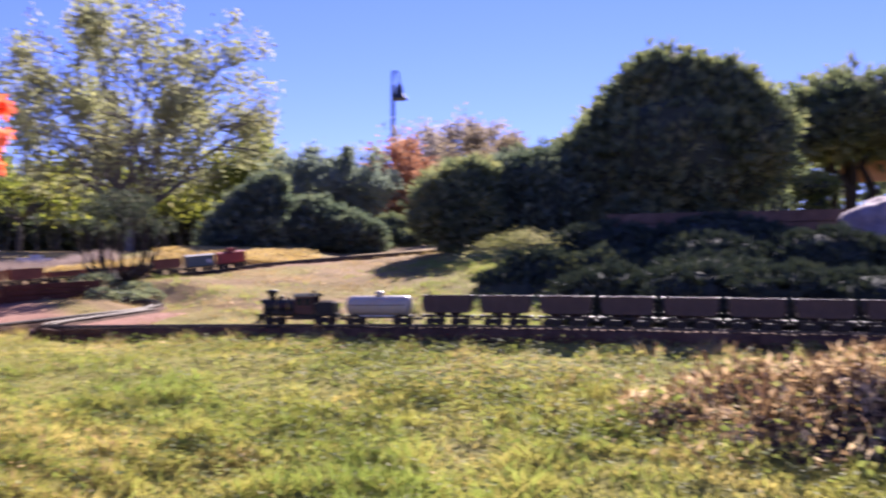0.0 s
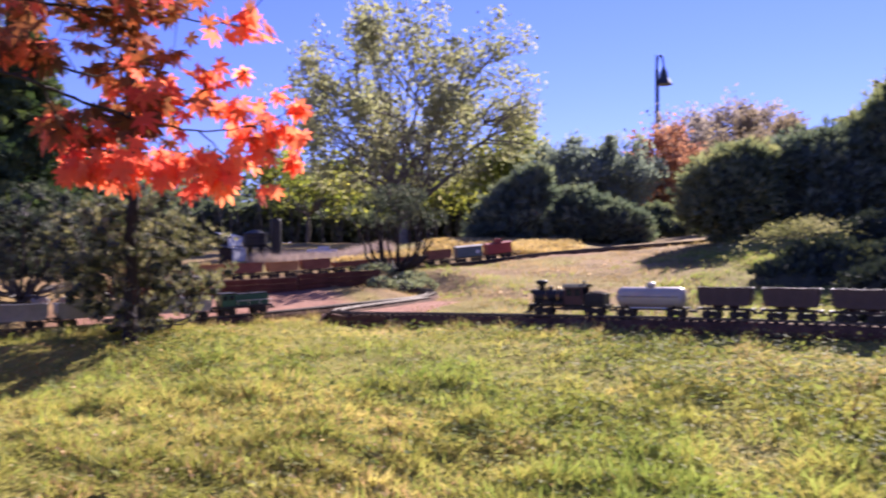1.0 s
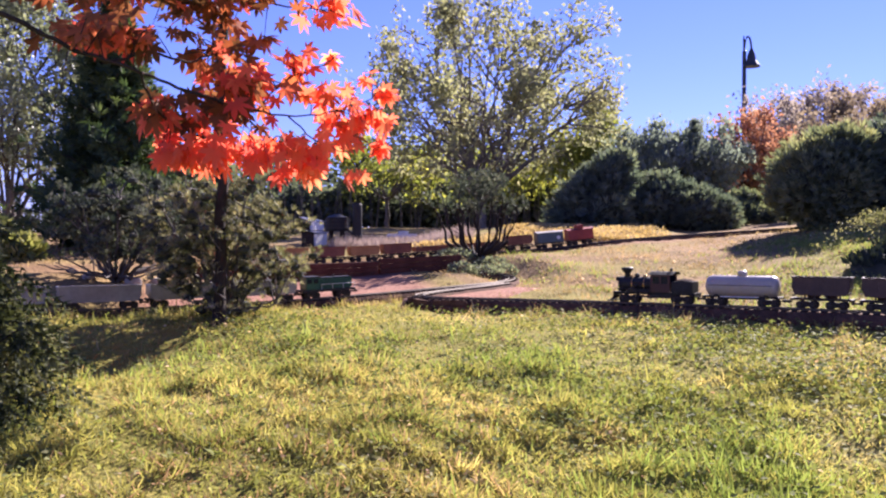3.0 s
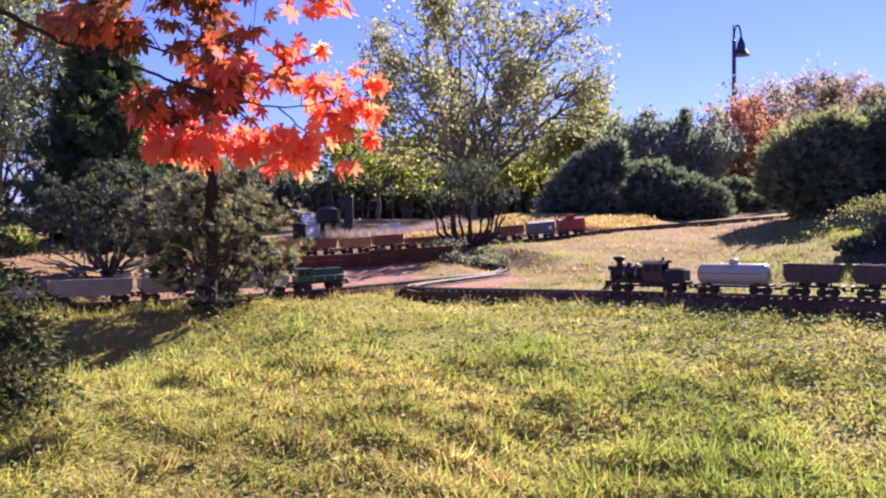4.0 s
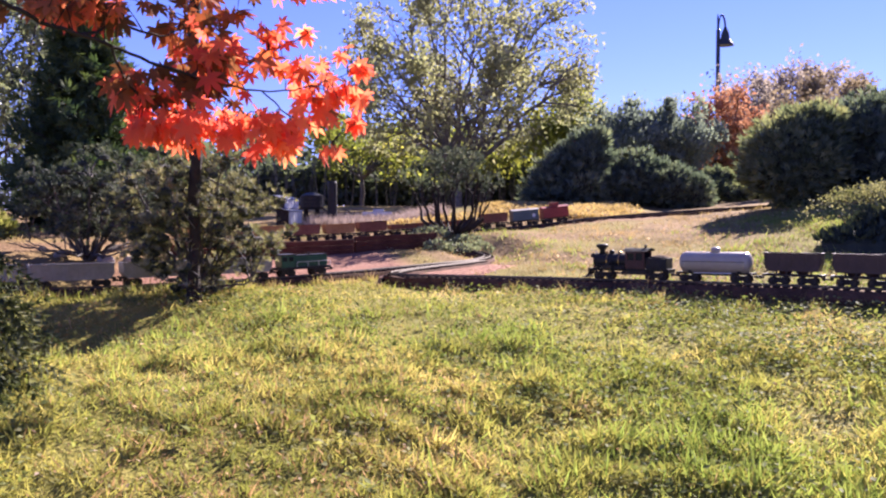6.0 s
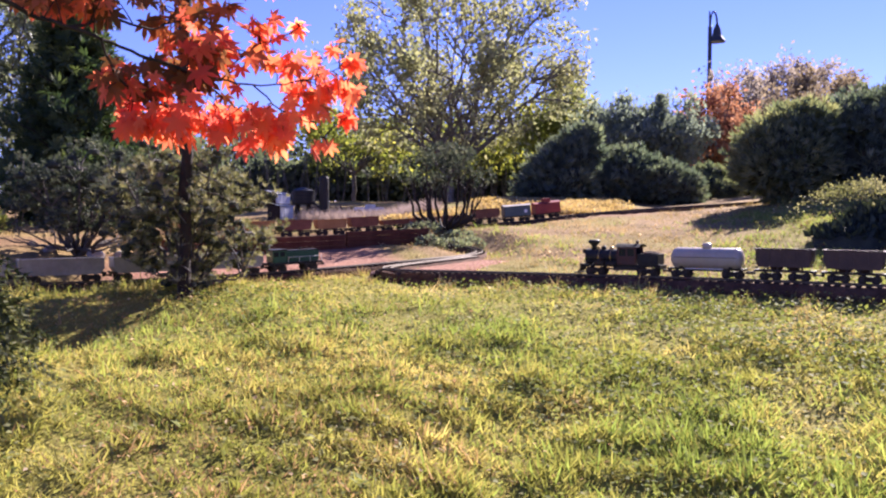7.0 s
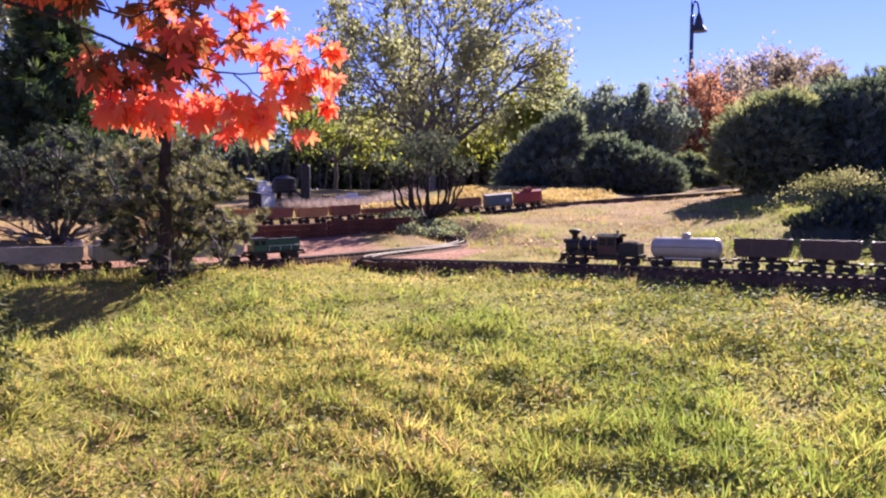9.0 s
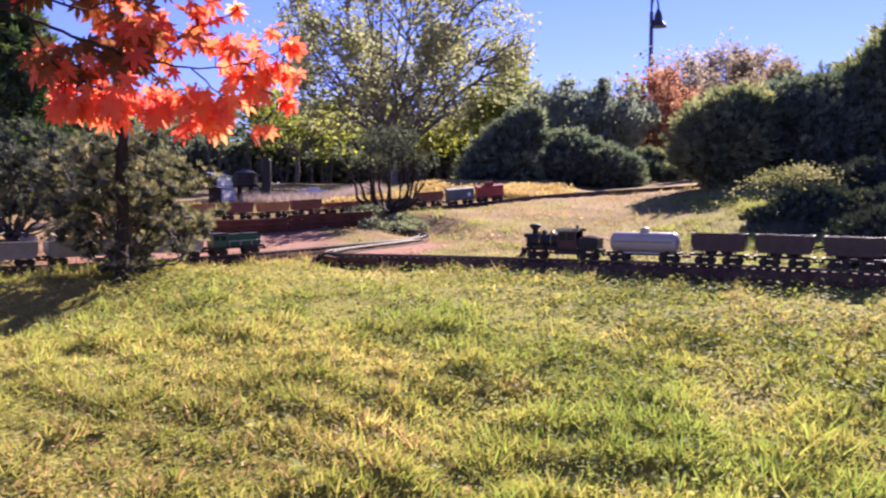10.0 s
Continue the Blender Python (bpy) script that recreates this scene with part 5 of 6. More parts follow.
broad_tree("deciduous_tree", "round tree with faded tan leaves and bare limbs", (7.0, 18.4, zg(7.0, 18.4)), (6.85, 18.4, 2.95), (1.35, 1.0, 0.62), 22, 8, 6, 0.08, 0.7,
           12500, 0.085, 0.10, M["pinkish"], M["grey_bark"], 16)
broad_tree("deciduous_tree", "brownish shrub-like tree behind the juniper", (5.0, 12.0, zg(5.0, 12.0)), (5.0, 12.0, 1.95), (0.8, 0.6, 0.46), 14, 6, 5, 0.04, 0.2,
           8500, 0.065, 0.08, M["brown_olive"], M["bark"], 17)
# feathery trees beside the lamp, their haze put into the colour
for k, (x, y, z, q) in enumerate(((2.45, 14.4, 1.75, 0.55), (3.0, 14.7, 1.95, 0.6), (3.5, 14.3, 1.8, 0.5), (3.2, 15.5, 1.6, 0.8))):
    broad_tree("feathery_tree", "blue-green feathery tree beside the lamp post, haze put into its colour", (x, y, zg(x, y)), (x, y, z), (q, q, 0.55), 13, 7, 5, 0.03, 0.1,
               5200, 0.075, 0.08, M["cypress"], M["grey_bark"], 30 + k, "feathery trees", -0.5)
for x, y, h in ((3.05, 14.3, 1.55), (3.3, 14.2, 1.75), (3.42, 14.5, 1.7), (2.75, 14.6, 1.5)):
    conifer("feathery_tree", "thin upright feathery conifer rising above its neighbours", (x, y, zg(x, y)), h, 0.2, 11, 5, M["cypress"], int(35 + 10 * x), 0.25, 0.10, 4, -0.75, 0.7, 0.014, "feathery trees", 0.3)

# dark evergreen shrubs on the bank
dense_shrub("spruce_shrub", "dark pointed spruce shrub at the top of the bank", (1.27, 10.45, zg(1.27, 10.45)),
            [((1.30, 10.45, 1.02), (0.46, 0.45, 0.36)), ((1.42, 10.45, 1.30), (0.30, 0.3, 0.28)), ((1.55, 10.45, 1.50), (0.15, 0.15, 0.2)), ((1.02, 10.4, 0.92), (0.28, 0.3, 0.22)), ((1.18, 10.5, 1.32), (0.16, 0.16, 0.18))],
            4200, 0.12, M["juniper"], 41, ragged=0.24)
dense_shrub("juniper_shrub", "low rounded dark juniper at the top of the bank", (2.27, 10.6, zg(2.27, 10.6)),
            [((2.05, 10.6, 1.08), (0.40, 0.4, 0.36)), ((2.45, 10.6, 1.0), (0.36, 0.36, 0.30)), ((2.75, 10.6, 0.94), (0.24, 0.3, 0.22)), ((1.82, 10.5, 0.98), (0.24, 0.3, 0.25))],
            4200, 0.10, M["juniper"], 42, ragged=0.2)
dense_shrub("juniper_shrub", "rounded dark olive juniper beside the rear track", (2.97, 8.0, zg(2.97, 8.0)),
            [((3.0, 8.0, 1.17), (0.45, 0.42, 0.36)), ((3.14, 8.0, 1.40), (0.32, 0.32, 0.24)), ((2.82, 7.97, 1.08), (0.28, 0.28, 0.22)), ((3.06, 8.0, 0.88), (0.22, 0.24, 0.2))], 5400, 0.095, M["olive_shrub"], 43, ragged=0.22)
dense_shrub("juniper_shrub", "tall dark juniper mass on the shaded bank", (4.05, 8.2, zg(4.05, 8.2)),
            [((4.0, 8.2, 1.25), (0.62, 0.55, 0.55)), ((4.3, 8.3, 1.42), (0.5, 0.5, 0.42)), ((3.75, 8.1, 1.45), (0.34, 0.34, 0.25))], 6500, 0.10, M["juniper"], 44, ragged=0.22)
dense_shrub("dwarf_conifer", "low layered dark conifer beside the bank top", (3.35, 11.5, zg(3.35, 11.5)),
            [((3.25, 11.5, 1.05), (0.26, 0.3, 0.12)), ((3.5, 11.4, 0.98), (0.24, 0.3, 0.10)), ((3.35, 11.6, 1.2), (0.2, 0.25, 0.10))], 1400, 0.08, M["olive_shrub"], 45)
dense_shrub("conifer_tree", "large round-topped dark conifer shading the bank", (5.43, 7.8, zg(5.43, 7.8)),
            [((5.4, 7.8, 1.75), (1.02, 0.95, 0.80)), ((4.75, 8.15, 1.55), (0.62, 0.6, 0.62)), ((5.9, 7.45, 1.85), (0.55, 0.65, 0.66)), ((5.35, 7.9, 2.42), (0.62, 0.62, 0.46)),
             ((5.75, 7.5, 2.32), (0.42, 0.45, 0.38)), ((4.95, 8.1, 2.05), (0.45, 0.45, 0.42)), ((5.2, 7.9, 1.0), (0.9, 0.8, 0.5))], 11500, 0.13, M["olive_shrub"], 46, category="tree", ragged=0.14)
dense_shrub("vine_mound", "mound of vines beside the track, coloured dark for its shaded face", (2.75, 5.65, zg(2.75, 5.65)),
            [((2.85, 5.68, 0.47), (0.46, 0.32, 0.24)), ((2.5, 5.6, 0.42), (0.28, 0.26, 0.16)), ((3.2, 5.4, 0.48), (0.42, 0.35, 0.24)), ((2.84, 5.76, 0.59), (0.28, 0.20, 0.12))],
            7500, 0.055, M["shaded_foliage"], 47, template=(LEAF, LEAF_F), lift=0.9)
# Near-black mats, some added by the track, stand in for the conifer's shade.
for k, (x, y, rr, h) in enumerate(((3.75, 5.0, 0.5, 0.34), (4.35, 4.55, 0.45, 0.36), (4.9, 4.0, 0.5, 0.4), (3.6, 6.1, 0.5, 0.3), (4.3, 5.6, 0.55, 0.35),
                                     (2.62, 4.35, 0.4, 0.3), (2.92, 3.95, 0.4, 0.32), (3.2, 3.55, 0.4, 0.32), (3.55, 3.2, 0.42, 0.34), (4.0, 2.75, 0.45, 0.34), (3.3, 4.4, 0.5, 0.36))):
    z = zg(x, y)
    dense_shrub("shade_juniper", "creeping juniper below the conifer, the shade put into its colour", (x, y, z), [((x, y, z + h * 0.4), (rr, rr * 0.8, h * 0.6)), ((x + 0.2, y - 0.1, z + h * 0.35), (rr * 0.7, rr * 0.6, h * 0.5))],
                2000, 0.065, M["shaded_foliage"], 60 + k, "creeping junipers under the conifer")
for k, (x, y, z, q) in enumerate(((8.95, 9.1, 2.55, 0.95), (7.35, 9.35, 2.1, 0.62), (10.2, 8.1, 2.5, 1.0), (8.1, 10.6, 2.2, 0.8))):
    t = dense_shrub("round_topped_tree", "dark round-topped tree with bare lower trunks", (x, y, zg(x, y)),
                    [((x, y, z), (q, q, q * 0.62)), ((x - 0.5 * q, y, z - 0.18), (q * 0.6, q * 0.6, q * 0.4)), ((x + 0.55 * q, y - 0.2, z - 0.12), (q * 0.6, q * 0.6, q * 0.42))],
                    3000, 0.17, M["olive_shrub"], 180 + k, "dark trees behind the wall", category="tree", ragged=0.2)
    r0 = np.random.default_rng(300 + k)
    for m in range(4):
        a = np.array([r0.normal() * 0.12, r0.normal() * 0.12, 0])
        tubes("trunk", [(bent(a, a + np.array([r0.normal() * 0.3 * q, 0, z - zg(x, y) - 0.1]), 6, 0, 0.05, r0), np.linspace(0.06, 0.035, 6))], M["bark"], t)
dense_shrub("round_shrub", "small clipped pale green ball shrub", (7.5, 8.1, zg(7.5, 8.1)), [((7.5, 8.1, 1.5), (0.27, 0.25, 0.15)), ((7.5, 8.1, 1.2), (0.14, 0.14, 0.3))], 1500, 0.06, M["vine"], 48, template=(LEAF, LEAF_F))

# vase-shaped little pine with bare stems
def vase_bush():
    r = np.random.default_rng(9)
    t = tagged(new("dwarf_pine"), "vase-shaped dwarf pine with bare stems and cloudy tufts", "shrub")
    base = np.array((-0.09, 7.2, zg(-0.09, 7.2) - 0.01))
    t.location = base
    lines, at = [], []
    for k in range(14):
        a = 2 * math.pi * k / 14 + r.random() * 0.3
        q = r.uniform(0.18, 0.40)
        e = np.array([math.cos(a) * q, math.sin(a) * q * 0.8, r.uniform(0.34, 0.52)])
        m = np.array([math.cos(a) * q * 0.75, math.sin(a) * q * 0.6, 0.13])
        p = np.vstack([bent((0, 0, 0), m, 4, -0.02, 0.008, r), bent(m, e, 5, 0, 0.012, r)[1:]])
        lines.append((p, np.linspace(0.02, 0.006, 8)))
        for _ in range(3):
            s = p[r.integers(4, 8)]
            f = s + np.array([r.normal() * 0.06, r.normal() * 0.06, r.uniform(0.03, 0.12)])
            lines.append((np.stack([s, f]), np.array([0.005, 0.002])))
            at.append(f)
    tubes("trunk", lines, M["bark"], t, 6)
    at = np.array(at)
    n = 300
    at = at[at[:, 2] > 0.40]
    p = at[r.integers(0, len(at), n)] + r.normal(size=(n, 3)) * np.array([0.045, 0.045, 0.04])
    d = sphere_points(330, r) * (r.random((330, 1)) ** 0.3)
    p = np.vstack([p, np.array([0, 0, 0.60]) + d * np.array([0.28, 0.25, 0.12])])
    scatter("needles", TUFT, TUFT_F, p, r.normal(size=(len(p), 3)) * 0.6 + np.array([0, 0, 0.8]), r.uniform(0.025, 0.05, len(p)), M["blue_pine"], t)
    return t


vase_bush()
for x, y, rr in ((-0.28, 7.02, 0.16), (0.02, 6.98, 0.15), (-0.2, 6.56, 0.12), (-0.03, 6.68, 0.16), (0.12, 6.82, 0.12)):
    z = zg(x, y)
    dense_shrub("creeping_plant", "low green creeping plant at the foot of the dwarf pine", (x, y, z), [((x, y, z + 0.02), (rr, rr * 0.6, 0.07))], 520, 0.024, M["grey_leaf"], int(100 + 50 * rr + 7 * y), "creeping plants under the dwarf pine", template=(LEAF, LEAF_F), category="plant", shade_core=False)
for x, y, q in ((-3.35, 5.75, 0.2), (-3.75, 6.1, 0.24), (-3.05, 5.55, 0.13)):
    z = zg(x, y)
    dense_shrub("green_shrub", "small bright green leafy shrub beside the dark spruce", (x, y, z), [((x, y, z + q * 0.5), (q, q * 0.9, q * 0.7))], 900, 0.05, M["vine"], int(500 + 100 * q), "small green shrubs", template=(LEAF, LEAF_F))

# trees at the maple's side
maple("Japanese maple with glowing orange-red lobed leaves over the lawn")
young_maple("slim dark maple trunk rising through the grey-green pine")
bushy_pine("mugo_pine", "open grey-green pine round the maple trunk", (-1.27, 4.12, zg(-1.27, 4.12)), (0.02, 0, 0.375), (0.42, 0.38, 0.37), 175, M["pine"], 51)
bushy_pine("mugo_pine", "blue-green pine behind the grey gondolas", (-2.17, 4.95, zg(-2.17, 4.95)), (0.05, 0, 0.37), (0.50, 0.42, 0.25), 165, M["blue_pine"], 52, low=14)
conifer("spruce_tree", "narrow dark spruce behind the pines", (-2.93, 6.7, zg(-2.93, 6.7)), 2.02, 0.78, 28, 11, M["spruce"], 53, 0.02, 0.09, 20, 0.05, 1.15, 0.03, shell=0.3)
conifer("spruce_tree", "drooping young spruce at the edge of the lawn", (-1.63, 2.36, zg(-1.63, 2.36)), 0.86, 0.44, 20, 12, M["droop"], 55, 0.14, 0.10, 17, 0.5, 0.72, 0.016,
        shell=0.2, template=(DROOP, DROOP_F), upright=-0.3)
broad_tree("deciduous_tree", "pale-barked multi-stemmed tree with small grey-green leaves", (-4.5, 7.9, zg(-4.5, 7.9)), (-4.35, 7.9, 2.45), (0.88, 0.7, 0.75), 15, 8, 6, 0.045, 0.05,
           24000, 0.052, 0.09, M["grey_leaf"], M["stem_bark"], 20)


# ---- grass ----
FRONT_AZ = np.degrees(np.arctan2(FRONT[75:, 0], FRONT[75:, 1]))
FRONT_R = np.hypot(FRONT[75:, 0], FRONT[75:, 1])
order = np.argsort(FRONT_AZ)
LEFT_AZ = np.degrees(np.arctan2(LEFT[:, 0], LEFT[:, 1]))
LEFT_R = np.hypot(LEFT[:, 0], LEFT[:, 1])


def lawn_edge(x, y):
    """How far out from the camera's spot the lawn reaches before it meets a track."""
    a = np.degrees(np.arctan2(x, y))
    front = np.interp(a, FRONT_AZ[order], FRONT_R[order]) - 0.085
    left = np.interp(a, LEFT_AZ[:300], LEFT_R[:300]) - 0.10
    return np.where(a < -4.6, left, front)


def lawn_cover(x, y):
    """The lawn ends at the front track and at the left one."""
    patchy = (0.62 + 0.5 * waves(1.3 * x, 1.7 * y + 2)) * (1 - 0.92 * np.exp(-((x - 2.02) ** 2 + (y - 1.98) ** 2) / 0.16))
    return np.where(np.hypot(x, y) < lawn_edge(x, y), np.clip(patchy, 0.3 * (np.hypot(x - 2.02, y - 1.98) > 0.45), 1), 0)


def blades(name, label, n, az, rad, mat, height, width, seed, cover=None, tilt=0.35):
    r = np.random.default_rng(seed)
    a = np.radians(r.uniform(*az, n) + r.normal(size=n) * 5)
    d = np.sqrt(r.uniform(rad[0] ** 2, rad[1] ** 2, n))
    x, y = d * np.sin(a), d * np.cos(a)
    if cover is not None:
        k = r.random(n) < cover(x, y)
        x, y = x[k], y[k]
    n = len(x)
    clump = 0.55 + 0.5 * np.clip(0.5 + 0.5 * waves(2.1 * x + 3, 2.3 * y), 0, 1.2) + 0.45 * np.clip(tussock(x, y), -0.3, 1.2)
    h = r.uniform(0.45, 1.15, n) * height * clump
    h[r.random(n) < 0.025] *= 1.6
    if cover in (lawn_cover, dry_spots):
        h *= 0.8 + 0.2 * smooth_step(0.0, 0.5, lawn_edge(x, y) - np.hypot(x, y))
    at = np.stack([x, y, ground_z(x, y) - 0.006], -1)
    along = np.stack([r.normal(size=n) * tilt, r.normal(size=n) * tilt, np.ones(n)], -1)
    ob = scatter(name, BLADE, BLADE_F, at, along, h, mat, width=width * r.uniform(0.6, 1.4, n), up=r.normal(size=(n, 3)))
    return tagged(ob, label, "grass", kind="stuff")


def dry_spots(x, y):
    """Where the lawn has gone to straw: near the tracks and in loose drifts."""
    near = 1 - smooth_step(0.1, 1.1, lawn_edge(x, y) - np.hypot(x, y))
    drift = np.clip(0.9 * waves(0.9 * x + 1.5, 1.1 * y + 0.5), 0, 1)
    return lawn_cover(x, y) * np.clip(0.85 * near + drift - 0.1, 0, 1)


def bank_cover(x, y):
    a, d = np.degrees(np.arctan2(x, y)), np.hypot(x, y)
    edge = np.interp(a, FRONT_AZ[order], FRONT_R[order]) + 0.09
    edge = np.where(a < -3, 6.0, edge)
    ok = (d > edge) & (redness(x, y) < 0.4)
    for line in (REAR, LEFT, FRONT):
        q = line[::6, :2]
        m = np.full(len(x), 9.0)
        for p in q:
            m = np.minimum(m, np.hypot(x - p[0], y - p[1]))
        ok &= m > 0.085
    return np.where(ok, np.clip(0.45 + 0.5 * waves(1.6 * x + 1, 1.9 * y), 0.12, 1), 0)


# Bearings and distances run from the camera's spot; grass outside its view is sparse.
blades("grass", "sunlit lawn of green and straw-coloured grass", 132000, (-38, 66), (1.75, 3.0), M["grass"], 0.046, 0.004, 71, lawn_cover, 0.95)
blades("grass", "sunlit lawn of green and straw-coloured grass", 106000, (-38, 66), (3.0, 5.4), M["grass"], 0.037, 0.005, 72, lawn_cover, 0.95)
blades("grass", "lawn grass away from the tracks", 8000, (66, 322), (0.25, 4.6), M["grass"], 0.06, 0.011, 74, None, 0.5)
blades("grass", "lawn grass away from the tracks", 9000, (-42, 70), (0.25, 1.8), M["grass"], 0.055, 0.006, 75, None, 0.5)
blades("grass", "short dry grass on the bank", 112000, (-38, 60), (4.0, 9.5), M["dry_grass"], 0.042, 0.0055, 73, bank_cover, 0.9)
blades("grass", "greener grass patches at the foot of the bank", 46000, (-6, 40), (4.2, 7.6), M["fresh_grass"], 0.042, 0.006, 76,
       lambda x, y: bank_cover(x, y) * np.clip(1.3 * waves(1.1 * x + 4, 1.4 * y) + 0.15, 0, 1), 0.7)


def ground_leaves(name, label, n, az, rad, mat, size, seed, cover=None, lift=0.02, category="weeds", up=0.6):
    r = np.random.default_rng(seed)
    a = np.radians(r.uniform(*az, n))
    d = np.sqrt(r.uniform(rad[0] ** 2, rad[1] ** 2, n))
    x, y = d * np.sin(a), d * np.cos(a)
    if cover is not None:
        k = r.random(n) < cover(x, y)
        x, y = x[k], y[k]
    n = len(x)
    at = np.stack([x, y, ground_z(x, y) + lift * r.uniform(0.1, 1.2, n)], -1)
    along = np.stack([r.normal(size=n), r.normal(size=n), r.uniform(-0.2, up, n)], -1)
    ob = scatter(name, LEAF, LEAF_F, at, along, size * r.uniform(0.5, 1.5, n), mat, up=r.normal(size=(n, 3)) * 0.5 + np.array([0, 0, 1.0]))
    return tagged(ob, label, category, kind="stuff")


blades("grass", "long straw-coloured grass along the foot of the track", 70000, (-32, 62), (2.6, 5.4), M["dry_grass"], 0.055, 0.004, 94,
       lambda x, y: 0.85 * lawn_cover(x, y) * (1 - np.exp(-((x + 0.35) ** 2 + (y - 4.55) ** 2) / 0.07)) * (lawn_edge(x, y) - np.hypot(x, y) < 0.17), 0.6)
blades("grass", "long green grass along the foot of the left track", 20000, (-34, -12), (3.4, 5.2), M["grass"], 0.065, 0.0045, 96,
       lambda x, y: lawn_cover(x, y) * (lawn_edge(x, y) - np.hypot(x, y) < 0.32) * (np.degrees(np.arctan2(x, y)) < -14), 0.5)
blades("grass", "straw-coloured dry grass among the lawn", 46000, (-38, 66), (1.75, 5.4), M["dry_grass"], 0.045, 0.005, 77, dry_spots, 0.9)
blades("grass", "bright green grass on the slope beside the juniper", 26000, (13, 36), (4.7, 8.0), M["fresh_grass"], 0.05, 0.006, 87,
       lambda x, y: bank_cover(x, y) * smooth_step(14, 21, np.degrees(np.arctan2(x, y)) + 2 * waves(x, y)), 0.7)


def patch(cx, cy, w):
    return lambda x, y: np.exp(-((x - cx) ** 2 + (y - cy) ** 2) / (2 * w * w)) * np.clip(0.6 + 0.6 * waves(3 * x, 3 * y), 0.1, 1)


blades("grass", "long fresh green grass in the lawn", 30000, (-5, 40), (1.4, 2.8), M["fresh_grass"], 0.062, 0.0045, 78, patch(0.65, 1.9, 0.33), 0.55)
blades("grass", "long fresh green grass in the lawn", 26000, (-40, 4), (2.2, 3.8), M["fresh_grass"], 0.052, 0.0045, 79, patch(-0.7, 2.9, 0.45), 0.6)
blades("grass", "long fresh green grass in the lawn", 12000, (-8, 20), (2.4, 3.6), M["fresh_grass"], 0.05, 0.0045, 80, patch(0.1, 2.9, 0.3), 0.6)
blades("grass", "tan withered grass in the lawn", 15000, (-32, 8), (1.6, 3.0), M["tan_grass"], 0.046, 0.0042, 98, patch(-0.42, 1.95, 0.36), 0.8)
blades("grass", "tan withered grass in the lawn", 12000, (-32, 30), (3.0, 5.0), M["tan_grass"], 0.042, 0.0048, 99, lambda x, y: lawn_cover(x, y) * np.clip(waves(1.3 * x + 4, 1.5 * y + 2) - 0.1, 0, 1), 0.8)
ground_leaves("leaf_litter", "brown fallen leaves and dead weeds in the lawn", 1500, (-28, 8), (1.4, 2.7), M["dead"], 0.012, 85, patch(-0.42, 1.9, 0.32), 0.045, "leaf litter")
ground_leaves("lawn_weeds", "thick patch of low weeds in the lawn", 24000, (0, 45), (1.9, 3.9), M["weed"], 0.016, 86, patch(0.85, 2.75, 0.5), 0.05)
ground_leaves("lawn_weeds", "small clover and weed leaves among the grass", 62000, (-38, 66), (1.75, 4.2), M["weed"], 0.015, 81,
              lambda x, y: lawn_cover(x, y) * np.clip(0.35 + 0.8 * waves(2.3 * x + 5, 2.1 * y + 1), 0, 1), 0.035)
ground_leaves("lawn_weeds", "low clover between the grass tufts", 44000, (-32, 60), (2.3, 4.6), M["clover"], 0.016, 97,
              lambda x, y: lawn_cover(x, y) * np.clip(0.3 + 0.7 * waves(1.2 * x + 0.7, 2.4 * y + 3) + 0.25 * tussock(x, y), 0.05, 1), 0.034)
blades("grass", "browned grass in patches across the lawn", 40000, (-32, 55), (1.6, 4.2), M["dry_grass"], 0.042, 0.0042, 95,
       lambda x, y: lawn_cover(x, y) * np.clip(1.8 * waves(0.8 * x + 2.2, 2.1 * y + 0.7) - 0.35, 0, 1), 1.1)
ground_leaves("leaf_litter", "dry fallen leaves scattered over the lawn", 4200, (-38, 68), (1.4, 5.5), M["dead"], 0.013, 82, lawn_cover, 0.025, "leaf litter")
ground_leaves("green_weeds", "bright green weeds on the slope beside the juniper", 24000, (9, 36), (4.9, 8.2), M["vine"], 0.015, 83,
              lambda x, y: np.clip(0.25 + 0.9 * waves(1.9 * x, 2.2 * y), 0, 1) * smooth_step(13, 20, np.degrees(np.arctan2(x, y)) + 2 * waves(x, y)), 0.06)
ground_leaves("yellow_groundcover", "low mat of bright yellow flowering groundcover", 40000, (1, 11.5), (8.45, 10.2), M["yellow_cover"], 0.024, 84,
              lambda x, y: np.clip(0.7 + 0.8 * waves(1.5 * x + 2, 1.3 * y), 0, 1) * smooth_step(0.05, 0.5, x) * (1 - smooth_step(1.5, 1.95, x)), 0.035, "groundcover", 1.0)


ground_leaves("yellow_groundcover", "thin yellow groundcover behind the rear track", 8000, (-6, 2), (7.75, 8.7), M["yellow_cover"], 0.03, 88,
              lambda x, y: np.clip(0.55 + 0.8 * waves(1.5 * x + 2, 1.6 * y), 0, 1) * smooth_step(-0.85, -0.5, x) * (1 - smooth_step(0.05, 0.3, x)), 0.045, "groundcover", 1.0)


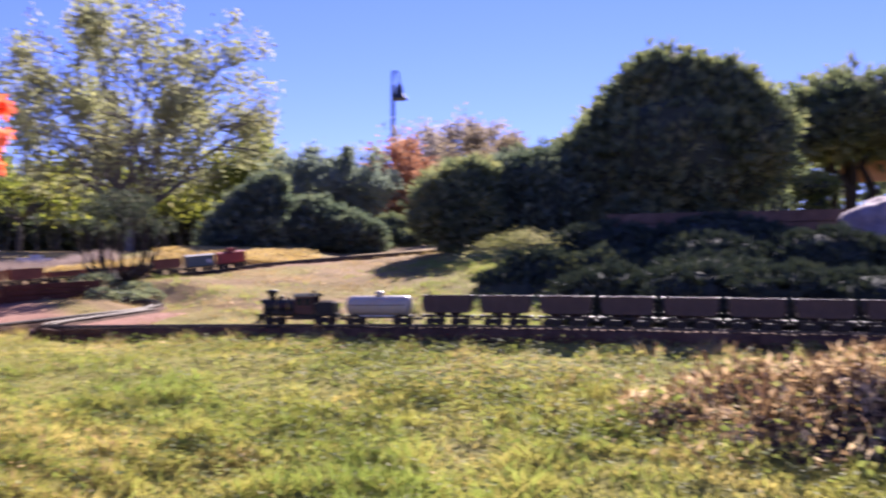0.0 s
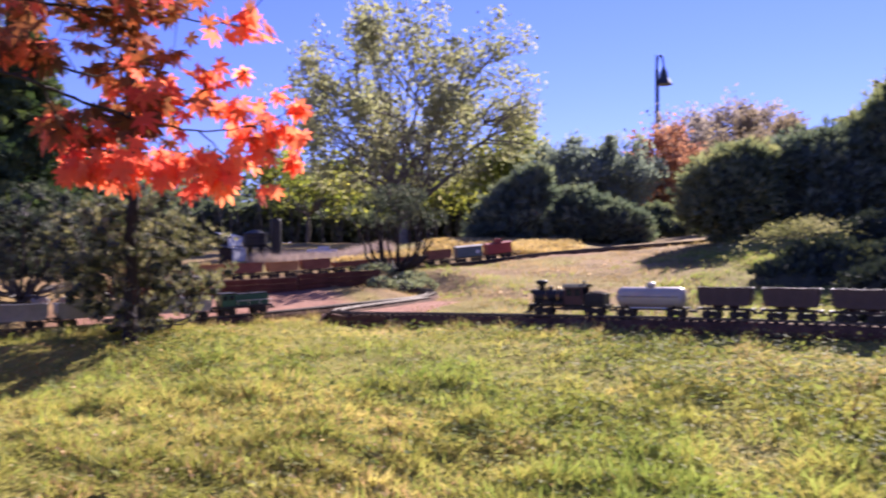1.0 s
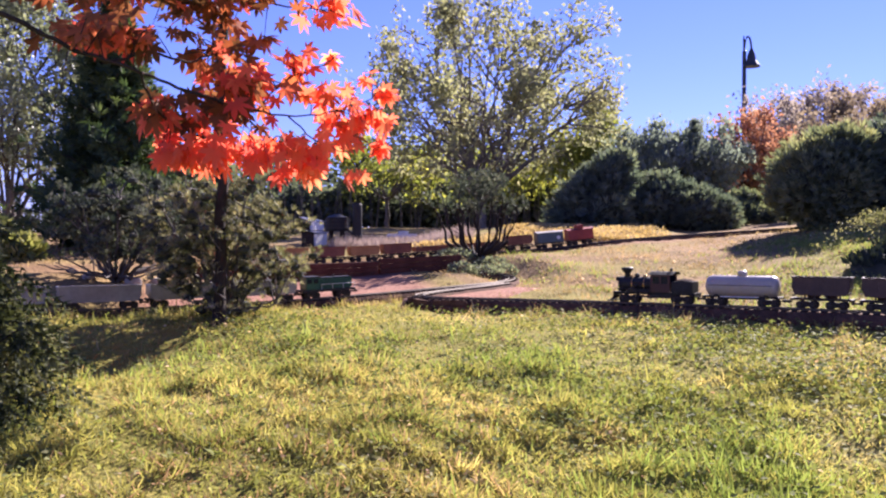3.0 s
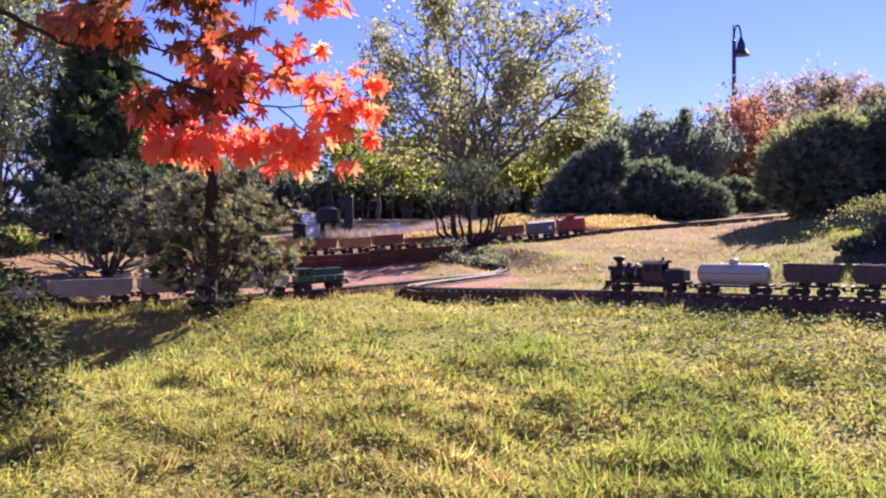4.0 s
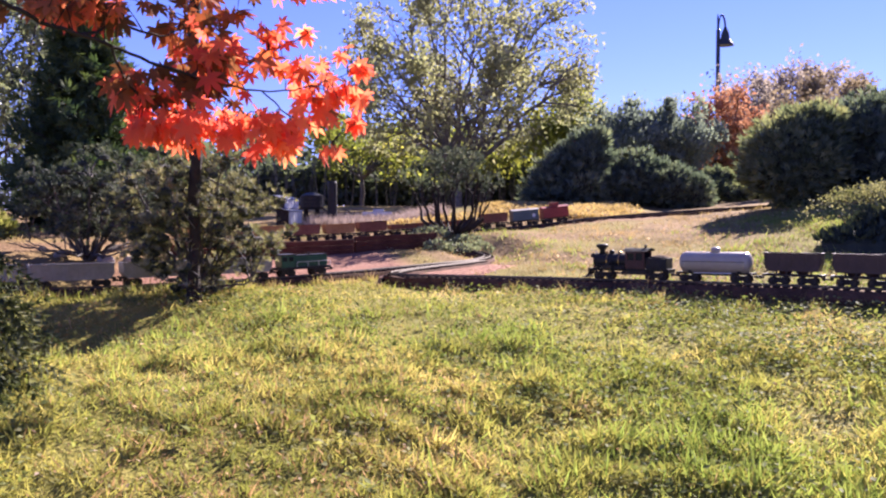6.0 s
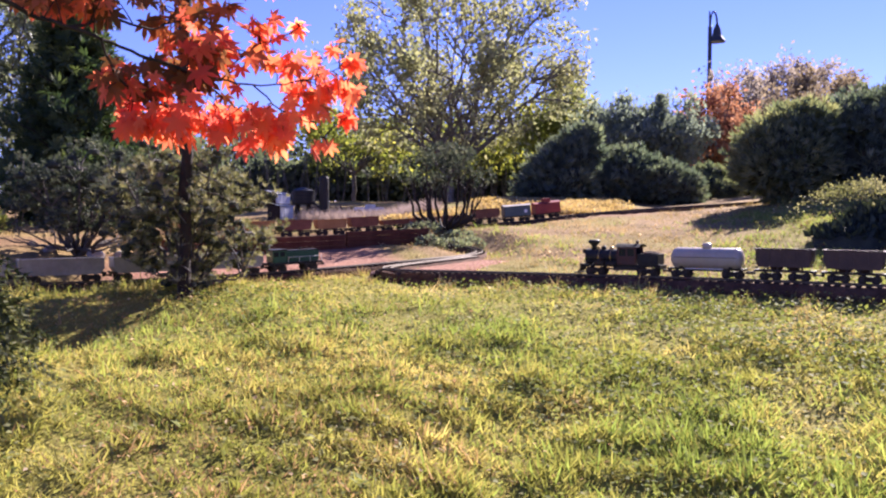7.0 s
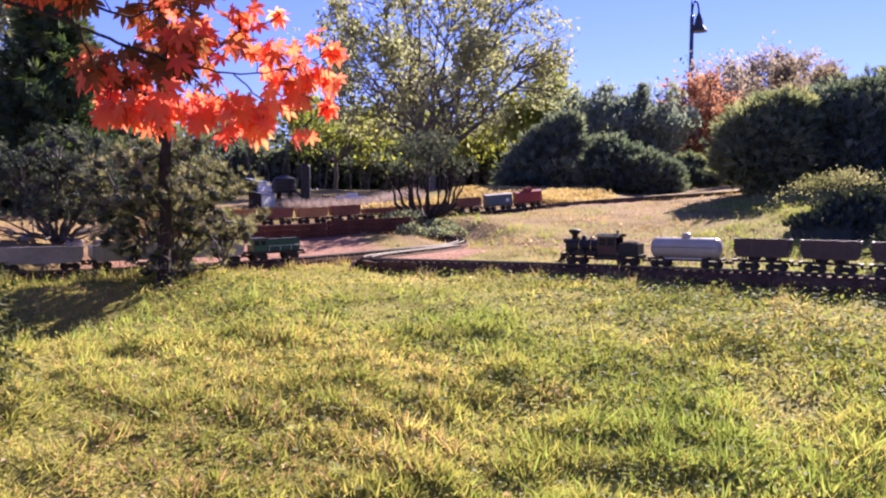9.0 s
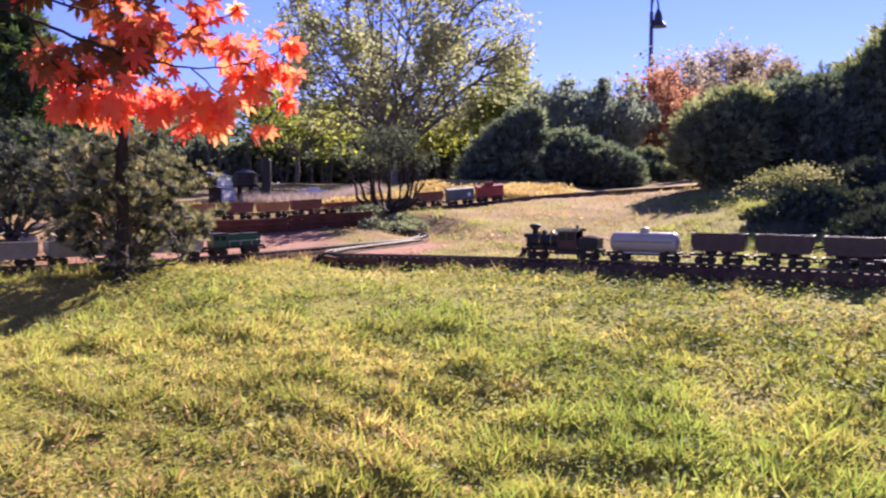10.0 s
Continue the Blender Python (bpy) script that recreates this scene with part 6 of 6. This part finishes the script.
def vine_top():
    """Trailing vines over the crown of the mound, coloured pale as if sunlit."""
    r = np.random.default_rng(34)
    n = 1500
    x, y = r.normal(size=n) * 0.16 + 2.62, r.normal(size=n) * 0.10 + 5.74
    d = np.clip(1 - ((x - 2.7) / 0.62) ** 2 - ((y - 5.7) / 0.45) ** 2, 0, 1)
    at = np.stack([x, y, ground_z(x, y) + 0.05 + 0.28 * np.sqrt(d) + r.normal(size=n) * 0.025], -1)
    tagged(scatter("trailing_vines", LEAF, LEAF_F, at, r.normal(size=(n, 3)) + np.array([0, 0, 0.5]), r.uniform(0.012, 0.025, n), M["sunlit_vine"]), "pale green vines trailing over the mound, sunlight put into their colour", "vines", kind="stuff")


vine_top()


def plume_grass():
    r = np.random.default_rng(33)
    n = 9000
    x, y = r.uniform(-1.55, -0.2, n), r.uniform(8.5, 9.2, n)
    at = np.stack([x, y, ground_z(x, y)], -1)
    along = np.stack([r.normal(size=n) * 0.5, r.normal(size=n) * 0.5, np.ones(n)], -1)
    tagged(scatter("plume_grass", BLADE, BLADE_F, at, along, r.uniform(0.07, 0.17, n), M["haze_grass"], width=r.uniform(0.004, 0.01, n)), "hazy grey-mauve tufts of seeding grass", "grass", kind="stuff")


plume_grass()
ground_leaves("leaf_litter", "brown fallen leaves over the dry bank", 7000, (-8, 28), (4.8, 8.5), M["dead"], 0.02, 92,
              lambda x, y: bank_cover(x, y) * np.clip(0.3 + 1.1 * waves(2.2 * x + 3, 3.1 * y + 1), 0, 1), 0.012, "leaf litter")
ground_leaves("bank_weeds", "low olive weeds in patches on the dry bank", 9000, (-8, 28), (4.8, 8.5), M["brown_olive"], 0.022, 93,
              lambda x, y: bank_cover(x, y) * np.clip(1.3 * waves(1.3 * x + 1, 2.6 * y + 4) - 0.1, 0, 1), 0.025)


def dead_patch():
    """A heap of withered brown foliage with dry stalks on the lawn."""
    r = np.random.default_rng(44)
    t = tagged(new("withered_plants"), "patch of withered brown leaves and dry stalks", "dead plants", kind="stuff")
    n = 5600
    u = r.normal(size=(n, 2)) * 0.62
    u = u[(np.abs(u[:, 0]) < 1.3) & (np.abs(u[:, 1]) < 1.3)]
    e1, e2 = np.array([0.72, -0.45]) * 0.62, np.array([0.45, 0.72]) * 0.42
    lump = np.sin(5.1 * u[:, 0] + 1.0) * np.sin(4.3 * u[:, 1] + 2.2)
    u = u[r.random(len(u)) < np.clip(0.75 + 0.6 * lump, 0.12, 1)]
    n = len(u)
    xy = np.array([2.02, 1.98]) + u[:, 0:1] * e1 + u[:, 1:2] * e2
    hill = 0.17 * np.exp(-(u ** 2).sum(1) * 1.1) * (0.75 + 0.45 * np.sin(5.1 * u[:, 0] + 1.0) * np.sin(4.3 * u[:, 1] + 2.2))
    at = np.stack([xy[:, 0], xy[:, 1], ground_z(xy[:, 0], xy[:, 1]) + hill * r.uniform(0.45, 1.1, n) + 0.01], -1)
    scatter("leaves", LEAF, LEAF_F, at, r.normal(size=(n, 3)) + np.array([0, 0, 0.4]), r.uniform(0.018, 0.044, n), M["withered"], t, width=r.uniform(0.013, 0.032, n))
    # Dark sheet under the leaves, added as the shade in their gaps.
    bm = bmesh.new()
    bmesh.ops.create_grid(bm, x_segments=34, y_segments=34, size=1.15)
    for v in bm.verts:
        a, b = v.co.x, v.co.y
        p = np.array([2.02, 1.98]) + a * e1 + b * e2
        top = 0.13 * math.exp(-(a * a + b * b) * 1.1) * (0.75 + 0.45 * math.sin(5.1 * a + 1.0) * math.sin(4.3 * b + 2.2))
        v.co = (p[0], p[1], zg(*p) + top - 0.02 + 0.02 * noise.noise((p[0] * 16, p[1] * 16, 0)))
    part("gap_shade", bm, M["load"], t, "dark sheet added under the leaves as shade in their gaps", smooth=True)
    lines = []
    for _ in range(200):
        v = r.normal(size=2) * 0.55
        p = np.array([2.02, 1.98]) + v[0] * e1 + v[1] * e2
        z = zg(*p)
        h = r.uniform(0.05, 0.17)
        lines.append((bent((p[0], p[1], z), (p[0] + r.normal() * 0.05, p[1] + r.normal() * 0.05, z + h), 4, 0, 0.01, r), np.linspace(0.004, 0.0016, 4)))
    tubes("stalks", lines, M["dead"], t, 4)
    n = 600
    v = r.normal(size=(n, 2)) * 0.8
    q = np.array([1.96, 1.92]) + v[:, 0:1] * e1 + v[:, 1:2] * e2
    at = np.stack([q[:, 0], q[:, 1], ground_z(q[:, 0], q[:, 1]) + r.uniform(0.02, 0.11, n)], -1)
    scatter("green_leaves", LEAF, LEAF_F, at, r.normal(size=(n, 3)) + np.array([0, 0, 0.4]), r.uniform(0.014, 0.032, n), M["weed"], t)


dead_patch()

# a bright broad-leaved weed in the lawn
def broad_weed(x, y, n, size, seed):
    r = np.random.default_rng(seed)
    t = thing("broadleaf_weed", (x, y, zg(x, y) + 0.03), "bright green broad-leaved weed in the lawn", "weed", "broad-leaved weeds")
    for k in range(n):
        a = 2 * math.pi * (k + 0.6 * r.random()) / n
        scatter("leaf", LEAF, LEAF_F, r.normal(size=(1, 3)) * 0.006, np.array([[math.cos(a), math.sin(a), r.uniform(0.3, 0.9)]]), size * r.uniform(0.7, 1.2), M["vine"], t,
                np.array([[0, 0, 1.0]]), size * 0.9)


for k, (x, y, n, q) in enumerate(((-0.91, 2.69, 9, 0.036), (-0.66, 2.05, 10, 0.032), (-0.2, 1.8, 8, 0.028), (0.35, 1.72, 9, 0.03), (-0.74, 2.0, 8, 0.03), (1.3, 2.6, 8, 0.03), (0.7, 2.3, 7, 0.028))):
    broad_weed(x, y, n, q, 90 + k)


# ---- small buildings and fixtures ----
def model_house():
    """A stepped ore mill: dark gable to the front, white sheet on its sunny side."""
    t = thing("model_building", (-1.93, 9.2, zg(-1.93, 9.2) - 0.02), "dark model ore mill with white sheet on its sides", "model building", turn=-12)
    for name, roof_name, x0, x1, y0, y1, z0, z1 in (("wall", "roof", -0.07, 0.07, 0.0, 0.36, 0.0, 0.17), ("upper_wall", "upper_roof", -0.12, 0.0, 0.05, 0.44, 0.17, 0.30)):
        wall_part = part(name, box(bmesh.new(), x0, x1, y0, y1, z0, z1, 0.003), M["load"], t)
        part("side_sheet", box(bmesh.new(), x1 + 0.001, x1 + 0.007, y0 + 0.01, y1 - 0.01, z0 + 0.03, z1 - 0.004), M["white"], wall_part, "white sheet cladding")
        for k in range(5):
            y = y0 + (y1 - y0) * (k + 0.5) / 5
            part("batten", box(bmesh.new(), x1 + 0.007, x1 + 0.011, y - 0.004, y + 0.004, z0 + 0.03, z1 - 0.004), M["white"], wall_part)
        bm = bmesh.new()
        bm.faces.new([bm.verts.new(q) for q in ((x0 - 0.015, y0 - 0.02, z1 + 0.045), (x1 + 0.02, y0 - 0.02, z1), (x1 + 0.02, y1 + 0.02, z1), (x0 - 0.015, y1 + 0.02, z1 + 0.045))])
        bmesh.ops.solidify(bm, geom=bm.faces, thickness=0.006)
        part(roof_name, bm, M["white"], t, "white sheet roof")
    for z in (0.06, 0.22):
        part("window", box(bmesh.new(), -0.05, -0.02, -0.004 if z < 0.1 else 0.046, 0.004 if z < 0.1 else 0.054, z, z + 0.05), M["glass"], t)


def water_tank():
    t = thing("model_water_tower", (-1.58, 9.0, zg(-1.58, 9.0)), "dark round model water tower on legs", "model building")
    tub = part("tub", lathe(bmesh.new(), [(0.118, 0.0), (0.125, 0.02), (0.118, 0.14), (0.122, 0.142), (0.03, 0.175)], (0, 0, 0.17), 18), M["black"], t)
    for z in (0.2, 0.24, 0.28):
        part("hoop", lathe(bmesh.new(), [(0.1265, 0), (0.1265, 0.008)], (0, 0, z), 18), M["iron"], tub)
    part("spout", rod(bmesh.new(), (0.1, -0.05, 0.2), (0.2, -0.1, 0.13), 0.012, sides=8), M["iron"], t)
    for k in range(4):
        a = math.pi / 4 + k * math.pi / 2
        part("leg", rod(bmesh.new(), (0.1 * math.cos(a), 0.1 * math.sin(a), -0.02), (0.08 * math.cos(a), 0.08 * math.sin(a), 0.172), 0.014, sides=6), M["bark"], t)
    part("brace", box(box(bmesh.new(), -0.085, 0.085, -0.07, -0.06, 0.07, 0.085), -0.085, 0.085, 0.06, 0.07, 0.07, 0.085), M["bark"], t)


def post(x, y, h, r, label):
    t = thing("post", (x, y, zg(x, y)), label, "post")
    bm = lathe(bmesh.new(), [(r, 0), (r * 0.97, h * 0.5), (r * 0.95, h - 0.02), (r * 0.8, h)], (0, 0, 0), 14)
    part("shaft", bm, M["black"], t)


def parked_model():
    t = thing("model_truck", (-0.93, 9.36, zg(-0.93, 9.36) + 0.055), "small white model truck beside the plume grass", "model vehicle", turn=4)
    part("body", box(bmesh.new(), -0.17, 0.17, -0.06, 0.06, 0.025, 0.085, 0.012), M["white"], t)
    part("cabin", box(bmesh.new(), -0.05, 0.07, -0.05, 0.05, 0.085, 0.115, 0.01), M["white"], t)
    for x in (-0.1, 0.1):
        for s in (-1, 1):
            part("wheel", rod(bmesh.new(), (x, s * 0.06 - 0.012, 0.025), (x, s * 0.06 + 0.012, 0.025), 0.025, sides=12), M["iron"], t)


model_house()
water_tank()
post(-1.35, 8.9, 0.47, 0.052, "thick black post behind the rear track")
parked_model()


def rail_fence():
    t = thing("model_fence", (-1.3, 9.75, zg(-1.3, 9.75)), "low dark model fence behind the plume grass", "fence")
    for k in range(8):
        part("fence_post", box(bmesh.new(), -0.35 + 0.18 * k - 0.006, -0.35 + 0.18 * k + 0.006, -0.006, 0.006, 0, 0.13), M["timber"], t)
    for z in (0.06, 0.11):
        part("fence_rail", box(bmesh.new(), -0.37, 0.93, -0.012, -0.007, z - 0.006, z + 0.006), M["timber"], t)


rail_fence()


def street_lamp():
    """A gooseneck post lamp with a bell shade."""
    x, y = 5.46, 18.95
    z = zg(x, y)
    t = thing("street_lamp", (x, y, z), "tall dark gooseneck street lamp with bell shade", "street lamp")
    h = 4.72 - z
    part("pole", lathe(bmesh.new(), [(0.09, 0), (0.08, 0.3), (0.05, 0.4), (0.042, h), (0.03, h + 0.01)], (0, 0, 0), 12), M["lamp_metal"], t)
    arc = np.array([(0.075 - 0.075 * math.cos(a), 0, h + 0.02 + 0.3 * math.sin(a)) for a in np.linspace(0, math.pi, 12)])
    tubes("gooseneck", [(arc, np.full(12, 0.022))], M["lamp_metal"], t, 8)
    bm = lathe(bmesh.new(), [(0.185, -0.36), (0.175, -0.33), (0.10, -0.22), (0.075, -0.08), (0.04, 0.0), (0.025, 0.04)], (0.15, 0, h + 0.03), 18)
    part("shade", bm, M["lamp_metal"], t)
    part("finial", lathe(bmesh.new(), [(0.018, 0), (0.018, 0.3), (0.008, 0.36)], (-0.01, 0, h - 0.02), 8), M["lamp_metal"], t)


street_lamp()


def timber_wall():
    """A stepped wall of stacked timbers that holds the bank under the conifer."""
    t = tagged(new("timber_wall"), "dark stacked-timber retaining wall under the conifer", "retaining wall", kind="structure")
    a, b = np.array((3.95, 6.75)), np.array((6.4, 4.95))
    ang = math.degrees(math.atan2(b[1] - a[1], b[0] - a[0]))
    L = float(np.linalg.norm(b - a))
    z0 = zg(*((a + b) / 2)) - 0.15
    k = 0
    while z0 + 0.1 * (k + 1) < 1.10:
        for m in range(3):
            ob = part("timber", box(bmesh.new(), L * m / 3 + 0.004, L * (m + 1) / 3 - 0.004, 0.012 * k, 0.1 + 0.012 * k, 0, 0.095, 0.006), M["timber"], t)
            ob.matrix_basis = pose(a[0], a[1], z0 + 0.1 * k, 0, 0, ang)
        k += 1


timber_wall()


def boulder(x, y, z, rad, seed, label, name="boulder"):
    bm = bmesh.new()
    bmesh.ops.create_icosphere(bm, subdivisions=4, radius=1)
    for v in bm.verts:
        k = 1 + 0.22 * noise.noise(v.co * 1.5 + Vector((seed, 0, 0))) + 0.07 * noise.noise(v.co * 5 + Vector((seed, 3, 0)))
        v.co = (v.co.x * rad[0] * k, v.co.y * rad[1] * k, v.co.z * rad[2] * k)
    ob = part(name, bm, M["boulder"], smooth=True)
    ob.location = (x, y, z)
    return tagged(ob, label, "boulder")


# stones under the pine
def stone(x, y, q, seed, mat, label, group):
    bm = bmesh.new()
    bmesh.ops.create_icosphere(bm, subdivisions=2, radius=1)
    for v in bm.verts:
        k = 1 + 0.3 * noise.noise(v.co * 1.3 + Vector((seed, 0, 0)))
        v.co = (v.co.x * q * k, v.co.y * q * 0.8 * k, v.co.z * q * 0.62 * k)
    ob = part("stone", bm, mat, smooth=True)
    ob.matrix_basis = pose(x, y, zg(x, y) + q * 0.3, 0, 0, seed * 37)
    tagged(ob, label, "stone", group)


def bend_crib():
    """Short dark timbers stacked under the outside of the bend."""
    r = np.random.default_rng(61)
    t = tagged(new("timber_crib"), "dark weathered timber blocks stacked under the track's bend", "timber crib")
    line = FRONT[(FRONT[:, 0] < -0.05) & (FRONT[:, 1] < 5.0)]
    d = unit(np.gradient(line[:, :2], axis=0))
    for course in range(4):
        for k in range(course % 2, len(line), 5):
            out = np.array([d[k, 1], -d[k, 0]])
            if out @ (line[k, :2] - np.array([0.0, 4.95])) < 0:
                out = -out
            p = line[k, :2] + out * (0.05 + 0.016 * course + r.normal() * 0.006)
            ob = part("timber", box(bmesh.new(), -0.05, 0.05, -0.018, 0.018, -0.015, 0.015, 0.004), M["roadbed"], t)
            ob.matrix_basis = pose(p[0], p[1], line[k, 2] - 0.03 - 0.03 * course, r.normal() * 4, r.normal() * 4, math.degrees(math.atan2(d[k, 1], d[k, 0])) + r.normal() * 14)


bend_crib()
for k, (x, y, q) in enumerate(((-2.05, 4.92, 0.05), (-1.95, 5.02, 0.035), (-2.35, 5.0, 0.04), (-1.8, 5.1, 0.03), (-2.5, 5.1, 0.035), (-1.62, 5.15, 0.03))):
    stone(x, y, q, k + 9.5, M["stone"], "pale field stone under the blue-green pine", "pale stones under the pine")
boulder(5.20, 4.90, 0.86, (0.28, 0.27, 0.24), 3, "large pinkish-grey boulder on the shaded bank")


def sign_board():
    t = thing("sign_board", (9.25, 9.0, zg(9.25, 9.0)), "faded orange board on two posts", "sign", turn=-42)
    part("board", box(bmesh.new(), -0.4, 0.4, -0.015, 0.015, 0.72, 1.0, 0.005), M["sign"], t)
    for x in (-0.32, 0.32):
        part("post", box(bmesh.new(), x - 0.03, x + 0.03, 0.016, 0.07, 0, 1.0, 0.004), M["timber"], t)


sign_board()
